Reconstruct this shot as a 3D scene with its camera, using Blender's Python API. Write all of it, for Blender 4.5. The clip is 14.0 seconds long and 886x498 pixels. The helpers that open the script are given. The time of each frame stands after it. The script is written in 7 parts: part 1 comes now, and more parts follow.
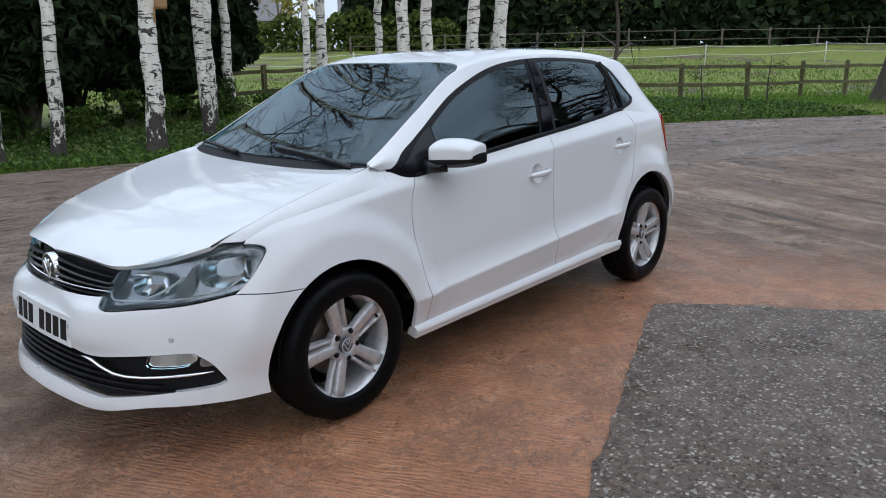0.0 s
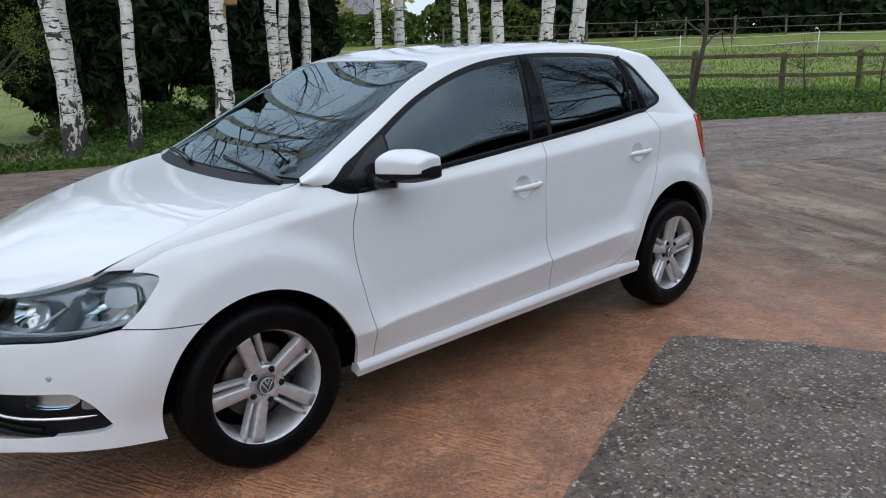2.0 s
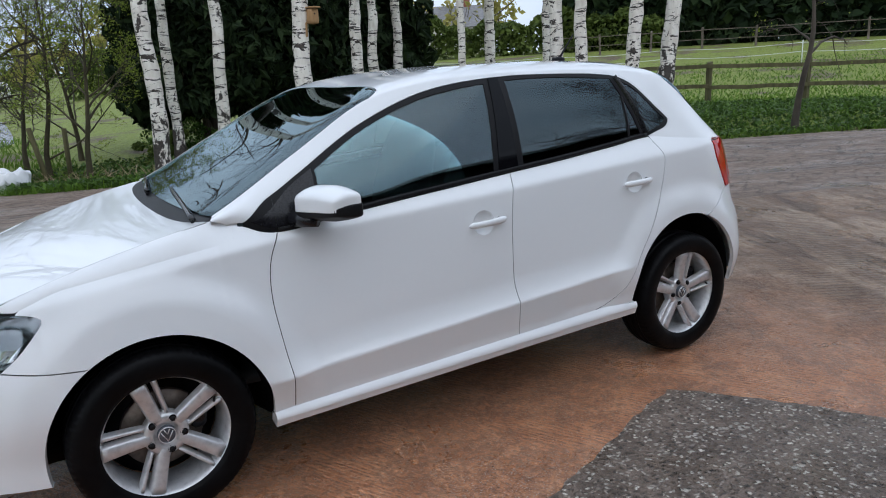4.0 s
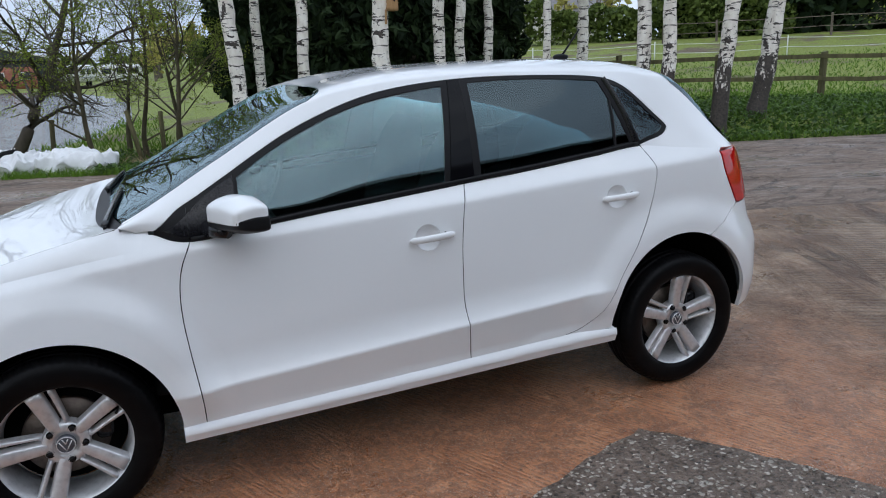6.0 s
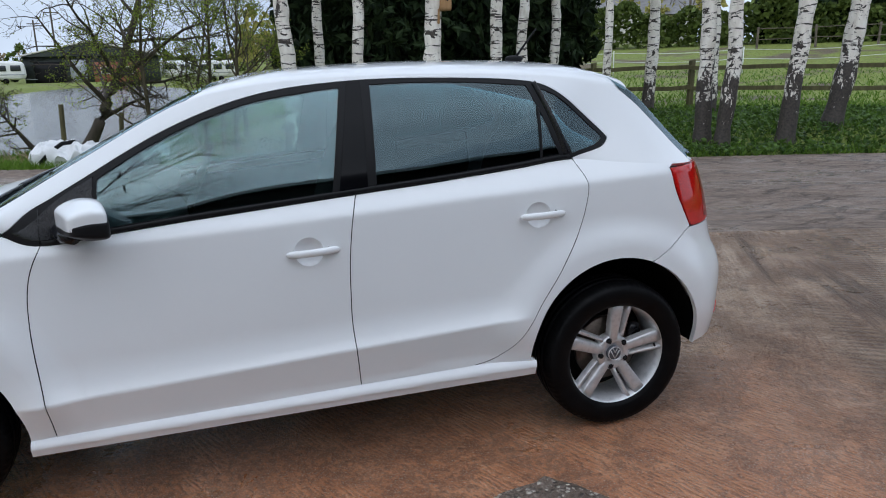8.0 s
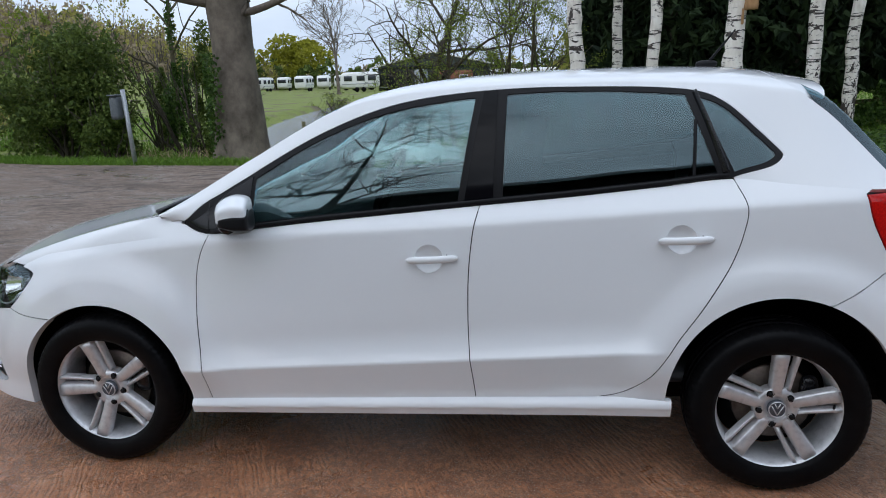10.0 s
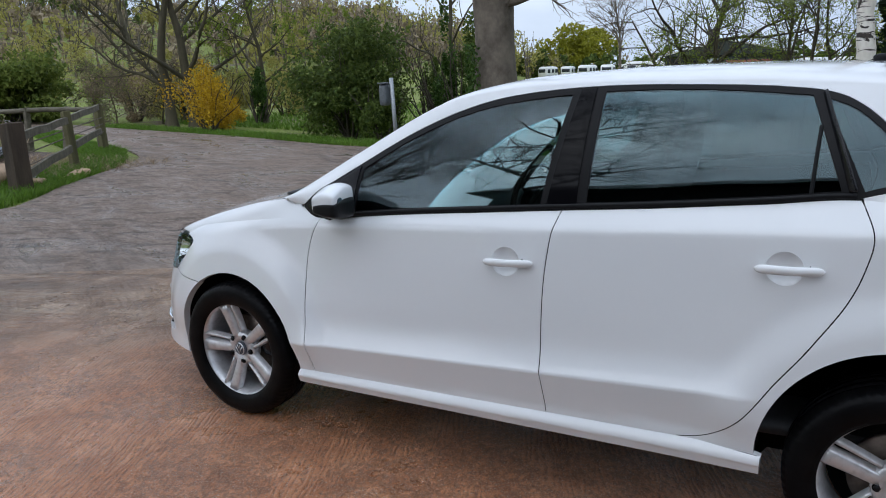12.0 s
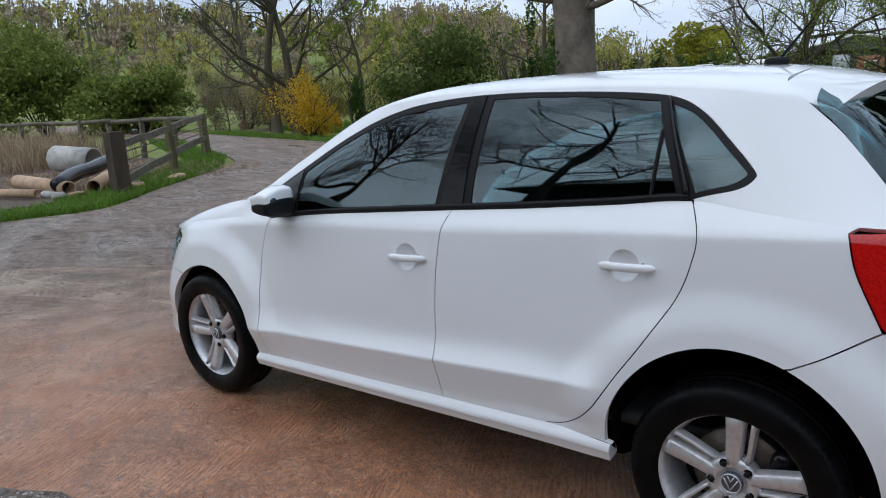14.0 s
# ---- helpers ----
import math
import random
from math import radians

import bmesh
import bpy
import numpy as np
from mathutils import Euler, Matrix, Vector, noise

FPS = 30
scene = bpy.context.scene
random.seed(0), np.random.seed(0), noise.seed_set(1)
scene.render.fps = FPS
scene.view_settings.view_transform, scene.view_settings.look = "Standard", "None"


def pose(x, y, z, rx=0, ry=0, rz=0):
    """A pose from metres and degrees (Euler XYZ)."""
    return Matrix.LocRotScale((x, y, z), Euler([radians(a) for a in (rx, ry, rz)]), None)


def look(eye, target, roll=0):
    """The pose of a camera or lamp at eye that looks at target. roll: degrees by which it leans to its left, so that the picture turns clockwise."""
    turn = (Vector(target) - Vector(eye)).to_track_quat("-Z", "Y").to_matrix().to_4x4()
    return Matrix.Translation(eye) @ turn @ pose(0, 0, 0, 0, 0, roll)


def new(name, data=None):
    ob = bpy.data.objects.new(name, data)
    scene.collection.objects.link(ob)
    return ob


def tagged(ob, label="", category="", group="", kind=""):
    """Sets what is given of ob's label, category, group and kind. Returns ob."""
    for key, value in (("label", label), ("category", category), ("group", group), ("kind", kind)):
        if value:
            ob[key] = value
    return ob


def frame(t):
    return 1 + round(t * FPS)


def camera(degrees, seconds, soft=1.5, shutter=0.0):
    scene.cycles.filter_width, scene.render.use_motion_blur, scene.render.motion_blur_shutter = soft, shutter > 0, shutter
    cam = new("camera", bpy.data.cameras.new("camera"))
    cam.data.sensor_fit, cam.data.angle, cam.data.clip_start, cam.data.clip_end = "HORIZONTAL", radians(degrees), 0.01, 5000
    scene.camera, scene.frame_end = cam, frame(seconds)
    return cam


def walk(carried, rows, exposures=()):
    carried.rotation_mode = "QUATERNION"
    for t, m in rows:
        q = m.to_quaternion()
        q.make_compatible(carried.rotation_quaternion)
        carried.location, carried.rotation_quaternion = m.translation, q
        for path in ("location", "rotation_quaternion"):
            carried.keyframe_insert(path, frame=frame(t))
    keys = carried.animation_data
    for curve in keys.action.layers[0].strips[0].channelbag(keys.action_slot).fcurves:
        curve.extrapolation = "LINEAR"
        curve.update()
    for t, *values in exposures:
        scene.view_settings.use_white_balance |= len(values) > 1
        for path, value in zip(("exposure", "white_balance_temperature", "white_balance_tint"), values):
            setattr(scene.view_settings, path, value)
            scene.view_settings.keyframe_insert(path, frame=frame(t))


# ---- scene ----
cam = camera(62.37, 14.0, 1.0)
PATH = [
    (0.0, (-2.983, -2.865, 1.381), (-1.545, -1.567, 0.883), -0.72),
    (0.5, (-2.795, -2.925, 1.388), (-1.388, -1.600, 0.873), -0.77),
    (1.0, (-2.625, -2.977, 1.400), (-1.301, -1.576, 0.869), -1.36),
    (1.5, (-2.469, -2.980, 1.388), (-1.182, -1.544, 0.860), -1.46),
    (2.0, (-2.264, -2.964, 1.398), (-1.020, -1.485, 0.883), -1.45),
    (2.5, (-2.119, -2.958, 1.403), (-0.906, -1.448, 0.905), -1.24),
    (3.0, (-1.947, -3.002, 1.415), (-0.822, -1.424, 0.921), -1.62),
    (3.5, (-1.756, -3.090, 1.423), (-0.701, -1.459, 0.945), -2.29),
    (6.0, (-0.903, -3.233, 1.469), (-0.165, -1.444, 0.964), -2.13),
    (6.5, (-0.747, -3.275, 1.426), (-0.104, -1.444, 0.942), -2.07),
    (7.0, (-0.562, -3.218, 1.450), (0.035, -1.378, 0.942), -1.60),
    (9.5, (0.354, -3.231, 1.439), (0.391, -1.286, 0.976), -1.60),
    (10.0, (0.493, -3.204, 1.440), (0.188, -1.281, 0.982), -2.12),
    (10.5, (0.684, -3.184, 1.437), (0.065, -1.336, 0.988), -2.79),
    (11.0, (0.798, -3.110, 1.426), (-0.024, -1.343, 0.978), -2.89),
    (11.5, (0.949, -2.984, 1.437), (0.011, -1.278, 0.979), -1.93),
    (12.0, (1.085, -2.920, 1.438), (0.095, -1.245, 0.977), -1.79),
    (12.5, (1.318, -2.908, 1.432), (0.196, -1.315, 0.981), -2.77),
    (13.0, (1.510, -2.889, 1.464), (0.362, -1.320, 0.995), -3.72),
    (13.5, (1.652, -2.797, 1.430), (0.468, -1.250, 0.977), -3.63),
    (14.0, (1.816, -2.695, 1.432), (0.575, -1.188, 0.994), -2.98),
]
walk(cam, [(t, look(eye, target, roll)) for t, eye, target, roll in PATH], [(0.0, .17, 6330, 10), (14.0, .15, 6270, 10)])
import functools
from mathutils.geometry import delaunay_2d_cdt
# ---------------------------------------------------------------- sky and sun: a bright overcast day
world = bpy.data.worlds.new("overcast")
scene.world = world
world.use_nodes = True
wn, wl = world.node_tree.nodes, world.node_tree.links
wn.clear()
sky = wn.new("ShaderNodeTexSky")
sky.sky_type, sky.sun_disc, sky.sun_elevation, sky.sun_rotation = "NISHITA", False, radians(42), radians(200)
sky.dust_density = 4.0
pale = wn.new("ShaderNodeHueSaturation")
pale.inputs["Saturation"].default_value, pale.inputs["Value"].default_value = .35, .07
wl.new(sky.outputs[0], pale.inputs["Color"])
coord = wn.new("ShaderNodeTexCoord")
cloud = wn.new("ShaderNodeTexNoise")
cloud.inputs["Scale"].default_value, cloud.inputs["Detail"].default_value, cloud.inputs["Distortion"].default_value = 2.2, 6, .4
stretch = wn.new("ShaderNodeMapping")
stretch.inputs["Scale"].default_value = (1, 1, 2.6)
wl.new(coord.outputs["Generated"], stretch.inputs[0])
wl.new(stretch.outputs[0], cloud.inputs["Vector"])
ramp = wn.new("ShaderNodeValToRGB")
ramp.color_ramp.elements[0].position, ramp.color_ramp.elements[0].color = .34, (.50, .60, .745, 1)
ramp.color_ramp.elements[1].position, ramp.color_ramp.elements[1].color = .66, (.80, .90, 1.06, 1)
wl.new(cloud.outputs["Fac"], ramp.inputs[0])
both = wn.new("ShaderNodeMixRGB")
both.inputs[0].default_value = .82
wl.new(pale.outputs[0], both.inputs[1])
wl.new(ramp.outputs[0], both.inputs[2])
# an overcast sky is about twice as bright overhead as at the horizon
height = wn.new("ShaderNodeSeparateXYZ")
wl.new(coord.outputs["Generated"], height.inputs[0])
grow = wn.new("ShaderNodeMapRange")
grow.inputs["From Min"].default_value, grow.inputs["From Max"].default_value = .05, .95
grow.inputs["To Min"].default_value, grow.inputs["To Max"].default_value = 1.14, 1.64
wl.new(height.outputs[2], grow.inputs["Value"])
back = wn.new("ShaderNodeBackground")
wl.new(grow.outputs[0], back.inputs[1])
wl.new(both.outputs[0], back.inputs[0])
wl.new(back.outputs[0], wn.new("ShaderNodeOutputWorld").inputs[0])
sun = new("sun", bpy.data.lights.new("sun", "SUN"))
sun.data.energy, sun.data.angle, sun.data.color = .6, radians(100), (1.0, .97, .93)
sun.matrix_world = look((-4, -6, 12), (0, 0, 0))
tagged(sun, kind="structure")
# ---------------------------------------------------------------- materials
class Mat:
    """A node material with a few short ways to write it."""

    def __init__(self, name, rough=.5, metal=0.0):
        self.m = bpy.data.materials.new(name)
        self.m.use_nodes = True
        self.n, self.l = self.m.node_tree.nodes, self.m.node_tree.links
        self.b = self.n["Principled BSDF"]
        self.b.inputs["Roughness"].default_value, self.b.inputs["Metallic"].default_value = rough, metal
        self.c = self.n.new("ShaderNodeTexCoord")
        self.bumped = None

    def set(self, **kw):
        for k, v in kw.items():
            self.b.inputs[k.replace("_", " ")].default_value = v
        return self

    def where(self, scale=(1, 1, 1), turn=(0, 0, 0), space="Object"):
        m = self.n.new("ShaderNodeMapping")
        m.inputs["Scale"].default_value, m.inputs["Rotation"].default_value = scale, turn
        self.l.new(self.c.outputs[space], m.inputs[0])
        return m.outputs[0]

    def noise(self, scale, detail=4, rough=.55, stretch=(1, 1, 1), turn=(0, 0, 0), distort=0.0):
        t = self.n.new("ShaderNodeTexNoise")
        t.inputs["Scale"].default_value, t.inputs["Detail"].default_value, t.inputs["Roughness"].default_value, t.inputs["Distortion"].default_value = scale, detail, rough, distort
        self.l.new(self.where(stretch, turn), t.inputs["Vector"])
        return t.outputs["Fac"]

    def streaks(self, scale, angle, long, detail=4, rough=.6, distort=0.0):
        """Noise drawn out along one direction on the ground."""
        m = self.n.new("ShaderNodeMapping")
        m.vector_type = "TEXTURE"
        m.inputs["Rotation"].default_value, m.inputs["Scale"].default_value = (0, 0, radians(angle)), (long, 1, 1)
        self.l.new(self.c.outputs["Object"], m.inputs[0])
        t = self.n.new("ShaderNodeTexNoise")
        t.inputs["Scale"].default_value, t.inputs["Detail"].default_value, t.inputs["Roughness"].default_value, t.inputs["Distortion"].default_value = scale, detail, rough, distort
        self.l.new(m.outputs[0], t.inputs["Vector"])
        return t.outputs["Fac"]

    def cells(self, scale, out="Color", stretch=(1, 1, 1), feature="F1", random=1.0, warp=0.0):
        t = self.n.new("ShaderNodeTexVoronoi")
        t.feature = feature
        t.inputs["Scale"].default_value, t.inputs["Randomness"].default_value = scale, random
        v = self.where(stretch)
        if warp:
            n = self.n.new("ShaderNodeTexNoise")
            n.inputs["Scale"].default_value, n.inputs["Detail"].default_value = scale * .9, 3
            self.l.new(v, n.inputs["Vector"])
            a = self.n.new("ShaderNodeVectorMath")
            a.operation = "MULTIPLY_ADD"
            self.l.new(n.outputs["Color"], a.inputs[0])
            a.inputs[1].default_value = (warp / scale,) * 3
            self.l.new(v, a.inputs[2])
            v = a.outputs[0]
        self.l.new(v, t.inputs["Vector"])
        return t.outputs[out]

    def wave(self, scale, stretch=(1, 1, 1), distort=2.0, detail=3, turn=(0, 0, 0)):
        t = self.n.new("ShaderNodeTexWave")
        t.bands_direction = "X"
        t.inputs["Scale"].default_value, t.inputs["Distortion"].default_value, t.inputs["Detail"].default_value, t.inputs["Detail Scale"].default_value = scale, distort, detail, 1.5
        self.l.new(self.where(stretch, turn), t.inputs["Vector"])
        return t.outputs["Fac"]

    def grooves(self, pitch, angle, long, wander):
        """Uneven parallel grooves drawn along one direction."""
        m = self.n.new("ShaderNodeMapping")
        m.vector_type = "TEXTURE"
        m.inputs["Rotation"].default_value, m.inputs["Scale"].default_value = (0, 0, radians(angle)), (long, 1, 1)
        self.l.new(self.c.outputs["Object"], m.inputs[0])
        t = self.n.new("ShaderNodeTexWave")
        t.bands_direction = "Y"
        t.inputs["Scale"].default_value, t.inputs["Distortion"].default_value, t.inputs["Detail"].default_value, t.inputs["Detail Scale"].default_value = .314 / pitch, wander, 4, 1.2
        self.l.new(m.outputs[0], t.inputs["Vector"])
        return t.outputs["Fac"]

    def ramp(self, fac, *stops):
        r = self.n.new("ShaderNodeValToRGB")
        e = r.color_ramp.elements
        while len(e) < len(stops):
            e.new(.5)
        for el, (at, col) in zip(e, stops):
            el.position = at
            el.color = (*col, 1) if isinstance(col, tuple) else (col, col, col, 1)
        self.l.new(fac, r.inputs[0])
        return r.outputs[0]

    def mix(self, fac, a, b, kind="MIX"):
        m = self.n.new("ShaderNodeMixRGB")
        m.blend_type = kind
        for i, v in zip(range(3), (fac, a, b)):
            if isinstance(v, (int, float)):
                m.inputs[i].default_value = v if i == 0 else (v, v, v, 1)
            elif isinstance(v, tuple):
                m.inputs[i].default_value = (*v, 1)
            else:
                self.l.new(v, m.inputs[i])
        return m.outputs[0]

    def math(self, op, a, b=0.0):
        m = self.n.new("ShaderNodeMath")
        m.operation = op
        for i, v in enumerate((a, b)):
            if isinstance(v, (int, float)):
                m.inputs[i].default_value = v
            else:
                self.l.new(v, m.inputs[i])
        return m.outputs[0]

    def random(self, island=False):
        if island:
            return self.n.new("ShaderNodeNewGeometry").outputs["Random Per Island"]
        return self.n.new("ShaderNodeObjectInfo").outputs["Random"]

    def color(self, c):
        if isinstance(c, tuple):
            self.b.inputs["Base Color"].default_value = (*c, 1)
        else:
            self.l.new(c, self.b.inputs["Base Color"])
        return self

    def to(self, socket, v):
        self.l.new(v, self.b.inputs[socket])
        return self

    def bump(self, h, strength=.3, dist=.01):
        b = self.n.new("ShaderNodeBump")
        b.inputs["Strength"].default_value, b.inputs["Distance"].default_value = strength, dist
        self.l.new(h, b.inputs["Height"])
        if self.bumped is not None:
            self.l.new(self.bumped, b.inputs["Normal"])
        self.bumped = b.outputs[0]
        self.l.new(self.bumped, self.b.inputs["Normal"])
        return self


def plain(name, col, rough, metal=0.0, vary=.12, grain=30, bump=0.0, **kw):
    """A surface with slight unevenness of tone and gloss."""
    m = Mat(name, rough, metal)
    n = m.noise(grain, 5)
    lo, hi = tuple(c * (1 - vary) for c in col), tuple(min(1, c * (1 + vary)) for c in col)
    m.color(m.ramp(n, (.3, lo), (.7, hi)))
    if bump:
        m.bump(n, bump, .004)
    m.set(**kw)
    return m.m


def paint_mat(name, col):
    m = Mat(name, .45)
    m.color(col)
    m.set(Coat_Weight=1.0, Coat_Roughness=.012, Coat_IOR=1.55, Specular_IOR_Level=.12)
    return m.m


def glass_mat(name, tint, gloss=1.0, ior=1.5):
    m = Mat(name)
    m.n.remove(m.b)
    clear = m.n.new("ShaderNodeBsdfTransparent")
    clear.inputs[0].default_value = (*tint, 1)
    shine = m.n.new("ShaderNodeBsdfGlossy")
    shine.inputs["Roughness"].default_value = .0
    shine.inputs[0].default_value = (gloss * .78, gloss * .95, gloss, 1)
    fr = m.n.new("ShaderNodeFresnel")
    fr.inputs[0].default_value = ior
    mx = m.n.new("ShaderNodeMixShader")
    m.l.new(fr.outputs[0], mx.inputs[0])
    m.l.new(clear.outputs[0], mx.inputs[1])
    m.l.new(shine.outputs[0], mx.inputs[2])
    m.l.new(mx.outputs[0], m.n["Material Output"].inputs[0])
    return m.m


paint = paint_mat("white_paint", (.765, .775, .785))
paint_grey = plain("sensor_paint", (.5, .5, .51), .3)
black_trim = plain("black_plastic", (.010, .010, .011), .42, grain=200, bump=.08, Specular_IOR_Level=.15)
black_satin = plain("satin_black", (.009, .009, .011), .20, grain=120, Specular_IOR_Level=.35)
black_gloss = plain("gloss_black", (.008, .008, .009), .12)
pillar_gloss = plain("pillar_gloss", (.004, .004, .005), .06, vary=.05, Specular_IOR_Level=.14)
chrome = plain("chrome", (.82, .83, .85), .08, 1.0, vary=.03)
lamp_grey = plain("lamp_grey", (.30, .31, .33), .16, .75, vary=.2, grain=40)
lamp_white = plain("lamp_white", (.75, .77, .8), .2, .3)
plate_white = plain("plate_white", (.74, .75, .74), .3, vary=.04)
rubber = Mat("tyre_rubber", .5)
rubber.color(rubber.ramp(rubber.noise(25, 6), (.3, (.002, .002, .0025)), (.66, (.004, .004, .0045)), (.88, (.008, .008, .0085))))
rubber.to("Roughness", rubber.ramp(rubber.noise(9, 4), (.35, .30), (.65, .62)))
rubber.bump(rubber.noise(140, 3), .25, .003)
rubber.set(Specular_IOR_Level=.10)
rubber = rubber.m
alloy = Mat("alloy", .30, .55)
alloy.color(alloy.ramp(alloy.noise(45, 6), (.28, (.50, .50, .51)), (.5, (.62, .62, .63)), (.8, (.68, .68, .69))))
alloy.to("Roughness", alloy.ramp(alloy.noise(20, 5), (.3, .28), (.7, .45)))
alloy = alloy.m
cap_grey = plain("cap_grey", (.10, .11, .13), .3, .4)
disc_metal = plain("disc_metal", (.16, .13, .11), .45, .8, vary=.4)
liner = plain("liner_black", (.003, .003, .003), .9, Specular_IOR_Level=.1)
trim_dark = plain("cabin_plastic", (.028, .030, .033), .6, grain=90, bump=.1)
fabric = plain("seat_fabric", (.045, .047, .052), .9, grain=250, bump=.3)
lining = plain("lining", (.42, .42, .40), .9)
glass_front = glass_mat("clear_glass", (.72, .83, .82), 1.0, 1.85)
glass_rear = glass_mat("privacy_glass", (.36, .48, .50), 1.0, 1.75)
lamp_glass = glass_mat("lamp_glass", (.90, .92, .93), 1.0, 1.5)
# dark blue-grey base puts a dark reflection into the mirror's colour
mirror_glass = plain("mirror_glass", (.20, .235, .28), .03, 1.0, vary=.01)
red_lens = Mat("red_lens", .06)
red_lens.color(red_lens.ramp(red_lens.cells(160, "Distance", (1, 1, 1)), (.2, (.58, .010, .007)), (.8, (.42, .006, .005))))
red_lens.set(Coat_Weight=.2, Coat_Roughness=.02)
red_lens = red_lens.m
red_deep = plain("red_deep", (.25, .003, .003), .2)
# ---------------------------------------------------------------- the car's surfaces
def spline(*knots):
    """A smooth curve through (x, value) knots."""
    kx, kv = np.array(knots, float).T
    d = np.diff(kv) / np.diff(kx)
    m = np.concatenate([[d[0]], (d[:-1] + d[1:]) / 2, [d[-1]]])
    flat = np.concatenate([[False], d[:-1] * d[1:] <= 0, [False]])
    m[flat] = 0

    def at(x):
        x = np.clip(np.asarray(x, float), kx[0], kx[-1])
        i = np.clip(np.searchsorted(kx, x) - 1, 0, len(kx) - 2)
        h = kx[i + 1] - kx[i]
        t = (x - kx[i]) / h
        return ((2 * t**3 - 3 * t**2 + 1) * kv[i] + (t**3 - 2 * t**2 + t) * h * m[i]
                + (3 * t**2 - 2 * t**3) * kv[i + 1] + (t**3 - t**2) * h * m[i + 1])
    return at


def ease(x, a, b):
    t = np.clip((np.asarray(x, float) - a) / (b - a), 0, 1)
    return t * t * (3 - 2 * t)


HUB_F, HUB_R, HUB_Z, HUB_Y = -1.235, 1.235, 0.30, 0.79
X0F, X0R = -0.9, 0.9
nose_reach = spline((.16, 1.20), (.22, 1.215), (.30, 1.195), (.38, 1.178), (.45, 1.163), (.55, 1.135), (.60, 1.12), (.65, 1.105), (.72, 1.08), (.766, 1.04), (.82, .97), (.92, .80), (1.1, .5))
tail_reach = spline((.16, .93), (.30, .985), (.42, 1.01), (.56, 1.02), (.64, 1.0), (.70, .965), (.80, .94), (.90, .915), (1.0, .88), (1.1, .83), (1.2, .76))


bumper_swell = spline((.16, 0), (.30, .0), (.40, .012), (.46, .038), (.55, .045), (.60, .006), (.64, 0), (1, 0))


def unit_arc(p, q, a, w):
    """A quarter of a superellipse, even along its length: tables of the way, X and Y."""
    th = np.linspace(0, math.pi / 2, 4001)
    X, Y = np.sin(th) ** (2 / p), np.cos(th) ** (2 / q)
    s = np.concatenate([[0], np.cumsum(np.hypot(np.diff(X) * a, np.diff(Y) * w))])
    return s, X, Y


ARC_F, ARC_R = unit_arc(4.0, 2.2, 1.12, .80), unit_arc(7.0, 2.4, .96, .77)


shoulder_z = spline((-1.75, .74), (-1.57, .775), (-1.2, .835), (-.8, .880), (.25, .946), (1.1, .996), (1.48, 1.016), (1.9, 1.03))


def crease_z(x):
    return .459 + .062 * np.asarray(x)


def half_width(x, z):
    """The flank's distance from the middle, without the rounding of the two ends."""
    x, z = np.asarray(x, float), np.asarray(z, float)
    t = z - crease_z(x)
    amp = ease(x, -1.0, -.78) * (1 - ease(x, .70, .95))
    low = .820 + .24 * np.maximum(np.minimum(t, 0), -.13)
    up = .820 - .033 * (1 - (1 - np.clip(t / .115, 0, 1)) ** 2) - .02 * (np.maximum(t, 0) / .4) ** 2
    edged = np.where(t > 0, up, low)
    soft = .795 - .012 * np.maximum((z - .5) / .3, 0) ** 2 - .05 * np.maximum(.36 - z, 0)
    w = amp * edged + (1 - amp) * soft
    u = z - shoulder_z(x)
    w = w - .68 * (.006 * np.logaddexp(0, u / .006))
    bow = np.where(x < .1, -.030 * np.clip((x - .1) / .9, -1.2, 0) ** 2, -.015 * ease(x, .1, 1.0))
    w = w + bow * ease(z, .45, .85)
    for hub, r0 in ((HUB_F, .425), (HUB_R, .435)):
        r = np.hypot(x - hub, z - .305)
        w = w + .024 * (1 - ease(r, r0, r0 + .13)) * ease(z, .27, .46)
    return w


def flank(c, z):
    """A point of the lower body: c is x along the side, and goes on along the outline round both ends."""
    c, z = np.broadcast_arrays(np.asarray(c, float), np.asarray(z, float))
    sf, sr = X0F - c, c - X0R
    Xf, Yf = np.interp(sf, ARC_F[0], ARC_F[1]), np.interp(sf, ARC_F[0], ARC_F[2])
    Xr, Yr = np.interp(sr, ARC_R[0], ARC_R[1]), np.interp(sr, ARC_R[0], ARC_R[2])
    x = np.where(sf > 0, X0F - nose_reach(z) * Xf, np.where(sr > 0, X0R + tail_reach(z) * Xr, c))
    y = half_width(x, z) * np.where(sf > 0, Yf, np.where(sr > 0, Yr, 1.0))
    x = x - np.where(sf > .5, bumper_swell(z) * np.exp(-((y - .33) / .15) ** 2), 0)
    return np.stack([x, -y, z], -1)


C_NOSE, C_TAIL = X0F - ARC_F[0][-1], X0R + ARC_R[0][-1]


def c_of_x(x, z):
    """The way along the outline at which it passes x."""
    if x < X0F:
        return X0F - float(np.interp((X0F - x) / nose_reach(z), ARC_F[1], ARC_F[0]))
    if x > X0R:
        return X0R + float(np.interp((x - X0R) / tail_reach(z), ARC_R[1], ARC_R[0]))
    return x


def c_of_y(y, z, tail=False):
    """The way along the outline at which it passes y (a distance from the middle), at the nose or the tail."""
    cs = np.linspace(C_TAIL, 1.3, 400) if tail else np.linspace(C_NOSE, -1.3, 400)
    return float(np.interp(y, -flank(cs, z)[:, 1], cs))


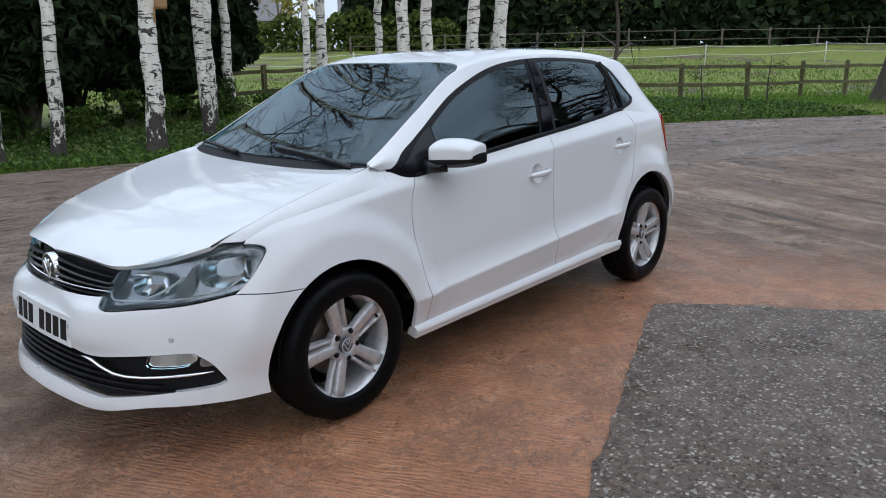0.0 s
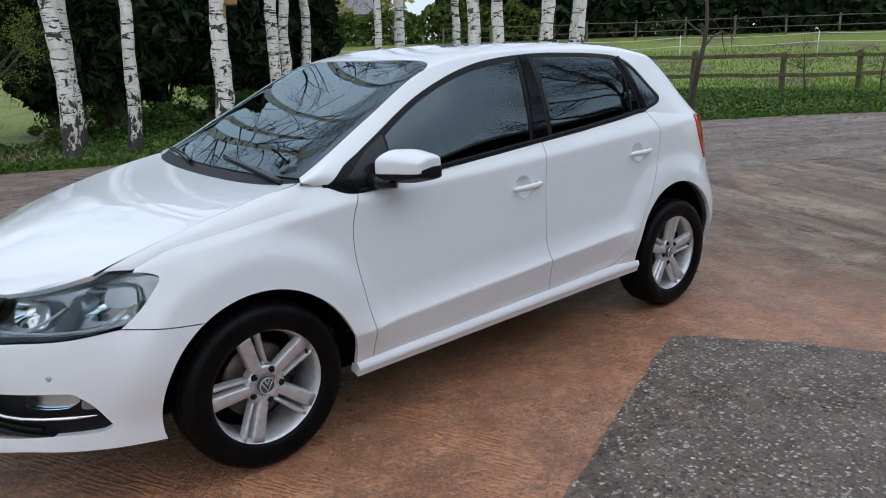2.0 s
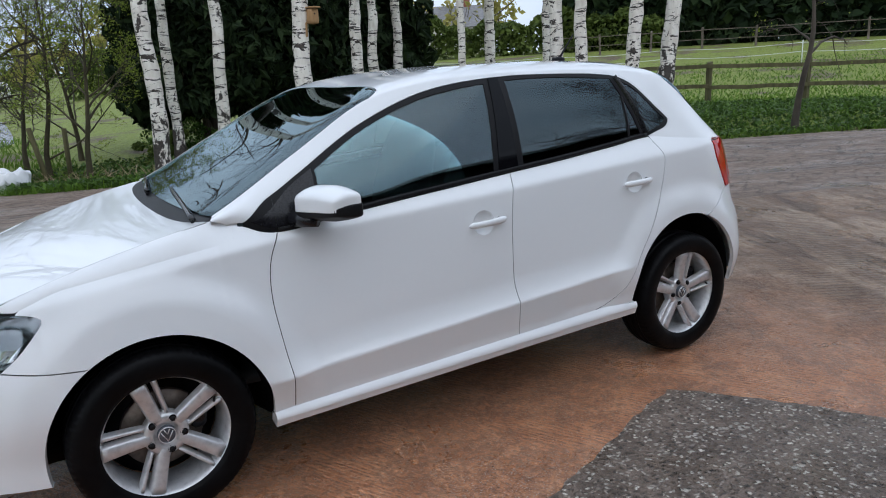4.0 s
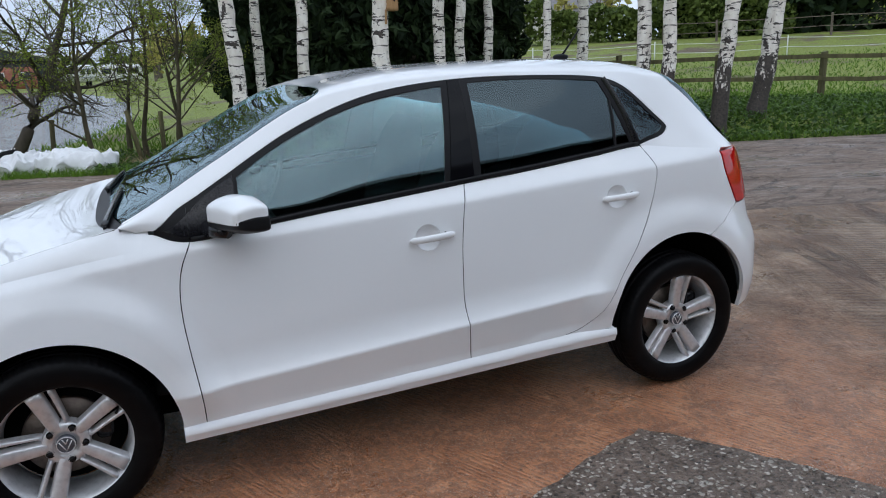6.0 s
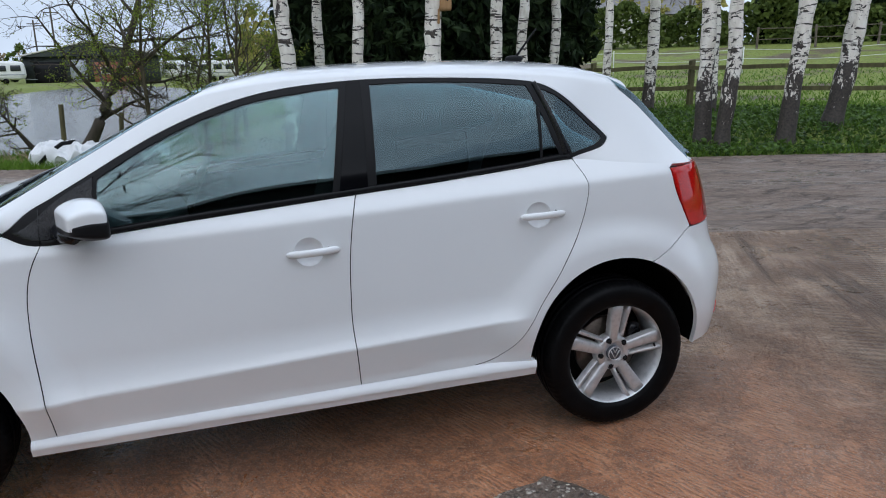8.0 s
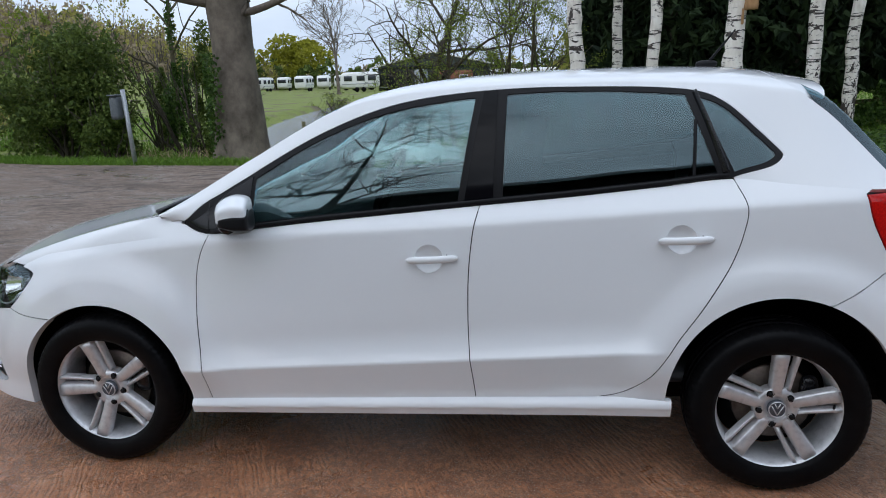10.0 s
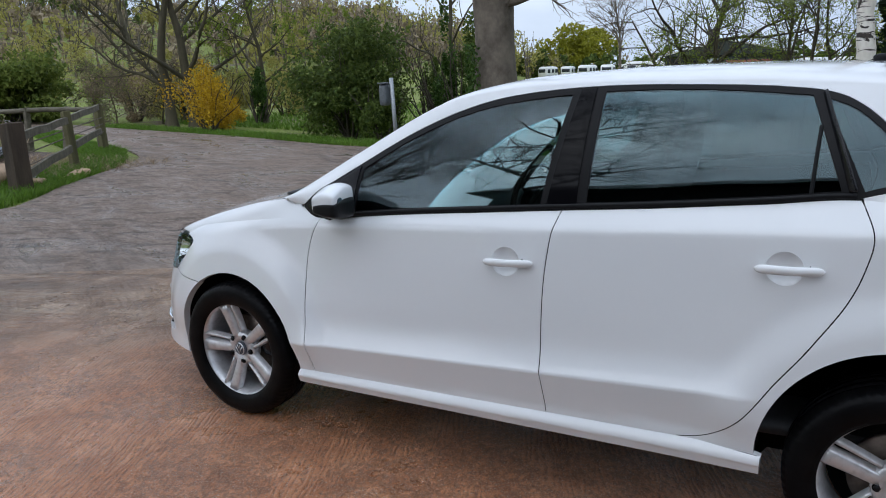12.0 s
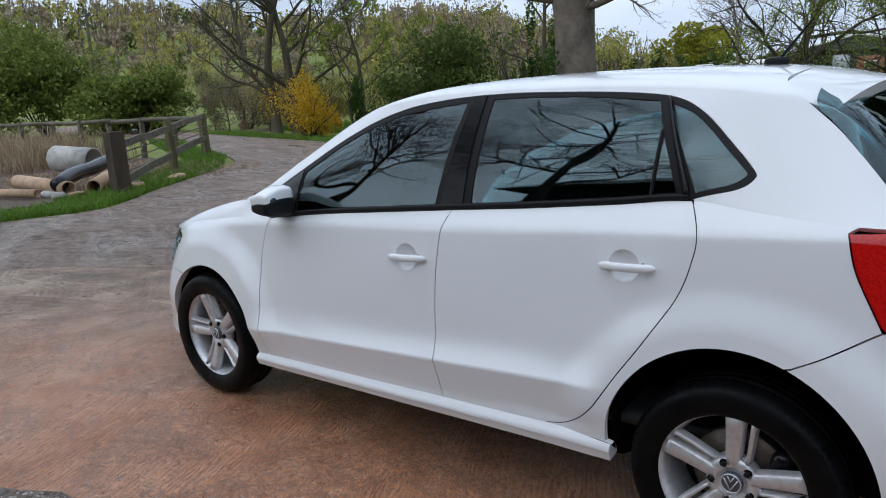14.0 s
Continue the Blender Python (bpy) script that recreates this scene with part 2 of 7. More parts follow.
# the upper body: belt, rail and middle height along x
belt_z = spline((-1.1, .93), (-.93, .945), (-.887, .938), (-.83, .914), (-.776, .906), (-.55, .930), (-.35, .951), (-.05, .978), (.24, 1.003), (.54, 1.027), (.835, 1.055), (1.07, 1.078), (1.25, 1.06), (1.5, 1.04), (1.8, 1.03))
rail_z = spline((-1.1, .93), (-.978, .975), (-.65, 1.152), (-.309, 1.327), (-.1, 1.372), (.2, 1.395), (.6, 1.398), (.95, 1.385), (1.2, 1.362), (1.4, 1.315), (1.6, 1.125), (1.7, 1.03), (1.8, .96))
rail_y = spline((-1.1, .665), (-.978, .648), (-.65, .597), (-.309, .547), (-.1, .549), (.2, .545), (.6, .542), (.95, .542), (1.2, .535), (1.4, .522), (1.6, .55), (1.8, .60))
mid_z = spline((-1.12, .928), (-1.06, .955), (-.65, 1.172), (-.2, 1.374), (.0, 1.418), (.3, 1.444), (.6, 1.452), (1.0, 1.446), (1.3, 1.415), (1.42, 1.36), (1.6, 1.165), (1.72, 1.03), (1.8, .95))
rail_round = spline((-1.1, .05), (-.4, .07), (0, .11), (1.0, .11), (1.4, .10), (1.8, .05))


def dome(x, f):
    """A point of the upper body: f runs from the belt (0) over the rail (1) to the middle (2)."""
    x, f = np.broadcast_arrays(np.asarray(x, float), np.asarray(f, float))
    zb, zr, yr, zt, k = belt_z(x), rail_z(x), rail_y(x), mid_z(x), rail_round(x)
    yb = half_width(x, zb) * np.where(x > X0R, np.interp((x - X0R) / tail_reach(zb), ARC_R[1], ARC_R[2]), 1)
    s, t = np.clip(f, -.2, 1), np.clip(f - 1, 0, 1)
    dy, dz = yr - yb, zr - zb
    n = np.hypot(dy, dz) + 1e-6
    swell = .035 * (1 - ease(x, 1.0, 1.24))
    ky, kz = -swell * 4 * s * (1 - s) * dz / n, swell * 4 * s * (1 - s) * dy / n
    ys, zs = yb + dy * s - ky * .6, zb + dz * s - kz * .6
    # the tangent at the rail
    ty, tz = dy / n - .08, dz / n
    h00, h10, h01, h11 = 2 * t**3 - 3 * t**2 + 1, t**3 - 2 * t**2 + t, 3 * t**2 - 2 * t**3, t**3 - t**2
    yt = h00 * yr + h10 * k * ty * 1.6 - h11 * 1.15 * yr
    ztp = h00 * zr + h10 * k * tz * 1.6 + h01 * zt
    return np.stack([x, -np.where(f < 1, ys, yt), np.where(f < 1, zs, ztp)], -1)


def f_of_z(x, z):
    fs = np.linspace(0, 1, 80)
    return float(np.interp(z, dome(x, fs)[:, 2], fs))


def f_of_y(x, y):
    fs = np.linspace(2, 1, 80)
    return float(np.interp(y, -dome(x, fs)[:, 1], fs))


bonnet_mid = spline((-2.05, .66), (-1.985, .715), (-1.93, .757), (-1.8, .808), (-1.6, .858), (-1.4, .896), (-1.2, .925), (-1.0, .945))
bonnet_crown = spline((-2.05, .30), (-1.93, .31), (-1.71, .165), (-1.5, .085), (-1.2, .0), (-1.0, -.05))


def bonnet(x, y):
    x, y = np.broadcast_arrays(np.asarray(x, float), np.asarray(y, float))
    return np.stack([x, y, bonnet_mid(x) - bonnet_crown(x) * y**2], -1)
# ---------------------------------------------------------------- panels cut out of the car's surfaces
def seg(points, step=.012):
    """A smooth line through points of a surface's plane."""
    p = np.array(points, float)
    if len(p) == 2:
        n = max(1, int(np.hypot(*(p[1] - p[0])) / step))
        return [tuple(p[0] + (p[1] - p[0]) * i / n) for i in range(n)]
    q = np.vstack([2 * p[0] - p[1], p, 2 * p[-1] - p[-2]])
    out = []
    for i in range(1, len(q) - 2):
        n = max(2, int(np.hypot(*(q[i + 1] - q[i])) / step))
        for k in range(n):
            t = k / n
            out.append(tuple(.5 * (2 * q[i] + (q[i + 1] - q[i - 1]) * t + (2 * q[i - 1] - 5 * q[i] + 4 * q[i + 1] - q[i + 2]) * t * t
                                   + (3 * q[i] - q[i - 1] - 3 * q[i + 1] + q[i + 2]) * t**3)))
    return out


def arc(cx, cz, r, a0, a1, n=40):
    return [(cx + r * math.cos(radians(a0 + (a1 - a0) * i / n)), cz + r * math.sin(radians(a0 + (a1 - a0) * i / n))) for i in range(n + 1)]


def inside(poly, pts):
    """Which points lie inside a closed outline."""
    p, pts = np.array(poly), np.asarray(pts)
    x, y = pts[:, 0][:, None], pts[:, 1][:, None]
    a, b = p, np.roll(p, -1, 0)
    cross = (a[:, 1] > y) != (b[:, 1] > y)
    with np.errstate(divide="ignore", invalid="ignore"):
        at = a[:, 0] + (y - a[:, 1]) * (b[:, 0] - a[:, 0]) / (b[:, 1] - a[:, 1])
    return (cross & (x < at)).sum(1) % 2 == 1


def shrink(poly, by):
    """The outline moved inwards by a small step."""
    p = np.array(poly)
    keep = np.hypot(*(p - np.roll(p, 1, 0)).T) > 1e-5
    p = p[keep]
    t = np.roll(p, -1, 0) - np.roll(p, 1, 0)
    t /= np.hypot(t[:, 0], t[:, 1])[:, None] + 1e-9
    area = (p[:, 0] * np.roll(p[:, 1], -1) - np.roll(p[:, 0], -1) * p[:, 1]).sum()
    n = np.stack([-t[:, 1], t[:, 0]], -1) * np.sign(area)
    return [tuple(v) for v in p + n * by]


def surface_normals(at, uv, scale=(1, 1), e=.004):
    u, v = np.array(uv).T
    du = at(u + e / scale[0], v) - at(u - e / scale[0], v)
    dv = at(u, v + e / scale[1]) - at(u, v - e / scale[1])
    n = np.cross(du, dv)
    size = np.linalg.norm(n, axis=1)
    good = size > 1e-12
    n[~good] = n[good].mean(0) if good.any() else (0, 0, 1)
    return n / (np.linalg.norm(n, axis=1)[:, None] + 1e-12)


def panel_mesh(name, at, outline, holes=(), step=.03, gap=.0018, depth=.018, scale=(1, 1), whole=False, out=(0, -1, .2), lift=0.0, solid=False, rows=()):
    """A sheet of the surface at(u, v) within an outline, with a turned-in edge. whole: mirrored into one sheet across the middle."""
    sc = np.array(scale, float)
    outline = [tuple(np.array(p) * sc) for p in outline]
    holes = [[tuple(np.array(p) * sc) for p in h] for h in holes]
    rings = [shrink(outline, gap)] + [shrink(h, -gap) for h in holes]
    if whole:
        rings[0] = [p for p in rings[0]]
    pts = [p for r in rings for p in r]
    edges, first = [], 0
    for r in rings:
        edges += [(first + i, first + (i + 1) % len(r)) for i in range(len(r))]
        first += len(r)
    lo, hi = np.min(rings[0], 0), np.max(rings[0], 0)
    gx, gy = np.meshgrid(np.arange(lo[0] + step * .37, hi[0], step), np.arange(lo[1] + step * .41, hi[1], step))
    g = np.stack([gx.ravel(), gy.ravel()], -1)
    ok = inside(rings[0], g)
    for h in rings[1:]:
        ok &= ~inside(h, g)
    g = g[ok]
    if len(rows):
        r = np.array(rows) * sc
        keep = inside(rings[0], r)
        for h in rings[1:]:
            keep &= ~inside(h, r)
        r = r[keep]
        r = r[np.min(np.linalg.norm(r[:, None] - np.array(pts)[None], axis=2), axis=1) > .004]
        g = g[np.min(np.linalg.norm(g[:, None] - r[None], axis=2), axis=1) > step * .4]
        pts = pts + [tuple(v) for v in r]
    if len(g):
        near = np.min(np.linalg.norm(g[:, None] - np.array(pts)[None], axis=2), axis=1)
        g = g[near > step * .35]
    verts, _, faces, *_ = delaunay_2d_cdt([Vector(p) for p in pts] + [Vector(p) for p in g], edges, [], 0, 1e-6)
    uv = np.array([tuple(v) for v in verts])
    tri = np.array([f for f in faces if len(f) == 3])
    mid = uv[tri].mean(1)
    ok = inside(rings[0], mid)
    for h in rings[1:]:
        ok &= ~inside(h, mid)
    tri = tri[ok]
    real = uv / sc
    P = at(real[:, 0], real[:, 1])
    N = surface_normals(at, real, sc)
    if (N @ np.array(out)).mean() < 0:
        N = -N
    if whole:
        mids = np.abs(P[:, 1]) < .004
        P[mids, 1] = 0
        N[mids, 1] = 0
        N /= np.linalg.norm(N, axis=1)[:, None] + 1e-9
    P = P + N * lift
    fn = np.cross(P[tri[:, 1]] - P[tri[:, 0]], P[tri[:, 2]] - P[tri[:, 0]])
    flip = (fn * N[tri].mean(1)).sum(1) < 0
    tri[flip] = tri[flip][:, ::-1]
    # the edge turned in
    count = {}
    for f in tri:
        for i in range(3):
            count[(f[i], f[(i + 1) % 3])] = 1
    rim = [(a, b) for a, b in count if (b, a) not in count and not (whole and abs(P[a, 1]) < 1e-6 and abs(P[b, 1]) < 1e-6)]
    vs, ns, fs = [tuple(p) for p in P], [tuple(n) for n in N], [tuple(int(i) for i in f) for f in tri]
    for a, b in rim:
        k = len(vs)
        side = np.cross(P[b] - P[a], N[a])
        side /= np.linalg.norm(side) + 1e-12
        vs += [tuple(P[a]), tuple(P[b]), tuple(P[b] - N[b] * depth), tuple(P[a] - N[a] * depth)]
        ns += [tuple(side)] * 4
        fs.append((k + 1, k, k + 3, k + 2))
    if solid:
        k = len(vs)
        vs += [tuple(p - n * depth) for p, n in zip(P, N)]
        ns += [tuple(-n) for n in N]
        fs += [tuple(k + int(i) for i in f[::-1]) for f in tri]
    if whole:
        k = len(vs)
        vs += [(x, -y, z) for x, y, z in vs]
        ns += [(x, -y, z) for x, y, z in ns]
        fs += [tuple(k + i for i in f[::-1]) for f in fs]
    return fixed_mesh(name, vs, fs, ns)


def fixed_mesh(name, vs, fs, ns=None):
    me = bpy.data.meshes.new(name)
    me.from_pydata(vs, [], fs)
    me.polygons.foreach_set("use_smooth", [True] * len(me.polygons))
    me.update()
    if ns is not None:
        me.normals_split_custom_set_from_vertices(ns)
    return me


def mirrored(me):
    """The same mesh for the car's other side."""
    vs = [(v.co.x, -v.co.y, v.co.z) for v in me.vertices]
    fs = [tuple(p.vertices)[::-1] for p in me.polygons]
    ns = [None] * len(vs)
    for loop in me.loops:
        n = loop.normal
        ns[loop.vertex_index] = (n.x, -n.y, n.z)
    return fixed_mesh(me.name, vs, fs, ns)


def piece(name, me, material, parent, label=""):
    ob = new(name, me)
    if not me.materials:
        me.materials.append(material)
    ob.parent = parent
    if label:
        ob["label"] = label
    return ob


def pair(name, me, material, parents, label=""):
    """A part on both sides of the car."""
    return [piece(name, me, material, parents[0], label), piece(name, mirrored(me), material, parents[1], label)]


def sweep(line, width, height, closed_section=8, taper=None):
    """A bar along a line of points: an oval section; returns vertices and faces."""
    line = np.array(line, float)
    t = np.gradient(line, axis=0)
    t /= np.linalg.norm(t, axis=1)[:, None] + 1e-12
    vs, fs, n = [], [], closed_section
    for i, (p, d) in enumerate(zip(line, t)):
        side = np.cross(d, (0, 0, 1))
        if np.linalg.norm(side) < 1e-3:
            side = np.array((1.0, 0, 0))
        side /= np.linalg.norm(side)
        up = np.cross(side, d)
        k = 1 if taper is None else taper[i]
        for j in range(n):
            a = 2 * math.pi * (j + .5) / n
            vs.append(tuple(p + side * math.cos(a) * width / 2 * k + up * math.sin(a) * height / 2 * k))
    for i in range(len(line) - 1):
        for j in range(n):
            fs.append((i * n + j, i * n + (j + 1) % n, (i + 1) * n + (j + 1) % n, (i + 1) * n + j))
    fs += [tuple(range(n))[::-1], tuple((len(line) - 1) * n + j for j in range(n))]
    return vs, fs


def sweep_mesh(name, line, width, height, n=8, taper=None):
    vs, fs = sweep(line, width, height, n, taper)
    return fixed_mesh(name, vs, fs)


def merged(name, pieces):
    vs, fs = [], []
    for v, f in pieces:
        k = len(vs)
        vs += list(v)
        fs += [tuple(k + i for i in g) for g in f]
    return fixed_mesh(name, vs, fs)


def lathe(profile, n=48, axis="y"):
    """Turns a profile of (radius, along) round an axis."""
    vs, fs = [], []
    for r, h in profile:
        for j in range(n):
            a = 2 * math.pi * j / n
            c, s = r * math.cos(a), r * math.sin(a)
            vs.append((c, h, s) if axis == "y" else (c, s, h) if axis == "z" else (h, c, s))
    for i in range(len(profile) - 1):
        for j in range(n):
            fs.append((i * n + j, i * n + (j + 1) % n, (i + 1) * n + (j + 1) % n, (i + 1) * n + j))
    return vs, fs


def rounded_box(cx, cy, cz, sx, sy, sz, power=5.0, n=8, bend=None):
    """A box with rounded edges (a superellipsoid on a cube's grid)."""
    bm = bmesh.new()
    bmesh.ops.create_cube(bm, size=2)
    bmesh.ops.subdivide_edges(bm, edges=bm.edges[:], cuts=n, use_grid_fill=True)
    for v in bm.verts:
        d = (abs(v.co.x) ** power + abs(v.co.y) ** power + abs(v.co.z) ** power) ** (1 / power)
        q = v.co / d
        q = Vector((q.x * sx / 2, q.y * sy / 2, q.z * sz / 2))
        if bend:
            q = Vector(bend(q))
        v.co = q + Vector((cx, cy, cz))
    me = bpy.data.meshes.new("box")
    bm.to_mesh(me)
    bm.free()
    me.polygons.foreach_set("use_smooth", [True] * len(me.polygons))
    return me
# ---------------------------------------------------------------- the ground
def sheet(name, outline, z, material, step=None, fall=.0, kind="structure", label="", category=""):
    """A flat piece of ground within an outline, with a small edge."""
    me = panel_mesh(name, lambda u, v: np.stack([u, v, 0 * u + z], -1), outline, step=step or 1.0, gap=0, depth=.03 if fall == 0 else fall, out=(0, 0, 1))
    ob = new(name, me)
    me.materials.append(material)
    return tagged(ob, label, category, kind=kind)


ROAD_FAR = [(60, -24), (30, -6.5), (17.5, 1.2), (12.6, 4.3), (7.8, 5.95), (5.2, 6.55), (1.9, 7.6), (-1, 8.35), (-3.4, 9.1), (-7.2, 9.8), (-9.5, 10.2), (-14, 11.7), (-21, 13.5), (-40, 18.5), (-70, 24)]
road_far_y = spline(*ROAD_FAR[::-1])
bank_z = spline((-40, -.10), (-8, -.06), (.5, -.17), (2, -.20), (3.3, -.10), (5, .0), (7, .06), (8.6, .20), (10, .25), (14, .24), (20, .15), (40, 0))


def rise(x, y):
    """The land's height: a bank beside the lane, a paddock that climbs away, a pond's hollow, a wooded hill."""
    x, y = np.asarray(x, float), np.asarray(y, float)
    beyond = y - road_far_y(x)
    bank = bank_z(x) * ease(beyond, .2, 1.8)
    field = ease(x * .80 + y * .60, 20, 62) * 2.6 * ease(x, -2, 12)
    d = np.hypot(x, y) + 1e-6
    hill = (12.5 + 3.5 * ease(-x / d, .72, .88)) * ease(d, 48, 165) * ease((-x - .52 * y) / d, -.11, .24) * ease(-x, 5, 30)
    far = 3 * ease(np.hypot(x, y), 150, 420)
    pond = -.75 * (1 - ease(np.hypot((x + 8.7 + .10 * (y - 48)) / 7.1, (y - 50) / 36), .86, 1.0)) * ease(y, 13.5, 16)
    drop = -.035 - .22 * ease(beyond, 1.0, 4) * (1 - ease(x, -1, 2)) * (1 - ease(-x, 9, 16))
    return drop + bank + field + hill + far + pond


def land(x, y):
    return float(rise(x, y))


grass = Mat("grass_ground", .85)
g1, g2 = grass.noise(.35, 5), grass.noise(9, 6)
base = grass.ramp(g2, (.3, (.078, .100, .014)), (.52, (.165, .205, .028)), (.75, (.26, .28, .058)))
muddy = grass.ramp(g2, (.3, (.075, .055, .032)), (.7, (.15, .11, .07)))
grass.color(grass.mix(grass.ramp(g1, (.54, 0.0), (.64, 1.0)), base, muddy))
grass.bump(grass.noise(28, 5), .9, .05)
gx = np.concatenate([-np.geomspace(900, 62, 16), np.arange(-60, -24, 2.0), np.arange(-24, 24, .8), np.arange(24, 61, 2.0), np.geomspace(62, 900, 16)])
gy = np.concatenate([-np.geomspace(900, 32, 12), np.arange(-30, -2, 2.0), np.arange(-2, 22, .8), np.arange(22, 91, 2.0), np.geomspace(92, 900, 16)])
GX, GY = np.meshgrid(gx, gy, indexing="ij")
GZ = rise(GX, GY)
nx, ny = GX.shape
ground = new("ground", fixed_mesh("ground", np.stack([GX, GY, GZ], -1).reshape(-1, 3).tolist(), [(i * ny + j, (i + 1) * ny + j, (i + 1) * ny + j + 1, i * ny + j + 1) for i in range(nx - 1) for j in range(ny - 1)]))
ground.data.materials.append(grass.m)
tagged(ground, "rough green paddock grass with muddy patches", "ground", kind="structure")

ROAD_NEAR = [(-70, 20), (-40, 15.2), (-22, 11.9), (-16.2, 9.2), (-12.6, 7.4), (-11.3, 6.3), (-9.4, 3.6), (-8.2, 2.2), (-8.5, .9), (-10, -4), (-14, -14), (-14, -26)]
road_mat = Mat("muddy_tarmac", .5)
r1, r2, r3 = road_mat.noise(.5, 5, .6), road_mat.streaks(11, 158, 2.0, 6, .75, .8), road_mat.noise(34, 6, .78)
ruts, clods = road_mat.streaks(1.6, 160, 5, 6, .66, .8), road_mat.streaks(5.0, 22, 2.6, 6, .74, .9)
tone = road_mat.ramp(r2, (.36, (.105, .071, .052)), (.5, (.205, .148, .114)), (.64, (.31, .238, .190)))
tone = road_mat.mix(road_mat.ramp(r3, (.54, 0.0), (.66, .7)), tone, (.34, .275, .225))
tone = road_mat.mix(road_mat.ramp(r3, (.36, .8), (.44, 0.0)), tone, (.060, .041, .030))
tone = road_mat.mix(road_mat.ramp(clods, (.41, .9), (.47, 0.0)), tone, (.058, .040, .029))
tone = road_mat.mix(road_mat.ramp(r1, (.40, 0.0), (.68, .55)), tone, road_mat.ramp(road_mat.noise(13, 6, .7), (.36, (.150, .106, .080)), (.64, (.31, .228, .175))))
road_mat.color(road_mat.mix(road_mat.ramp(ruts, (.36, .6), (.46, 0.0)), tone, (.090, .064, .049)))
film = road_mat.ramp(road_mat.streaks(1.3, 158, 2.4, 6, .68, .5), (.36, 1.0), (.46, .4), (.56, 0.0))
road_mat.to("Roughness", road_mat.ramp(film, (0.0, .68), (.5, .42), (1.0, .14)))
road_mat.set(Specular_IOR_Level=.32)
dry = road_mat.math("SUBTRACT", 1.0, road_mat.math("MULTIPLY", film, .8))
road_mat.bump(ruts, .6, .10).bump(road_mat.math("MULTIPLY", clods, dry), 1.0, .045).bump(road_mat.math("MULTIPLY", r2, dry), .8, .03).bump(road_mat.math("MULTIPLY", r3, dry), 1.0, .015)
road = sheet("road", seg([p for p in ROAD_FAR], 1.0) + [ROAD_FAR[-1]] + seg(ROAD_NEAR, 1.0) + [ROAD_NEAR[-1], (60, -40)], -.006, road_mat.m, 3.0, label="wet, muddy tarmac lane", category="road")

SLAB_EDGE = [(40, -18), (9.8, -.45), (8.0, .55), (6.2, 1.25), (3.4, 2.05), (1.0, 2.2), (-1.7, 1.86), (-3.0, 1.3), (-3.9, .75), (-4.7, .25), (-5.6, -.5), (-7.6, -3), (-9, -8), (-9, -26)]
slab = Mat("brushed_concrete", .5)
comb = slab.grooves(.023, 115, 4.0, 10.0)
fine, pits = slab.streaks(55, 115, 1.5, 4, .75, .8), slab.noise(26, 6, .78, (1, 1, 1), (0, 0, 0), 1.0)
s1, s2, s3 = slab.noise(.45, 5, .6), slab.noise(6, 6, .68), slab.noise(46, 5, .75)
worn = slab.ramp(slab.noise(1.9, 5, .62), (.48, .0), (.62, 1.0))
tamped = slab.math("ADD", slab.math("MULTIPLY", slab.math("MULTIPLY", comb, worn), .26), slab.math("ADD", slab.math("MULTIPLY", fine, .42), slab.math("MULTIPLY", pits, .40)))
orange = slab.ramp(s2, (.3, (.42, .158, .066)), (.52, (.62, .262, .122)), (.75, (.78, .385, .208)))
brown = slab.ramp(slab.noise(3.2, 6, .68, (1, 1, 1), (0, 0, 0), .5), (.34, (.195, .120, .076)), (.50, (.370, .240, .158)), (.66, (.55, .39, .275)))
pos = slab.n.new("ShaderNodeSeparateXYZ")
slab.l.new(slab.c.outputs["Object"], pos.inputs[0])
dx = slab.math("MULTIPLY", slab.math("ADD", pos.outputs[0], .1), .36)
dy = slab.math("MULTIPLY", slab.math("ADD", pos.outputs[1], 1.5), .64)
away = slab.math("ADD", slab.math("SQRT", slab.math("ADD", slab.math("MULTIPLY", dx, dx), slab.math("MULTIPLY", dy, dy))), slab.math("MULTIPLY", slab.math("SUBTRACT", s1, .5), 1.8))
mud_share = slab.ramp(slab.math("MULTIPLY", away, .5), (.32, 0.0), (.66, 1.0))
body = slab.mix(mud_share, orange, brown)
# tyre ruts pressed into the mud, one way on each side of the yard
east = slab.ramp(slab.math("MULTIPLY", slab.math("SUBTRACT", pos.outputs[0], 1.4), .5), (0.0, 0.0), (1.0, 1.0))
west = slab.ramp(slab.math("MULTIPLY", slab.math("ADD", pos.outputs[0], 2.4), -.5), (0.0, 0.0), (1.0, 1.0))
turn_in, turn_out = slab.streaks(3.2, 64, 7, 6, .68, .5), slab.streaks(2.2, 24, 6, 5, .65, .6)
tread = slab.math("MULTIPLY", slab.grooves(.055, 150, 3.0, 4.0), slab.ramp(slab.streaks(1.2, 64, 5, 4, .6, .4), (.50, 0.0), (.56, 1.0)))
press = slab.math("ADD", slab.math("MULTIPLY", slab.math("SUBTRACT", turn_in, .5), east), slab.math("MULTIPLY", slab.math("SUBTRACT", turn_out, .5), west))
churn = slab.noise(7.5, 6, .74, (1, 1, 1), (0, 0, 0), .8)
body = slab.mix(slab.ramp(slab.math("ADD", press, .5), (.39, .9), (.47, 0.0)), body, (.105, .066, .045))
body = slab.mix(slab.ramp(slab.math("ADD", press, .5), (.53, 0.0), (.59, .75)), body, (.60, .45, .33))
body = slab.mix(slab.math("MULTIPLY", slab.ramp(churn, (.34, .65), (.43, 0.0)), mud_share), body, (.105, .076, .058))
body = slab.mix(slab.math("MULTIPLY", slab.math("MULTIPLY", tread, east), .75), body, (.13, .088, .064))
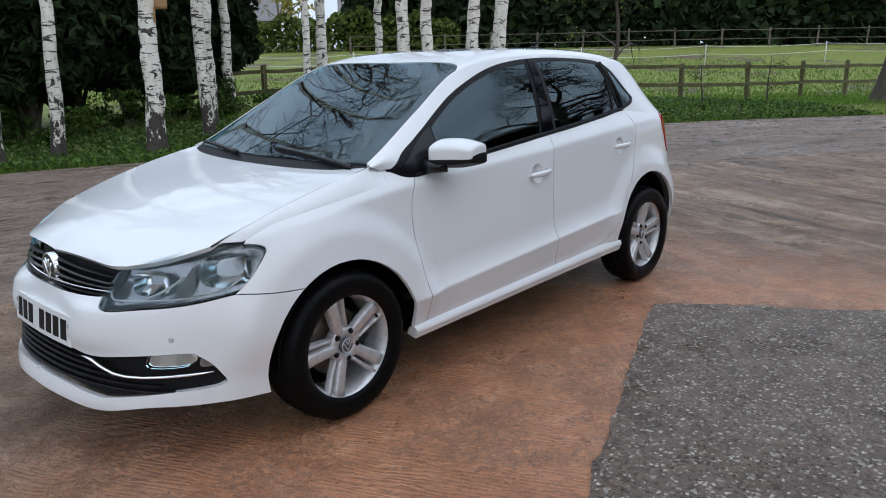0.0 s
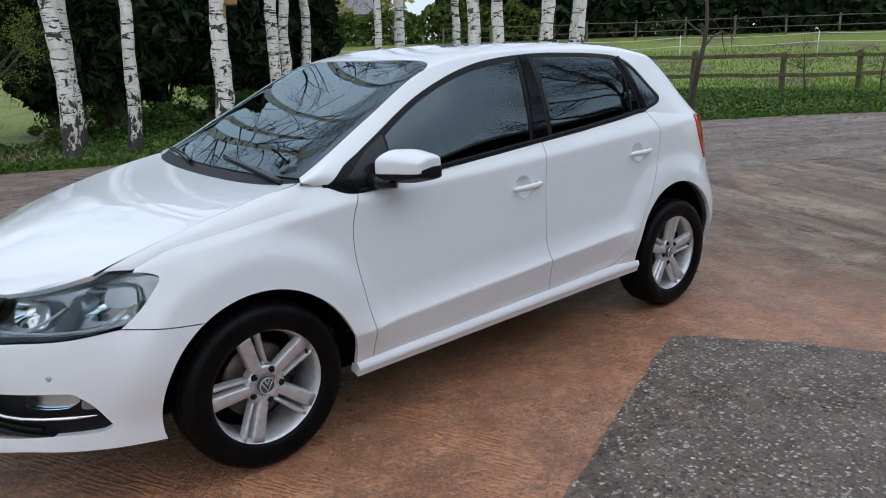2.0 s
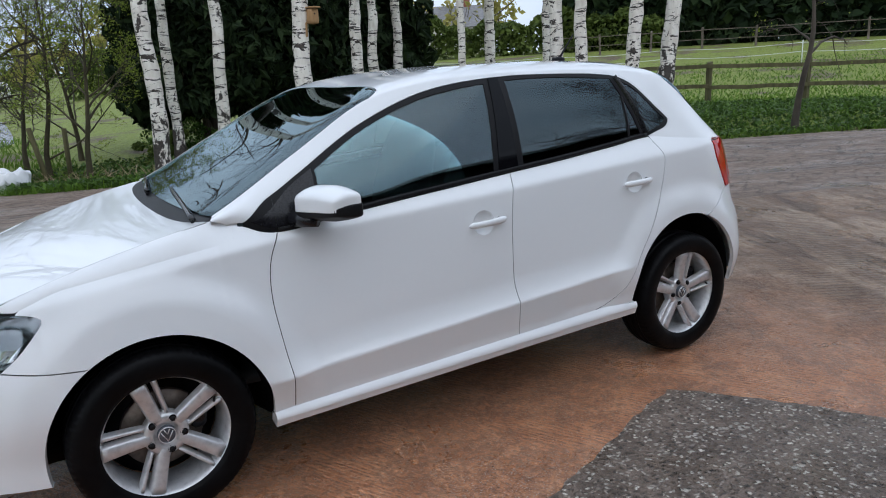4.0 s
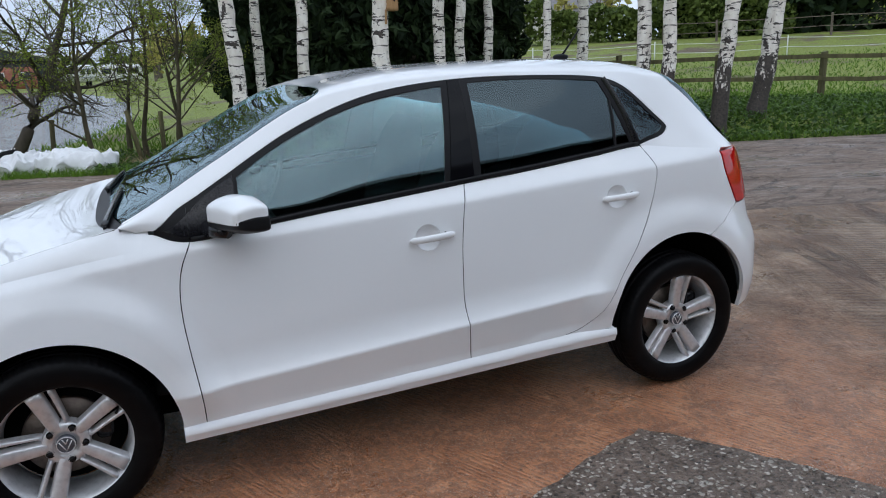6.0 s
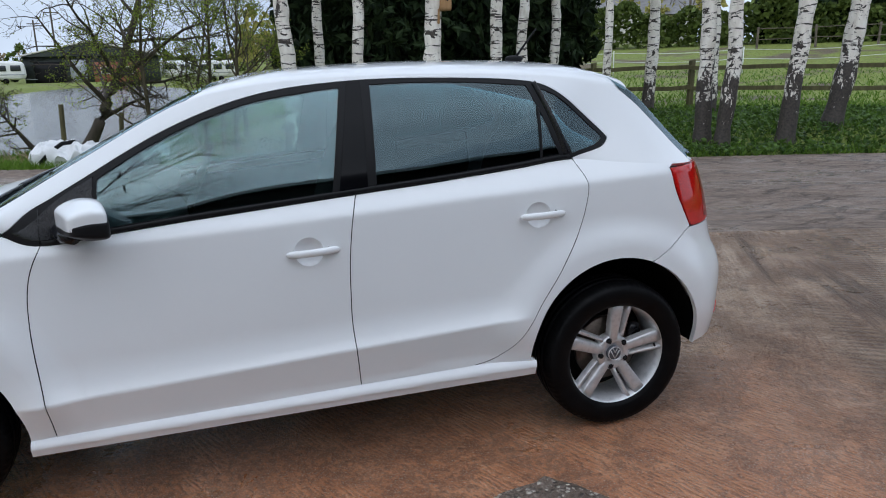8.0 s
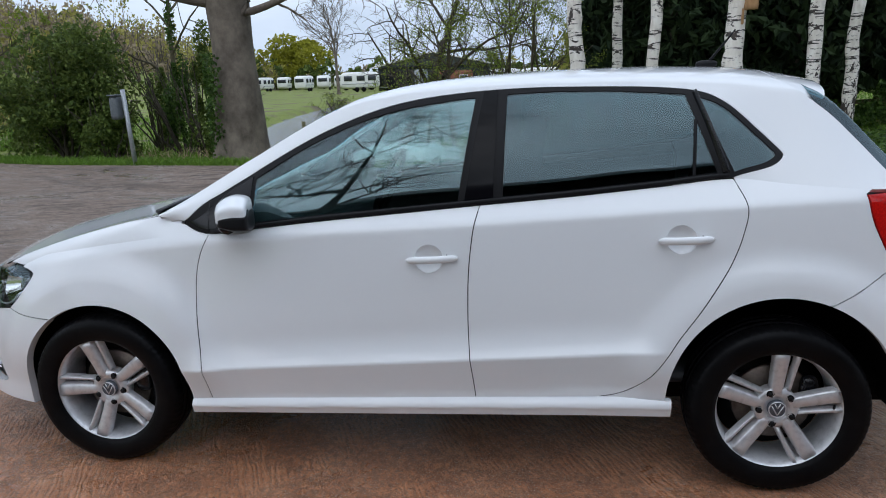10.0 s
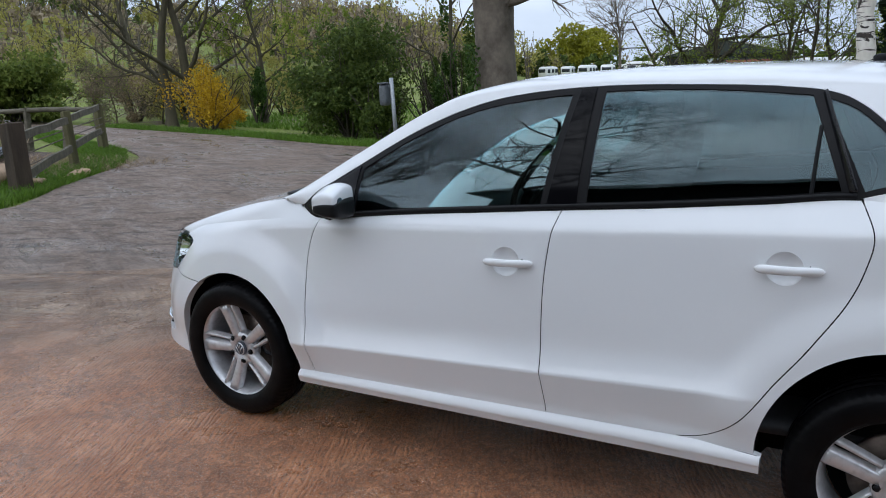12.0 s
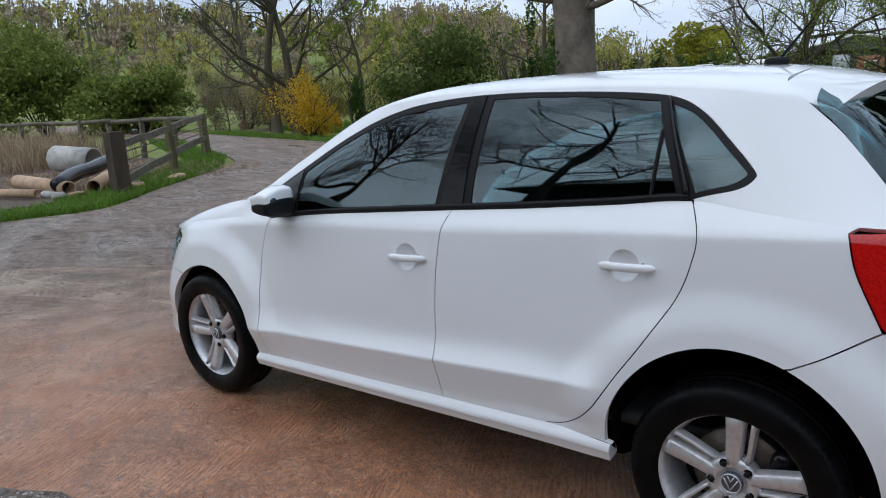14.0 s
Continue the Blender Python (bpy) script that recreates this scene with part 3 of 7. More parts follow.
body = slab.mix(slab.ramp(tamped, (.38, .62), (.47, 0.0)), body, (.125, .060, .035))
body = slab.mix(slab.ramp(tamped, (.62, 0.0), (.78, .45)), body, (.44, .31, .235))
body = slab.mix(slab.ramp(s3, (.35, .7), (.42, 0.0)), body, (.075, .042, .028))
slab.color(slab.mix(slab.ramp(slab.noise(150, 2), (.60, 0.0), (.66, .8)), body, (.60, .52, .44)))
film = slab.ramp(slab.noise(1.1, 6, .66, (1, 1, 1), (0, 0, 0), .3), (.38, 1.0), (.50, .5), (.62, 0.0))
slab.to("Roughness", slab.ramp(film, (0.0, .50), (.5, .34), (1.0, .22)))
slab.set(Coat_IOR=1.34, Coat_Roughness=.17)
slab.to("Coat Weight", slab.math("MULTIPLY", slab.ramp(film, (0.0, .05), (1.0, .85)), slab.math("SUBTRACT", 1.0, slab.math("MULTIPLY", mud_share, .78))))
slab.to("Specular IOR Level", slab.math("SUBTRACT", .55, slab.math("MULTIPLY", mud_share, .28)))
dry = slab.math("SUBTRACT", 1.0, slab.math("MULTIPLY", film, .6))
slab.bump(slab.math("ADD", slab.noise(14, 6, .75), tamped), .6, .016)
slab.to("Coat Normal", slab.bumped)
slab.bump(press, 1.0, .30).bump(slab.math("MULTIPLY", slab.math("ADD", churn, slab.math("MULTIPLY", tread, .5)), mud_share), .6, .035).bump(slab.math("MULTIPLY", tamped, dry), 1.0, .022).bump(s2, .25, .02).bump(slab.math("MULTIPLY", s3, dry), .9, .011)
yard = sheet("yard", seg(SLAB_EDGE, 1.0) + [SLAB_EDGE[-1], (40, -26)], .0, slab.m, 1.5, label="wet red-brown brushed concrete yard", category="yard")

AGG = [(.80, -1.07), (-.37, -1.51), (-1.11, -1.80), (-3.2, -2.65), (-6, -3.8), (-6, -16), (14, -16), (9, -12.5), (3.2, -4.4), (1.52, -2.11), (1.08, -1.44)]
agg = Mat("aggregate", .6)
stones = agg.cells(52, "Color", warp=1.6)
lum = agg.n.new("ShaderNodeRGBToBW")
agg.l.new(stones, lum.inputs[0])
dist = agg.cells(52, "Distance", warp=1.6)
big_dist = agg.cells(24, "Distance", warp=1.6)
big_lum = agg.n.new("ShaderNodeRGBToBW")
agg.l.new(agg.cells(24, "Color", warp=1.6), big_lum.inputs[0])
pebble = agg.ramp(lum.outputs[0], (.28, (.050, .040, .033)), (.42, (.145, .114, .091)), (.52, (.27, .215, .175)), (.62, (.47, .40, .34)), (.72, (.72, .66, .58)))
mortar = agg.ramp(agg.noise(5, 6, .65), (.3, (.110, .078, .060)), (.7, (.245, .182, .142)))
seen = agg.math("MULTIPLY", agg.ramp(dist, (.28, 1.0), (.48, 0.0)), agg.ramp(agg.noise(17, 3), (.35, .6), (.6, 1.0)))
tone = agg.mix(seen, mortar, pebble)
large = agg.math("MULTIPLY", agg.ramp(big_dist, (.24, 1.0), (.32, 0.0)), agg.ramp(big_lum.outputs[0], (.59, 0.0), (.63, 1.0)))
agg.color(agg.mix(large, tone, agg.ramp(big_lum.outputs[0], (.60, (.17, .130, .105)), (.68, (.30, .245, .205)), (.80, (.50, .45, .39)))))
agg.to("Roughness", agg.ramp(agg.noise(2, 5), (.35, .20), (.65, .50)))
agg.set(Specular_IOR_Level=.45)
agg.bump(agg.math("ADD", agg.math("SUBTRACT", 1.0, dist), large), 1.0, .022).bump(agg.noise(45, 5, .7), .8, .014)
rng = np.random.default_rng(77)
AGG_EDGE = [(x + rng.normal() * .007, y + rng.normal() * .007) for x, y in seg(AGG + AGG[:1], .06)]
patch = sheet("aggregate_slab", AGG_EDGE, .008, agg.m, .6, label="grey exposed-aggregate concrete slab", category="slab")

# the pond
water = Mat("pond_water", .16)
water.color((.045, .042, .034))
water.bump(water.noise(1.6, 4, .6, (1, 3, 1)), .5, .10)
pond_line = [(-8.7 - .10 * (y0 - 48) + 7.6 * math.cos(a), y0) for a in np.linspace(0, 2 * math.pi, 60, endpoint=False) for y0 in (50 + 37 * math.sin(a),)]
sheet("water", pond_line, -.42, water.m, 6.0, label="still grey pond water", category="water")
# ---------------------------------------------------------------- the car
car = tagged(new("car"), "white five-door hatchback parked on wet concrete", "car")
BOTH = (car, car)
FS = .62                       # metres per unit of f on the upper body
flank_pt = lambda x, z: (c_of_x(x, z), z)
nose_pt = lambda y, z: (c_of_y(y, z), z)
tail_pt = lambda y, z: (c_of_y(y, z, True), z)
side_pt = lambda x, z: (x, f_of_z(x, z))
top_pt = lambda x, y: (x, f_of_y(x, y))

SEAM_F = [(-.797, .283), (-.80, .35), (-.806, .42), (-.820, .54), (-.830, .653), (-.828, .749), (-.812, .827), (-.776, .906)]
SEAM_M = [(.209, .319), (.203, .39), (.195, .471), (.189, .56), (.189, .65), (.194, .783), (.211, .92), (.232, 1.002)]
SEAM_R = [(.64, .336), (.70, .349), (.75, .374), (.80, .416), (.842, .467), (.916, .582), (.997, .701), (1.065, .813), (1.099, .909), (1.110, .994), (1.074, 1.078)]
sill_top = lambda x: .3115 + .0355 * x
ARCH_F, ARCH_R = (-1.232, .288, .357), (1.232, .333, .368)


def belt_run(x0, x1, n=24):
    return [(c_of_x(x, float(belt_z(x))), float(belt_z(x))) for x in np.linspace(x0, x1, n)]


ROWS = [(c_of_x(x, float(crease_z(x)) + o), float(crease_z(x)) + o) for o in (-.008, 0, .007, .016, .03, .05, .075) for x in np.arange(-1.0, .96, .014)]
ROWS += [(c_of_x(x, float(shoulder_z(x)) + o), float(shoulder_z(x)) + o) for o in (-.02, -.008, 0, .008, .02) for x in np.arange(-1.62, 1.5, .014)]
for cx, r0 in ((HUB_F, .425), (HUB_R, .435)):
    for o in (-.02, 0, .012, .035, .065, .095, .12, .14):
        ROWS += [(c_of_x(x, z), z) for x, z in arc(cx, .305, r0 + o, 0, 180, 90) if z < float(shoulder_z(x)) - .03 and abs(z - float(crease_z(x))) > .012]
side = dict(step=.028, rows=ROWS)
# front wing
arch_f = [(c_of_x(x, z), z) for x, z in arc(*ARCH_F, -2, 126)]
WING_TOP = [(x, float(shoulder_z(x)) + .0022 + .028 * ease(x, -1.64, -1.45)) for x in np.linspace(-.93, -1.60, 16)]
outline = (seg([flank_pt(-.874, sill_top(-.874) - .004), flank_pt(-.797, sill_top(-.797))]) + seg([flank_pt(x, z) for x, z in SEAM_F])
           + belt_run(-.776, -.885, 10) + seg([flank_pt(-.885, .938), flank_pt(-.93, .945)])
           + seg([flank_pt(x, z) for x, z in WING_TOP]) + seg([flank_pt(-1.60, .765), flank_pt(-1.555, .757), flank_pt(-1.535, .735), flank_pt(-1.60, .66), flank_pt(-1.665, .603)])
           + seg([flank_pt(-1.665, .603), flank_pt(-1.53, .590), flank_pt(-1.42, .585)]) + arch_f[::-1])
front_wings = pair("front_wing", panel_mesh("front_wing", flank, outline, **side), paint, BOTH)

# the wing's top, between the shoulder and the bonnet's edge
SHUT = [(-1.711, .628), (-1.55, .645), (-1.4, .655), (-1.2, .662), (-1.05, .662), (-.90, .645)]
shut_y = spline(*SHUT)


def wing_top(u, v):
    """u along x, v from the flank (0) to the bonnet's edge (1)."""
    u, v = np.broadcast_arrays(np.asarray(u, float), np.asarray(v, float))
    zb = shoulder_z(u) + .028 * ease(u, -1.64, -1.45)
    cs = np.array([c_of_x(float(x), float(z)) for x, z in zip(u.ravel(), zb.ravel())]).reshape(u.shape)
    B = flank(cs, zb)
    T = B - flank(cs, zb - .012)
    T /= np.linalg.norm(T, axis=-1)[..., None]
    xa = np.minimum(u, -.96)
    A = bonnet(xa, -shut_y(u))
    A[..., 0] = u
    A[..., 2] += .10 * np.maximum(u + .96, 0)
    D = np.linalg.norm(A - B, axis=-1)[..., None]
    side_in = A + np.array([0, -.5, -.10]) * D
    C = .5 * (B + T * D * .55) + .5 * side_in
    k = ease(u, -1.12, -.95)[..., None]
    C = (1 - k) * C + k * (.5 * (B + T * D * .5) + .5 * (A + B) / 2)
    v = v[..., None]
    return (1 - v) ** 2 * B + 2 * v * (1 - v) * C + v**2 * A


xs_w = np.linspace(-.90, -1.60, 40)
outline = [(x, -.02) for x in xs_w] + seg([(-1.60, -.02), (-1.66, .5), (-1.705, 1.0)], .05) + [(x, 1.0) for x in xs_w[::-1] if x > -1.70] + seg([(-.90, 1.0), (-.90, -.02)], .1)
for part_ob, me in zip(front_wings, (0, 1)):
    base = panel_mesh("wing_top", wing_top, outline, step=.024, gap=.0016, depth=.018, scale=(1, .12), out=(0, -.6, .8))
    piece("wing_top", base if me == 0 else mirrored(base), paint, part_ob)

# bonnet
outline = (seg([(-1.985, 0), (-1.968, -.2), (-1.945, -.36), (-1.915, -.43)]) + seg([(-1.915, -.43), (-1.84, -.515), (-1.76, -.59), (-1.711, -.628)])
           + seg([(x, -y) for x, y in SHUT[:-1]] + [(-1.0, -.657)]) + seg([(-1.0, -.657), (-1.03, -.55), (-1.062, -.3), (-1.07, 0)]) + seg([(-1.07, 0), (-1.985, 0)]))
piece("bonnet", panel_mesh("bonnet", bonnet, outline, step=.03, whole=True, out=(0, 0, 1)), paint, car)

# doors, with cups behind the handles
CUP_F, CUP_R = (.055, .826, .050, .049), (.905, .889, .050, .047)
oval = lambda c: [(c[0] + c[2] * math.cos(a), c[1] + c[3] * math.sin(a)) for a in np.linspace(0, 2 * math.pi, 36, endpoint=False)]
outline = (seg([flank_pt(x, z) for x, z in SEAM_F])[::-1] + [flank_pt(-.797, .283)] + seg([flank_pt(-.797, sill_top(-.797) - .004), flank_pt(.209, sill_top(.209))])
           + seg([flank_pt(x, z) for x, z in SEAM_M]) + belt_run(.232, -.776, 60))
front_doors = pair("front_door", panel_mesh("front_door", flank, outline, [oval(CUP_F)], **side), paint, BOTH)
outline = (seg([flank_pt(x, z) for x, z in SEAM_M])[::-1] + seg([flank_pt(.209, sill_top(.209)), flank_pt(.64, sill_top(.64))])
           + seg([flank_pt(x, z) for x, z in SEAM_R]) + belt_run(1.072, .234, 60))
rear_doors = pair("rear_door", panel_mesh("rear_door", flank, outline, [oval(CUP_R)], **side), paint, BOTH)

for doors, (cx, cz, ra, rb), slope in ((front_doors, CUP_F, .05), (rear_doors, CUP_R, .035)):
    def dish(u, v, cx=cx, cz=cz, ra=ra, rb=rb):
        p = flank(u, v)
        r = np.clip(((np.asarray(u) - cx) / ra) ** 2 + ((np.asarray(v) - cz) / rb) ** 2, 0, 1)
        p[..., 1] += .024 * (1 - r) ** .8
        return p
    me = panel_mesh("handle_cup", dish, oval((cx, cz, ra, rb)), step=.008, gap=-.001, depth=.004)
    pair("handle_cup", me, paint, doors)
    line = [tuple(flank(x, cz + slope * (x - cx)) + np.array((0, -.024 + 1.3 * (x - cx - .012) ** 2, 0))) for x in np.linspace(cx - .078, cx + .105, 26)]
    k = [min(1, .25 + 1.3 * math.sqrt(min(i, 25 - i) / 8)) for i in range(26)]
    hs = pair("door_handle", sweep_mesh("door_handle", line, .019, .026, 12, k), paint, doors)
    ring = [tuple(flank(cx + .066, cz + slope * .066) + np.array((0, -.013, 0)) + np.array((0, .0117 * math.cos(a), .0140 * math.sin(a)))) for a in np.linspace(0, 2 * math.pi, 20)]
    pair("handle_joint", sweep_mesh("handle_joint", ring, .0025, .0025, 5), black_trim, hs)

# black strips laid in the joints as the shade of the gaps
for doors, line in ((front_doors, SEAM_F), (front_doors, SEAM_M), (rear_doors, SEAM_R)):
    pts = [tuple(flank(c, z) + np.array((0, .0045, 0))) for c, z in seg([flank_pt(x, z) for x, z in line], .02)]
    pair("door_seal", sweep_mesh("door_seal", pts, .006, .006, 5), black_trim, doors)
# the same black shade strip along the bonnet's shut line
pts = [tuple(bonnet(x, -shut_y(x)) + np.array((0, 0, -.004))) for x in np.linspace(-1.70, -1.0, 40)]
pair("bonnet_seal", sweep_mesh("bonnet_seal", pts, .0075, .006, 5), black_trim, BOTH)
# sills: a rounded ledge under the doors
outline = (seg([(-.876, .225), (-.876, sill_top(-.876) + .006)]) + seg([(-.876, sill_top(-.876) + .006), (.66, sill_top(.66) + .006)])
           + seg([(.66, sill_top(.66) + .006), (.884, .334)]) + seg([(.884, .334), (.882, .273)]) + seg([(.882, .273), (-.876, .225)]))


def sill_at(c, z):
    c, z = np.broadcast_arrays(np.asarray(c, float), np.asarray(z, float))
    low = .249 + .0273 * c
    k = np.clip((sill_top(c) + .006 - z) / (sill_top(c) + .006 - low), 0, 1)
    y = .780 + .006 * ease(c, .58, .86) + .029 * (1 - (1 - np.minimum(k / .52, 1)) ** 2.2) - .0035 * ease(k, .56, .62) - .010 * np.maximum(k - .6, 0) / .4
    return np.stack([c, -y, z], -1)


pair("sill", panel_mesh("sill", sill_at, outline, step=.008, depth=.05), paint, BOTH)

# rear quarter, below the belt
arch_r = [(c_of_x(x, z), z) for x, z in arc(*ARCH_R, 180, 69)]
outline = (seg([flank_pt(.884, .329), flank_pt(.64, sill_top(.64))]) + seg([flank_pt(x, z) for x, z in SEAM_R]) + [(c, z + .002) for c, z in belt_run(1.076, 1.50, 16)]
           + seg([flank_pt(1.50, float(belt_z(1.50)) + .002), flank_pt(1.474, 1.026)]) + seg([flank_pt(1.474, 1.026), flank_pt(1.50, .93), flank_pt(1.566, .792)])
           + seg([flank_pt(1.566, .792), flank_pt(1.46, .725), flank_pt(1.372, .676)]) + arch_r[::-1])
pair("rear_quarter", panel_mesh("rear_quarter", flank, outline, **side), paint, BOTH)

# tail lights
outline = (seg([flank_pt(1.474, 1.026), flank_pt(1.50, .93), flank_pt(1.566, .792)])[::-1] + seg([flank_pt(1.474, 1.026), tail_pt(.64, 1.032), tail_pt(.56, 1.03)])
           + seg([tail_pt(.56, 1.03), tail_pt(.57, .93), tail_pt(.62, .80)]) + seg([tail_pt(.62, .80), flank_pt(1.60, .79), flank_pt(1.566, .792)]))
lights = pair("tail_light", panel_mesh("tail_light", flank, outline, step=.02, gap=.003, lift=.004, depth=.03), red_lens, BOTH, "glossy red tail light lens")
band = seg([tail_pt(.655, 1.012), tail_pt(.60, 1.014)]) + seg([tail_pt(.60, 1.014), tail_pt(.61, .93), tail_pt(.645, .815)]) + seg([tail_pt(.645, .815), tail_pt(.69, .815)]) + seg([tail_pt(.69, .815), tail_pt(.662, .93), tail_pt(.655, 1.012)])
pair("lamp_band", panel_mesh("lamp_band", flank, band, step=.03, gap=0, lift=.0055, depth=.004), red_deep, lights, "dark red inner band")
pair("lamp_bowl", panel_mesh("lamp_bowl", lambda c, z: flank(c, z) + np.array((-.02, .02, 0)), outline, step=.03, gap=.006, depth=.01), red_deep, lights)

# tailgate and rear bumper
outline = (seg([tail_pt(0, .66), tail_pt(.50, .665), tail_pt(.60, .70)]) + seg([tail_pt(.60, .70), tail_pt(.62, .79), tail_pt(.56, .93), tail_pt(.55, 1.03)])
           + seg([tail_pt(.55, 1.03), tail_pt(.3, 1.045), tail_pt(0, 1.05)]) + seg([tail_pt(0, 1.05), tail_pt(0, .66)]))
gate = piece("tailgate", panel_mesh("tailgate", flank, outline, step=.04, whole=True, out=(1, 0, 0)), paint, car)
arch_b = [(c_of_x(x, z), z) for x, z in arc(*ARCH_R, 68, -6)]
outline = (seg([flank_pt(1.372, .676), flank_pt(1.46, .725), flank_pt(1.566, .790)]) + seg([flank_pt(1.566, .790), tail_pt(.62, .785), tail_pt(.60, .70), tail_pt(.50, .663), tail_pt(0, .658)])
           + seg([tail_pt(0, .658), tail_pt(0, .26)]) + seg([tail_pt(0, .26), tail_pt(.5, .27), flank_pt(1.75, .31), flank_pt(1.60, .30)]) + arch_b[::-1])
bumper_r = piece("rear_bumper", panel_mesh("rear_bumper", flank, outline, step=.035, whole=True, out=(.7, -.7, 0)), paint, car)
outline = seg([flank_pt(1.735, .396), flank_pt(1.775, .414), flank_pt(1.82, .425), tail_pt(.5, .425)]) + seg([tail_pt(.5, .425), tail_pt(.5, .40), flank_pt(1.82, .396), flank_pt(1.775, .390), flank_pt(1.735, .386)])
pair("reflector", panel_mesh("reflector", flank, outline, step=.02, gap=0, lift=.003, depth=.006), red_lens, (bumper_r, bumper_r), "narrow red bumper reflector")

# front bumper with its intake
INTAKE = (seg([(C_NOSE, .415), nose_pt(.21, .414), nose_pt(.35, .396), nose_pt(.50, .407), nose_pt(.63, .414), flank_pt(-1.80, .40), flank_pt(-1.765, .365), flank_pt(-1.728, .305)])
          + seg([flank_pt(-1.728, .305), flank_pt(-1.752, .288), nose_pt(.595, .280), nose_pt(.42, .258), nose_pt(.37, .258), nose_pt(.20, .278), (C_NOSE, .285)]))
LAMP_LOW = [nose_pt(.352, .602), nose_pt(.365, .578), nose_pt(.405, .562), nose_pt(.50, .568), flank_pt(-1.80, .580), flank_pt(-1.665, .603)]
LAMP_TOP = [flank_pt(-1.665, .603), flank_pt(-1.60, .665), flank_pt(-1.540, .730), flank_pt(-1.553, .754), flank_pt(-1.60, .768), flank_pt(-1.70, .770), flank_pt(-1.76, .756), nose_pt(.47, .722), nose_pt(.40, .693), nose_pt(.378, .665), nose_pt(.352, .602)]
arch_n = [(c_of_x(x, z), z) for x, z in arc(*ARCH_F, 126, 191)]
LIP = [flank_pt(-1.582, .219), flank_pt(-1.70, .222), flank_pt(-1.82, .226), nose_pt(.545, .226), nose_pt(.38, .203), nose_pt(.2, .218), (C_NOSE, .226)]
outline = (seg([(C_NOSE, .590), nose_pt(.15, .592), nose_pt(.352, .600)]) + seg(LAMP_LOW) + seg([flank_pt(-1.665, .603), flank_pt(-1.53, .590), flank_pt(-1.42, .585)])
           + arch_n + seg(LIP) + seg([(C_NOSE, .226), (C_NOSE, .284)]) + INTAKE[::-1] + seg([(C_NOSE, .415), (C_NOSE, .590)]))
front_bumper = piece("front_bumper", panel_mesh("front_bumper", flank, outline, step=.024, whole=True, out=(-.8, -.6, 0), depth=.03), paint, car)


def inset(by):
    return lambda c, z: flank(c, z) + by * np.stack([np.ones(np.shape(c)), .45 * np.ones(np.shape(c)), np.zeros(np.shape(c))], -1)


intake = piece("lower_intake", panel_mesh("lower_intake", inset(.035), INTAKE + [(C_NOSE, .285), (C_NOSE, .415)], step=.03, gap=-.006, whole=True, out=(-1, 0, 0), depth=.01), black_trim, front_bumper, "matt black slatted intake")


def nose_line(z_of, y0, y1, by, n=40):
    """Points along the nose from y0 to y1, set back by a little."""
    out = []
    for y in np.linspace(y0, y1, n):
        z = z_of(abs(y))
        p = flank(c_of_y(abs(y), z), z)
        out.append((p[0] + by, math.copysign(-p[1], y), z))
    return out


for k in range(5):
    z0 = .298 + .0215 * k
    reach = (.60, .57, .53, .40, .33)[k]
    piece("intake_slat", sweep_mesh("intake_slat", nose_line(lambda y: z0 - .02 * min(1, (y / .55)) ** 2, -reach, reach, .016), .022, .007, 6), black_trim, intake)
for s in (-1, 1):
    line = []
    for y, z in ((.30, .392), (.345, .385), (.385, .362), (.43, .344), (.475, .336), (.53, .335), (.585, .337), (.64, .340), (.685, .343)):
        p = flank(c_of_y(y, z), z)
        line.append((p[0] - .002, s * -p[1], z))
    line = [(a, b, c) for a, b, c in zip(*[np.interp(np.linspace(0, 1, 30), np.linspace(0, 1, 9), v) for v in np.array(line).T])]
    piece("chrome_blade", sweep_mesh("chrome_blade", line, .018, .011, 8, [min(1, .3 + min(i, 29 - i) / 4) for i in range(30)]), chrome, intake, "thin chrome blade")
    # fog lamp
    lens = panel_mesh("fog_lamp", inset(.014), seg([nose_pt(.53, .405), nose_pt(.635, .406), nose_pt(.632, .365), nose_pt(.53, .362), nose_pt(.53, .405)]), step=.02, gap=.001, depth=.02)
    fog = piece("fog_lamp", lens if s < 0 else mirrored(lens), lamp_glass, front_bumper, "clear rectangular fog lamp")
    bowl = panel_mesh("fog_bowl", inset(.028), seg([nose_pt(.53, .405), nose_pt(.635, .406), nose_pt(.632, .365), nose_pt(.53, .362), nose_pt(.53, .405)]), step=.02, gap=.002, depth=.01)
    piece("reflector_bowl", bowl if s < 0 else mirrored(bowl), chrome, fog)
    lens = panel_mesh("corner_lamp", inset(.012), seg([nose_pt(.655, .402), flank_pt(-1.785, .395), flank_pt(-1.765, .362), nose_pt(.655, .362), nose_pt(.655, .402)]), step=.02, gap=.001, depth=.02)
    piece("corner_lamp", lens if s < 0 else mirrored(lens), lamp_grey, front_bumper)
    for y, z in ((.594, .466), (.245, .49)):
        p = flank(c_of_y(y, z), z)
        v, f = lathe([(.0095, -.001), (.0095, .002), (.0075, .003), (.0, .003)], 20, "x")
        n = Vector((-1, -.9 if y > .5 else -.2, 0)).normalized()
        m = n.to_track_quat("-X", "Z").to_matrix()
        me = fixed_mesh("parking_sensor", [tuple(Vector((p[0], p[1], z)) + m @ Vector((-a, b, c))) for a, b, c in v], f)
        piece("parking_sensor", me if s < 0 else mirrored(me), paint_grey, front_bumper)

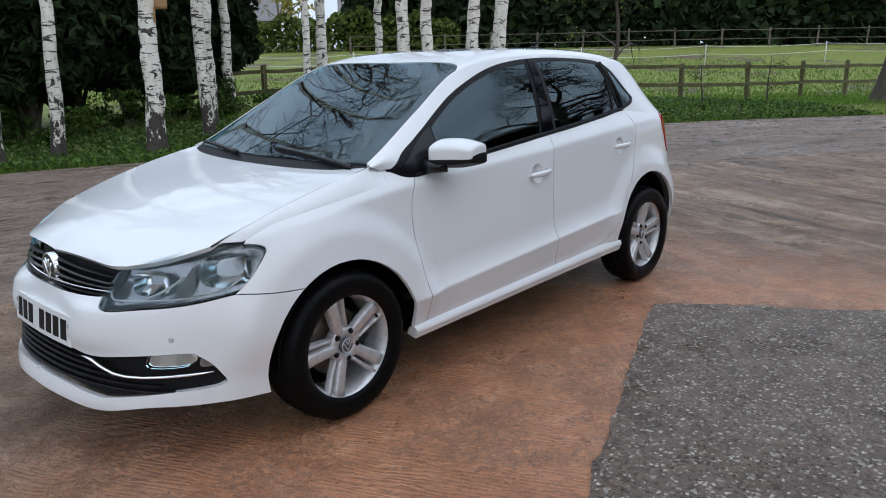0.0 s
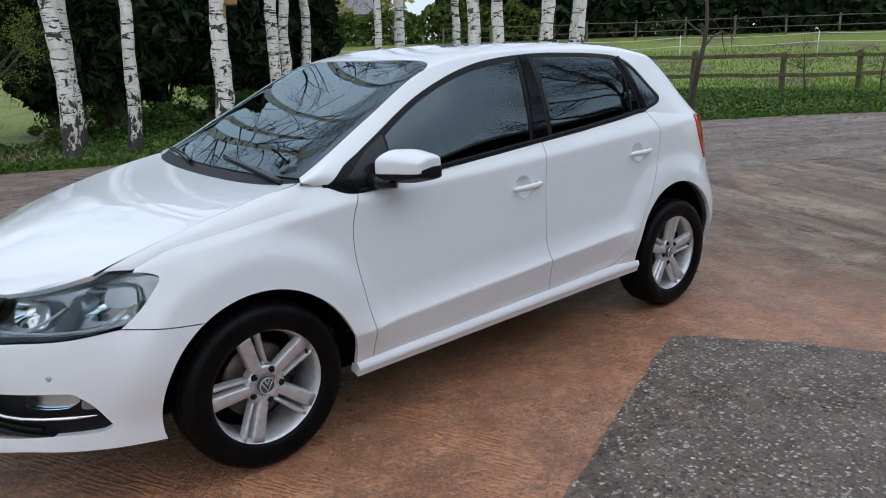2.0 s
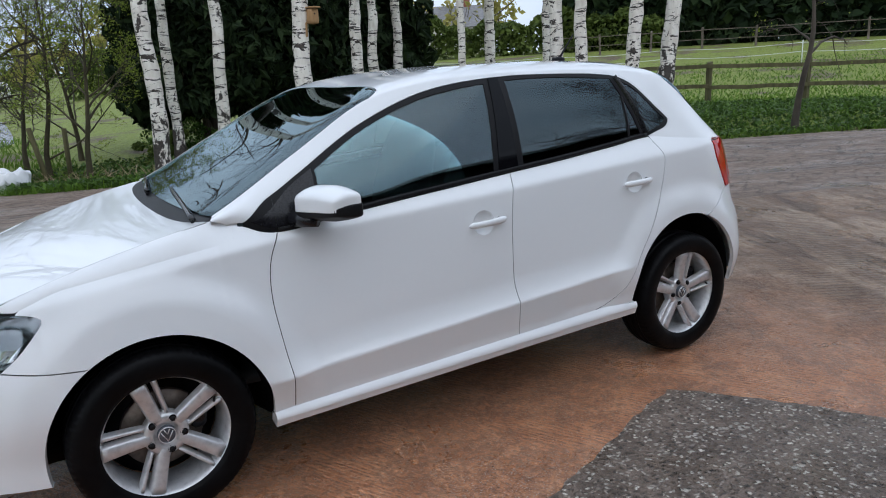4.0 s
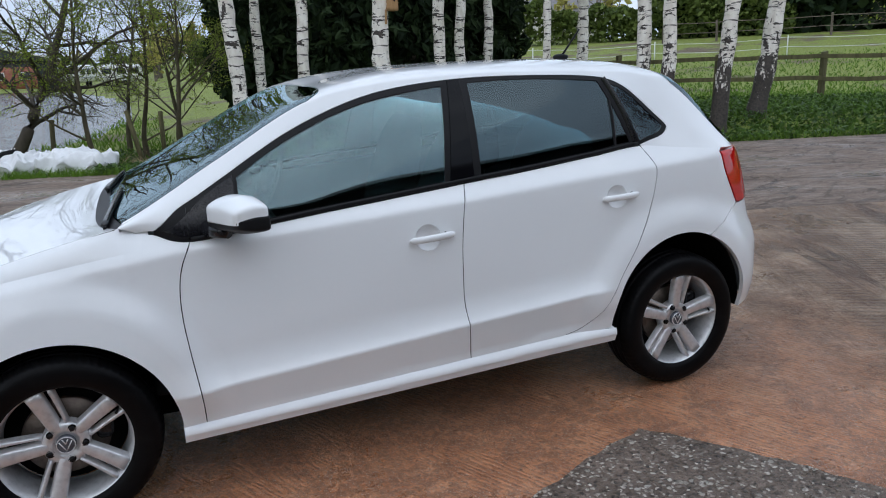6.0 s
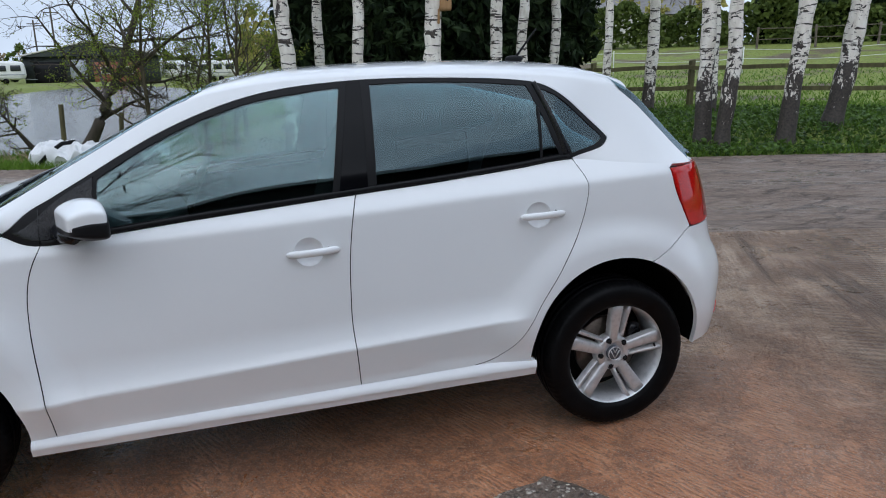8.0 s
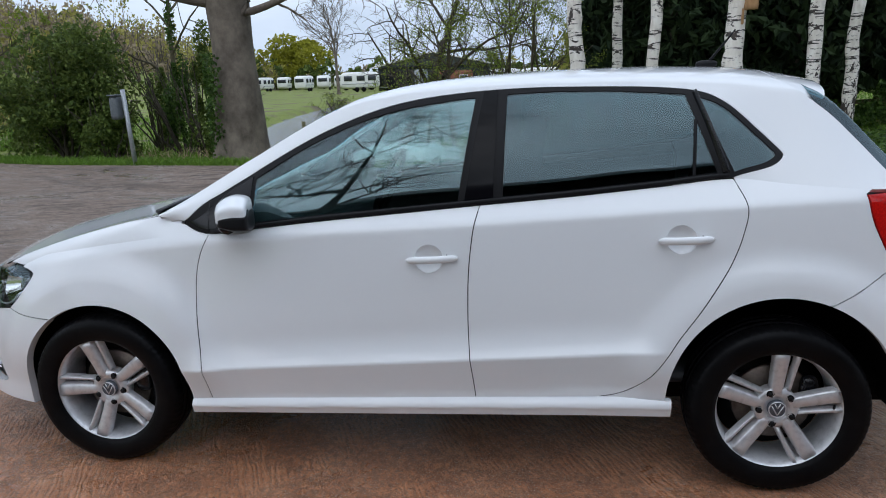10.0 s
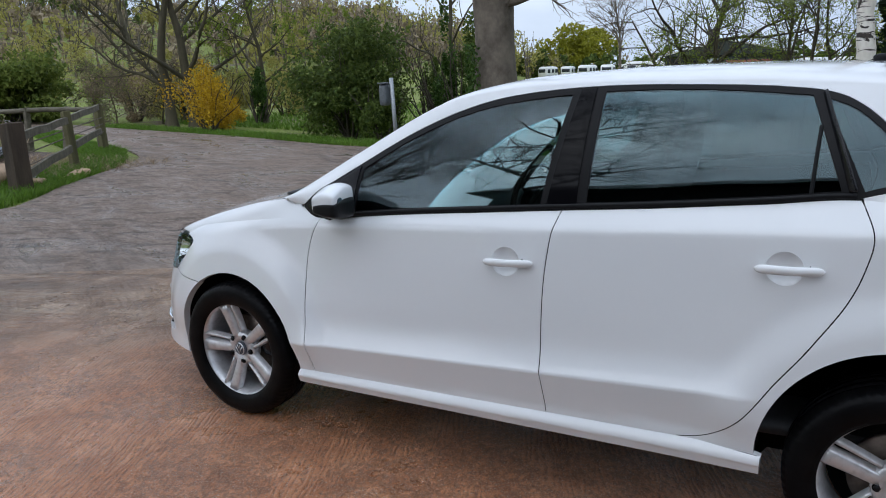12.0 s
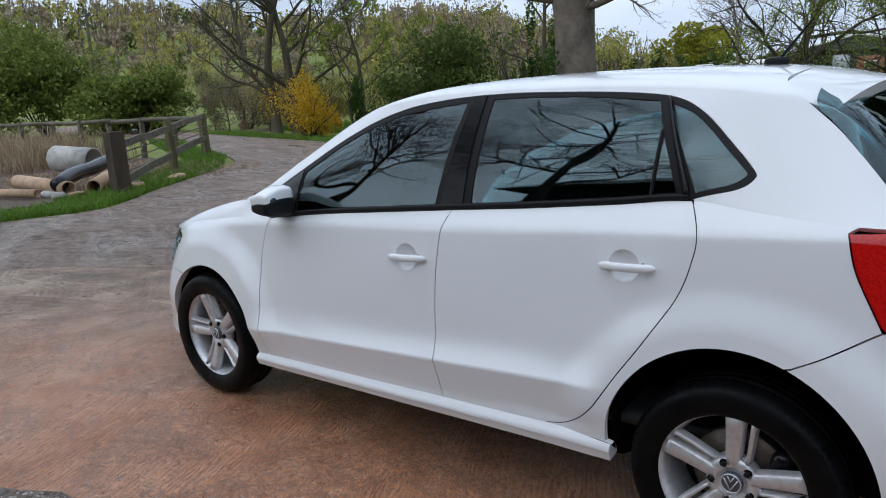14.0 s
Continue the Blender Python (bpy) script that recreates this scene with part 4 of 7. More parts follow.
# grille, badge and number plate
GRILLE = seg([(C_NOSE, .708), nose_pt(.05, .703), nose_pt(.385, .674)]) + seg([nose_pt(.385, .674), nose_pt(.352, .602)]) + seg([nose_pt(.352, .602), nose_pt(.15, .593), (C_NOSE, .591)]) + seg([(C_NOSE, .591), (C_NOSE, .708)])
grille = piece("grille", panel_mesh("grille", inset(.045), GRILLE, step=.03, gap=-.012, whole=True, out=(-1, 0, 0), depth=.005), black_trim, car, "black radiator grille with chrome strips")
for z0, w, h, mat in ((.690, .03, .008, black_trim), (.668, .04, .011, black_gloss), (.640, .04, .011, black_gloss), (.613, .025, .010, chrome), (.600, .02, .006, black_trim)):
    piece("grille_slat", sweep_mesh("grille_slat", nose_line(lambda y: z0 - (.026 if z0 > .66 else .012 if z0 > .62 else -.004) * (y / .38), -.372, .372, .012), w, h, 8), mat, grille)
v, f = lathe([(.0, -.004), (.052, -.004), (.056, -.008), (.060, -.004), (.060, .02)], 48, "x")
badge = piece("badge", fixed_mesh("badge", [(a - 2.006, b, c + .647) for a, b, c in v], f), chrome, grille, "round chrome badge")
bars = []
for pts in (((-.034, .026), (.0, -.038), (.034, .026)), ((-.016, .038), (.0, .006), (.016, .038))):
    line = [(-2.013, a, .647 + b) for a, b in pts]
    for a, b in zip(line, line[1:]):
        bars.append(sweep([a, b], .009, .009, 6))
piece("badge_mark", merged("badge_mark", bars), chrome, badge)
v, f = lathe([(0, -.003), (.051, -.003)], 40, "x")
piece("badge_field", fixed_mesh("badge_field", [(a - 2.0088, b, c + .647) for a, b, c in v], f), black_gloss, badge)


def plate_at(c, z):
    c, z = np.broadcast_arrays(np.asarray(c, float), np.asarray(z, float))
    return np.stack([-2.060 + .16 * np.abs(c) ** 2 + .12 * (z - .46), c, z], -1)


box_2d = lambda a0, b0, a1, b1: seg([(a0, b0), (a1, b0)]) + seg([(a1, b0), (a1, b1)]) + seg([(a1, b1), (a0, b1)]) + seg([(a0, b1), (a0, b0)])
plate = piece("number_plate", panel_mesh("number_plate", plate_at, box_2d(-.26, .412, .26, .523), step=.05, gap=0, depth=.02, lift=.012, out=(-1, 0, 0)), plate_white, front_bumper, "white plate with plain dark bars")
for k, y in enumerate((-.205, -.145, -.085, -.025, .085, .145, .205)):
    bar = panel_mesh("plate_bar", plate_at, box_2d(y - .021, .430, y + .021, .504), step=.05, gap=0, depth=.002, lift=.014, out=(-1, 0, 0))
    piece("plate_bar", bar, black_trim, plate)

# headlights
lamp_out = seg(LAMP_LOW) + seg(LAMP_TOP)
lamps = pair("headlight", panel_mesh("headlight", flank, lamp_out, step=.02, gap=.004, lift=.002, depth=.012), lamp_glass, BOTH, "clear headlight with a chrome reflector")


def bowl_at(c, z):
    p = flank(c, z)
    k = np.clip((np.asarray(c) - c_of_y(.352, .60)) / .62, 0, 1)
    p[..., 0] += .050
    p[..., 1] += .035
    return p


pair("lamp_housing", panel_mesh("lamp_housing", bowl_at, lamp_out, step=.03, gap=-.002, depth=-.022), lamp_grey, lamps)


def reflector(cc, cz, rx, rz, deep):
    """A faceted bowl set in the housing."""
    vs, fs, n, m = [], [], 28, 6
    for i in range(m + 1):
        r = 1 - i / m
        for j in range(n):
            a = 2 * math.pi * j / n
            ca, sa = math.cos(a), math.sin(a)
            sq = (abs(ca) ** 3.2 + abs(sa) ** 3.2) ** (1 / 3.2)
            c, z = cc + rx * r * ca / sq, cz + rz * r * sa / sq
            p = flank(c, z)
            d = .014 + deep * (1 - r * r)
            vs.append((p[0] + d, p[1] + d * .75, p[2]))
    for i in range(m):
        for j in range(n):
            fs.append((i * n + j, i * n + (j + 1) % n, (i + 1) * n + (j + 1) % n, (i + 1) * n + j))
    return fixed_mesh("reflector_bowl", vs, fs)


pair("reflector_bowl", reflector(c_of_x(-1.68, .685), .682, .088, .056, .05), chrome, lamps)
pair("reflector_bowl", reflector(c_of_y(.505, .655), .648, .070, .042, .04), chrome, lamps)
line = [tuple(flank(c, z) + np.array((.012, .010, 0))) for c, z in seg([nose_pt(.375, .612), nose_pt(.40, .590), nose_pt(.50, .598), nose_pt(.565, .640), nose_pt(.60, .685)], .02)]
pair("light_strip", sweep_mesh("light_strip", line, .009, .009, 8), lamp_white, lamps, "white daytime light strip")
line = [tuple(flank(c, z) + np.array((.012, .010, 0))) for c, z in seg([nose_pt(.45, .588), flank_pt(-1.80, .598), flank_pt(-1.70, .615), flank_pt(-1.63, .66)], .02)]
pair("light_strip", sweep_mesh("light_strip", line, .008, .008, 8), lamp_white, lamps)
pair("lamp_mask", panel_mesh("lamp_mask", inset(.024), seg([nose_pt(.563, .59), nose_pt(.595, .70)], .02) + seg([nose_pt(.595, .70), nose_pt(.615, .70), nose_pt(.60, .59), nose_pt(.563, .59)]), step=.03, gap=0, depth=.01), black_gloss, lamps)

# ---- upper body
TRIM = [(-.884, .948), (-.815, 1.003), (-.729, 1.052), (-.584, 1.134), (-.458, 1.204), (-.294, 1.279), (-.113, 1.339), (.048, 1.369), (.229, 1.385), (.452, 1.391), (.655, 1.387), (.858, 1.377), (.975, 1.361),
        (1.058, 1.322), (1.152, 1.237), (1.222, 1.166), (1.228, 1.142), (1.185, 1.113), (1.072, 1.082)]
trim_line = seg([side_pt(x, z) for x, z in TRIM])
WS_SIDE = [(-.978, 1.06), (-.80, 1.05), (-.65, 1.05), (-.45, 1.055), (-.309, 1.065)]
WS_TOP = [top_pt(-.309, .541), top_pt(-.255, .50), top_pt(-.225, .35), top_pt(-.205, .15), (-.20, 2.0)]
GATE_EDGE = [(1.245, 2.0), (1.243, 1.6), (1.245, 1.33), (1.30, 1.05), (1.348, .93), (1.44, .78), (1.526, .60), (1.59, .3), (1.62, -.004)]
outline = (seg([(-.94, .0), (-.884, .10)]) + trim_line + seg([side_pt(1.072, 1.082), (1.08, -.004)]) + [(x, -.004) for x in np.linspace(1.08, 1.62, 30)]
           + seg(GATE_EDGE)[::-1] + seg([(1.245, 2.0), (-.20, 2.0)]) + seg(WS_TOP)[::-1] + seg(WS_SIDE)[::-1] + seg([(-.978, 1.06), (-.99, .5), (-.94, .0)]))
dome_args = dict(scale=(1, FS), step=.028)
roof = piece("roof", panel_mesh("roof", dome, outline, whole=True, out=(0, -.5, .8), **dome_args), paint, car)

# windscreen
WS_LOW = [(-.978, 1.06), (-1.00, 1.3), (-1.02, 1.6), (-1.028, 2.0)]
outline = seg(WS_SIDE) + seg(WS_TOP) + seg([(-.20, 2.0), (-1.028, 2.0)]) + seg(WS_LOW)[::-1]
GLASS_X, GLASS_F = np.meshgrid(np.linspace(-1.02, -.25, 60), np.linspace(1.06, 2, 50), indexing="ij")
glass_terms = lambda x, y: np.stack([1 + 0 * x, x, x * x, y * y, x * y * y], -1)
shape_pts = dome(GLASS_X, GLASS_F)
shape_pts = shape_pts[(shape_pts[..., 0] < -.2 - .7 * shape_pts[..., 1] ** 2 * .5)]
glass_fit = np.linalg.lstsq(glass_terms(shape_pts[:, 0], shape_pts[:, 1]), shape_pts[:, 2], rcond=None)[0]


def even_glass(me):
    """Even out the glass's shading: normals of one smooth sheet through it."""
    k = glass_fit
    ways = []
    for v in me.vertices:
        n = Vector((-(k[1] + 2 * k[2] * v.co.x + k[4] * v.co.y**2), -(2 * k[3] * v.co.y + 2 * k[4] * v.co.x * v.co.y), 1)).normalized()
        n = n if v.normal.dot(n) > 0 else -n
        ways.append(n.lerp(v.normal, float(ease(abs(v.co.y), .38, .54))).normalized())
    me.normals_split_custom_set_from_vertices(ways)


windscreen = piece("windscreen", panel_mesh("windscreen", dome, outline, whole=True, out=(-.5, 0, .8), gap=.002, depth=.004, lift=-.003, solid=True, **dome_args), glass_front, car, "clear raked windscreen")
bm = bmesh.new()
bm.from_mesh(windscreen.data)
bmesh.ops.remove_doubles(bm, verts=bm.verts, dist=2e-4)
bm.to_mesh(windscreen.data)
bm.free()
even_glass(windscreen.data)
upper_edge = seg([(-.95, 1.11), (-.65, 1.10), (-.42, 1.105), (-.33, 1.12)]) + seg([(-.33, 1.12), top_pt(-.275, .47), top_pt(-.25, .3), (-.235, 2.0)]) + [(-.235, 2.0)]
band = seg(WS_SIDE) + seg(WS_TOP) + [(-.20, 2.0)] + upper_edge[::-1]
piece("glass_band", panel_mesh("glass_band", dome, band, whole=True, out=(-.5, 0, .8), gap=.001, depth=.001, lift=-.009, scale=(1, FS), step=.03), black_trim, windscreen, "black printed border of the glass")
# cowl and wipers
outline = seg([(-1.085, 2.0), (-1.07, 1.55), (-1.03, 1.2), (-.995, 1.05)]) + seg([(-.995, 1.05), (-.955, 1.08)]) + seg([(-.955, 1.08), (-.965, 1.3), (-.985, 1.6), (-.99, 2.0)]) + seg([(-.99, 2.0), (-1.085, 2.0)])
cowl = piece("cowl", panel_mesh("cowl", dome, outline, whole=True, out=(-.5, 0, .8), gap=0, depth=.02, lift=-.0085, scale=(1, FS), step=.03), black_trim, car, "black plastic cowl under the glass")
for x0, f0, s0, x1, f1, s1 in ((-1.03, 1.20, -1, -.975, 1.97, -1), (-1.035, 1.75, 1, -.965, 1.12, 1)):
    a, b = dome(x0, f0), dome(x1, f1)
    if s0 > 0:
        a, b = a * (1, -1, 1), b * (1, -1, 1)
    if (x0, s0) == (-1.03, -1):
        b = dome(-.975, 1.98)
    line = [tuple(a + (b - a) * t + np.array((-.002, 0, .007 + .005 * math.sin(math.pi * t)))) for t in np.linspace(0, 1, 14)]
    arm = piece("wiper", sweep_mesh("wiper", line, .016, .012, 8, list(np.linspace(1.4, .8, 14))), black_gloss, cowl, "black wiper arm and blade")
    line = [(x, y, z - .012) for x, y, z in line]
    piece("wiper_blade", sweep_mesh("wiper_blade", line, .010, .014, 6), black_trim, arm)


def glass_panel(name, outline, mat, parents, label="", lift=-.003):
    return pair(name, panel_mesh(name, dome, outline, out=(0, -1, .3), gap=.0, depth=.004, lift=lift, solid=True, scale=(1, FS), step=.05), mat, parents, label)


# black window surround with its openings
low_line = [(x, 0.0) for x in np.linspace(-.776, 1.072, 80)]
WIN_F = [(-.597, 1.098), (-.56, 1.121), (-.45, 1.184), (-.29, 1.258), (-.11, 1.317), (.048, 1.345), (.212, 1.364)]
win_f = seg([side_pt(-.603, .978), side_pt(-.597, 1.098)]) + seg([side_pt(x, z) for x, z in WIN_F]) + seg([side_pt(.212, 1.362), side_pt(.152, 1.003)]) + [side_pt(x, float(belt_z(x)) + .022) for x in np.linspace(.152, -.603, 40)]
win_r = seg([side_pt(.312, 1.036), side_pt(.325, 1.371)]) + seg([side_pt(.325, 1.371), side_pt(.50, 1.375), side_pt(.70, 1.370), side_pt(.926, 1.353)]) + seg([side_pt(.926, 1.353), side_pt(1.022, 1.098)]) + [side_pt(x, float(belt_z(x)) + .022) for x in np.linspace(1.022, .312, 40)]
win_q = seg([side_pt(.962, 1.346), side_pt(1.043, 1.312), side_pt(1.138, 1.226), side_pt(1.204, 1.161)]) + seg([side_pt(1.204, 1.161), side_pt(1.206, 1.149), side_pt(1.168, 1.126), side_pt(1.078, 1.100)]) + seg([side_pt(1.078, 1.100), side_pt(.962, 1.346)])
outline = trim_line + [side_pt(1.072, 1.082)] + [(1.072, 0.0)] + low_line[::-1] + [(x, 0.0) for x in np.linspace(-.79, -.884, 10)]
surround = pair("window_surround", panel_mesh("window_surround", dome, outline, [win_f, win_r, win_q], out=(0, -1, .3), gap=.001, depth=.02, scale=(1, FS), step=.03), black_trim, BOTH, "matt black window surround")
glass_panel("front_window", win_f, glass_front, front_doors, "lightly tinted side window")
glass_panel("rear_window", win_r, glass_rear, rear_doors, "dark tinted side window")
glass_panel("quarter_window", win_q, glass_rear, BOTH, "dark tinted quarter window")
# raised frames and pillars
pil = seg([side_pt(.243, 1.383), side_pt(.177, 1.008)]) + seg([side_pt(.177, 1.008), side_pt(.278, 1.012)]) + seg([side_pt(.278, 1.012), side_pt(.292, 1.384)]) + seg([side_pt(.292, 1.384), side_pt(.243, 1.383)])
pair("pillar_cover", panel_mesh("pillar_cover", dome, pil, out=(0, -1, .3), gap=.0, depth=.006, lift=.004, scale=(1, FS), step=.05), pillar_gloss, BOTH, "gloss black centre pillar cover")
for edge in ([side_pt(.955, 1.36), side_pt(1.052, 1.09)], ):
    line = [tuple(dome(a, b) + np.array((0, -.003, 0))) for a, b in seg(edge, .02)]
    pair("pillar_cover", sweep_mesh("pillar_cover", line, .008, .034, 8), black_satin, BOTH)
line = [tuple(dome(a, b) + np.array((0, .002, 0))) for a, b in seg([side_pt(.957, 1.27), side_pt(.948, 1.068)], .02)]
pair("window_bar", sweep_mesh("window_bar", line, .012, .012, 6), black_trim, rear_doors)
strip = [tuple(dome(x, .02) + np.array((0, -.003, .003))) for x in np.linspace(-.77, 1.06, 70)]
pair("belt_strip", sweep_mesh("belt_strip", strip, .010, .017, 8), black_trim, BOTH, "black rubber window strip")
sail = seg([side_pt(-.862, .950), side_pt(-.729, 1.034), side_pt(-.606, 1.108)]) + seg([side_pt(-.606, 1.108), side_pt(-.610, .97)]) + [(x, .07) for x in np.linspace(-.610, -.80, 10)] + seg([(-.80, .07), side_pt(-.862, .950)])
pair("mirror_foot", panel_mesh("mirror_foot", dome, sail, out=(0, -1, .3), gap=.004, depth=.008, lift=.004, scale=(1, FS), step=.03), black_satin, front_doors)
line = [tuple(dome(a, b) + np.array((0, -.0045, 0))) for a, b in seg([side_pt(-.776, .91), side_pt(-.776, 1.02)], .02)]
pair("mirror_foot_joint", sweep_mesh("mirror_foot_joint", line, .003, .003, 5), black_gloss, front_doors)

# rear window, spoiler, aerial
outline = seg([(1.33, 2.0), (1.33, 1.4), (1.34, 1.0)]) + seg([(1.352, .935), (1.444, .78), (1.53, .60), (1.594, .3), (1.615, .12)]) + seg([(1.615, .12), (1.66, .8), (1.69, 1.4), (1.70, 2.0)]) + seg([(1.70, 2.0), (1.33, 2.0)])
piece("rear_screen", panel_mesh("rear_screen", dome, outline, whole=True, out=(.8, 0, .5), gap=.004, depth=.004, lift=-.004, solid=True, scale=(1, FS), step=.04), glass_rear, gate, "dark tinted rear screen")


def spoiler_at(u, v):
    """u from the roof's end backwards, v from the side to the middle."""
    u, v = np.broadcast_arrays(np.asarray(u, float), np.asarray(v, float))
    p = dome(1.248 + 0 * u, 1.0 + v)
    q = dome(np.minimum(1.248 + .10 * u, 1.40), 1.0 + v)
    out = p.copy()
    reach = .205 - .075 * (1 - v) ** 2
    out[..., 0] = p[..., 0] + u * reach
    out[..., 2] = p[..., 2] - (.030 + .012 * (1 - v) ** 2) * u - .012 * u**2
    out[..., 1] = p[..., 1] * (1 - .02 * u)
    return out


piece("roof_spoiler", panel_mesh("roof_spoiler", spoiler_at, box_2d(0, 0.04, 1, 1.0), whole=True, out=(0, 0, 1), gap=.0015, depth=.035, scale=(.2, .54), step=.02), paint, gate)
foot = rounded_box(1.10, 0, 1.452, .085, .034, .03, 2.6, 4)
aerial = piece("aerial", foot, black_trim, car, "short black roof aerial")
piece("aerial_mast", sweep_mesh("aerial_mast", [(1.11 + .012 * t, 0, 1.462 + .0150 * t) for t in range(0, 9)], .009, .009, 8, [1.3 - .07 * t for t in range(9)]), black_trim, aerial)

# wing mirrors
def mirror_shape(q, top):
    """A wedge: low and narrow in front, tallest past the middle, drawn in towards the outer end."""
    u = (q.x + .08) / .16
    out = (.105 - q.y) / .21
    nose = .50 + .50 * math.sin(math.pi / 2 * min(1, max(0, u / .60))) - .10 * float(ease(u, .60, 1.0))
    tip = 1 - .30 * float(ease(out, .45, 1.0))
    z = q.z * nose * tip if top else q.z * (.55 + .45 * float(ease(u, .0, .6))) * (1 - .35 * float(ease(out, .5, 1.0)))
    return (q.x * (1 - .22 * out) + .34 * (-q.y), q.y, z + (.010 * out if top else .012 * out))


shell = rounded_box(-.622, -.828, .985, .142, .188, .146, 7.5, 14, lambda q: mirror_shape(q, True))
for v in shell.vertices:
    v.co.z = max(v.co.z, .984 + .12 * (v.co.x + .63))
base = rounded_box(-.619, -.829, .972, .146, .191, .084, 7.0, 8, lambda q: mirror_shape(q, False))
mirrors = pair("wing_mirror", shell, paint, front_doors, "white wing mirror with a black base")
pair("mirror_base", base, black_trim, mirrors)
foot = sweep_mesh("mirror_arm", [(-.715, -.715, .945), (-.69, -.76, .942), (-.66, -.80, .945)], .05, .05, 10, [1.2, 1.0, 1.0])
pair("mirror_arm", foot, black_satin, mirrors)
gl = rounded_box(-.5635, -.832, .996, .010, .136, .078, 4.5, 5, lambda q: (q.x + .30 * (-q.y), q.y, q.z * (1 - .25 * max(-q.y, 0) / .1)))
pair("mirror_glass", gl, mirror_glass, mirrors, "mirror glass")
# ---------------------------------------------------------------- wheels
TYRE_R, RIM_R = .302, .212


def tyre_mesh():
    """A tyre with a ribbed, grooved tread."""
    prof = [(.205, .012), (.214, .004), (.222, .0), (.240, -.004), (.262, -.005), (.281, -.001), (.2905, .010), (.2975, .026)]
    prof += [(.3000, .045), (.3000, .052), (.2950, .053), (.2950, .061), (.3010, .062), (.3018, .085), (.2955, .086), (.2955, .096), (.3018, .097), (.3010, .122), (.2950, .123), (.2950, .132), (.3, .133), (.3, .140)]
    prof += [(.2975, .160), (.288, .178), (.262, .186), (.22, .184), (.205, .176)]
    vs, fs = lathe(prof, 228)
    # cross grooves in the two shoulders
    cut = lambda x, y, z: (.992 if .018 < y < .05 or .135 < y < .165 else .986 if .005 < y < .018 and math.hypot(x, z) > .286 else 1.0) if int(math.atan2(z, x) / (2 * math.pi) * 228 + 228.5) % 3 == 0 else 1.0
    return [(x * cut(x, y, z), y, z * cut(x, y, z)) for x, y, z in vs], fs


def bar_solid(p0, p1, w0, w1, y0, y1, thick, bevel=.005):
    """A spoke from p0 to p1 (x, z), with its face at depth y0..y1 and bevelled edges."""
    p0, p1 = np.array(p0), np.array(p1)
    d = (p1 - p0) / np.linalg.norm(p1 - p0)
    n = np.array((-d[1], d[0]))
    vs, fs = [], []
    m = 6
    for i in range(m + 1):
        t = i / m
        c, w, y = p0 + (p1 - p0) * t, w0 + (w1 - w0) * t, y0 + (y1 - y0) * t + .012 * (t - t * t)
        for off, yy in ((-w / 2 - .004, y + thick), (-w / 2, y + bevel), (-w / 2 + bevel, y), (w / 2 - bevel, y), (w / 2, y + bevel), (w / 2 + .004, y + thick)):
            q = c + n * off
            vs.append((q[0], yy, q[1]))
    for i in range(m):
        for j in range(5):
            fs.append((i * 6 + j, i * 6 + j + 1, i * 6 + j + 7, i * 6 + j + 6))
    fs += [tuple(range(6))[::-1], tuple(m * 6 + j for j in range(6))]
    return vs, fs


def rim_mesh(turn):
    prof = [(.2145, .014), (.2155, .006), (.2125, .002), (.207, .003), (.202, .010), (.196, .022), (.190, .050), (.186, .10), (.192, .15), (.205, .178)]
    pieces = [lathe(prof, 80)]
    for k in range(5):
        a = radians(turn + 72 * k)
        at = lambda r, off: (r * math.cos(a + off), r * math.sin(a + off))
        c, d = np.array((math.cos(a), math.sin(a))), np.array((math.sin(a), -math.cos(a)))
        run = lambda r, off: tuple(c * r + d * off)
        pieces.append(bar_solid(run(.040, -.006), run(.204, -.009), .036, .050, .024, .006, .030))
        pieces.append(bar_solid(run(.066, .033), run(.199, .044), .010, .014, .026, .007, .028, .003))
        pieces.append(bar_solid(run(.050, .018), run(.074, .030), .026, .012, .034, .032, .02, .004))
    pieces.append(lathe([(.0, .030), (.038, .030), (.045, .022), (.068, .026), (.074, .034), (.074, .07)], 60))
    return merged("rim", pieces)


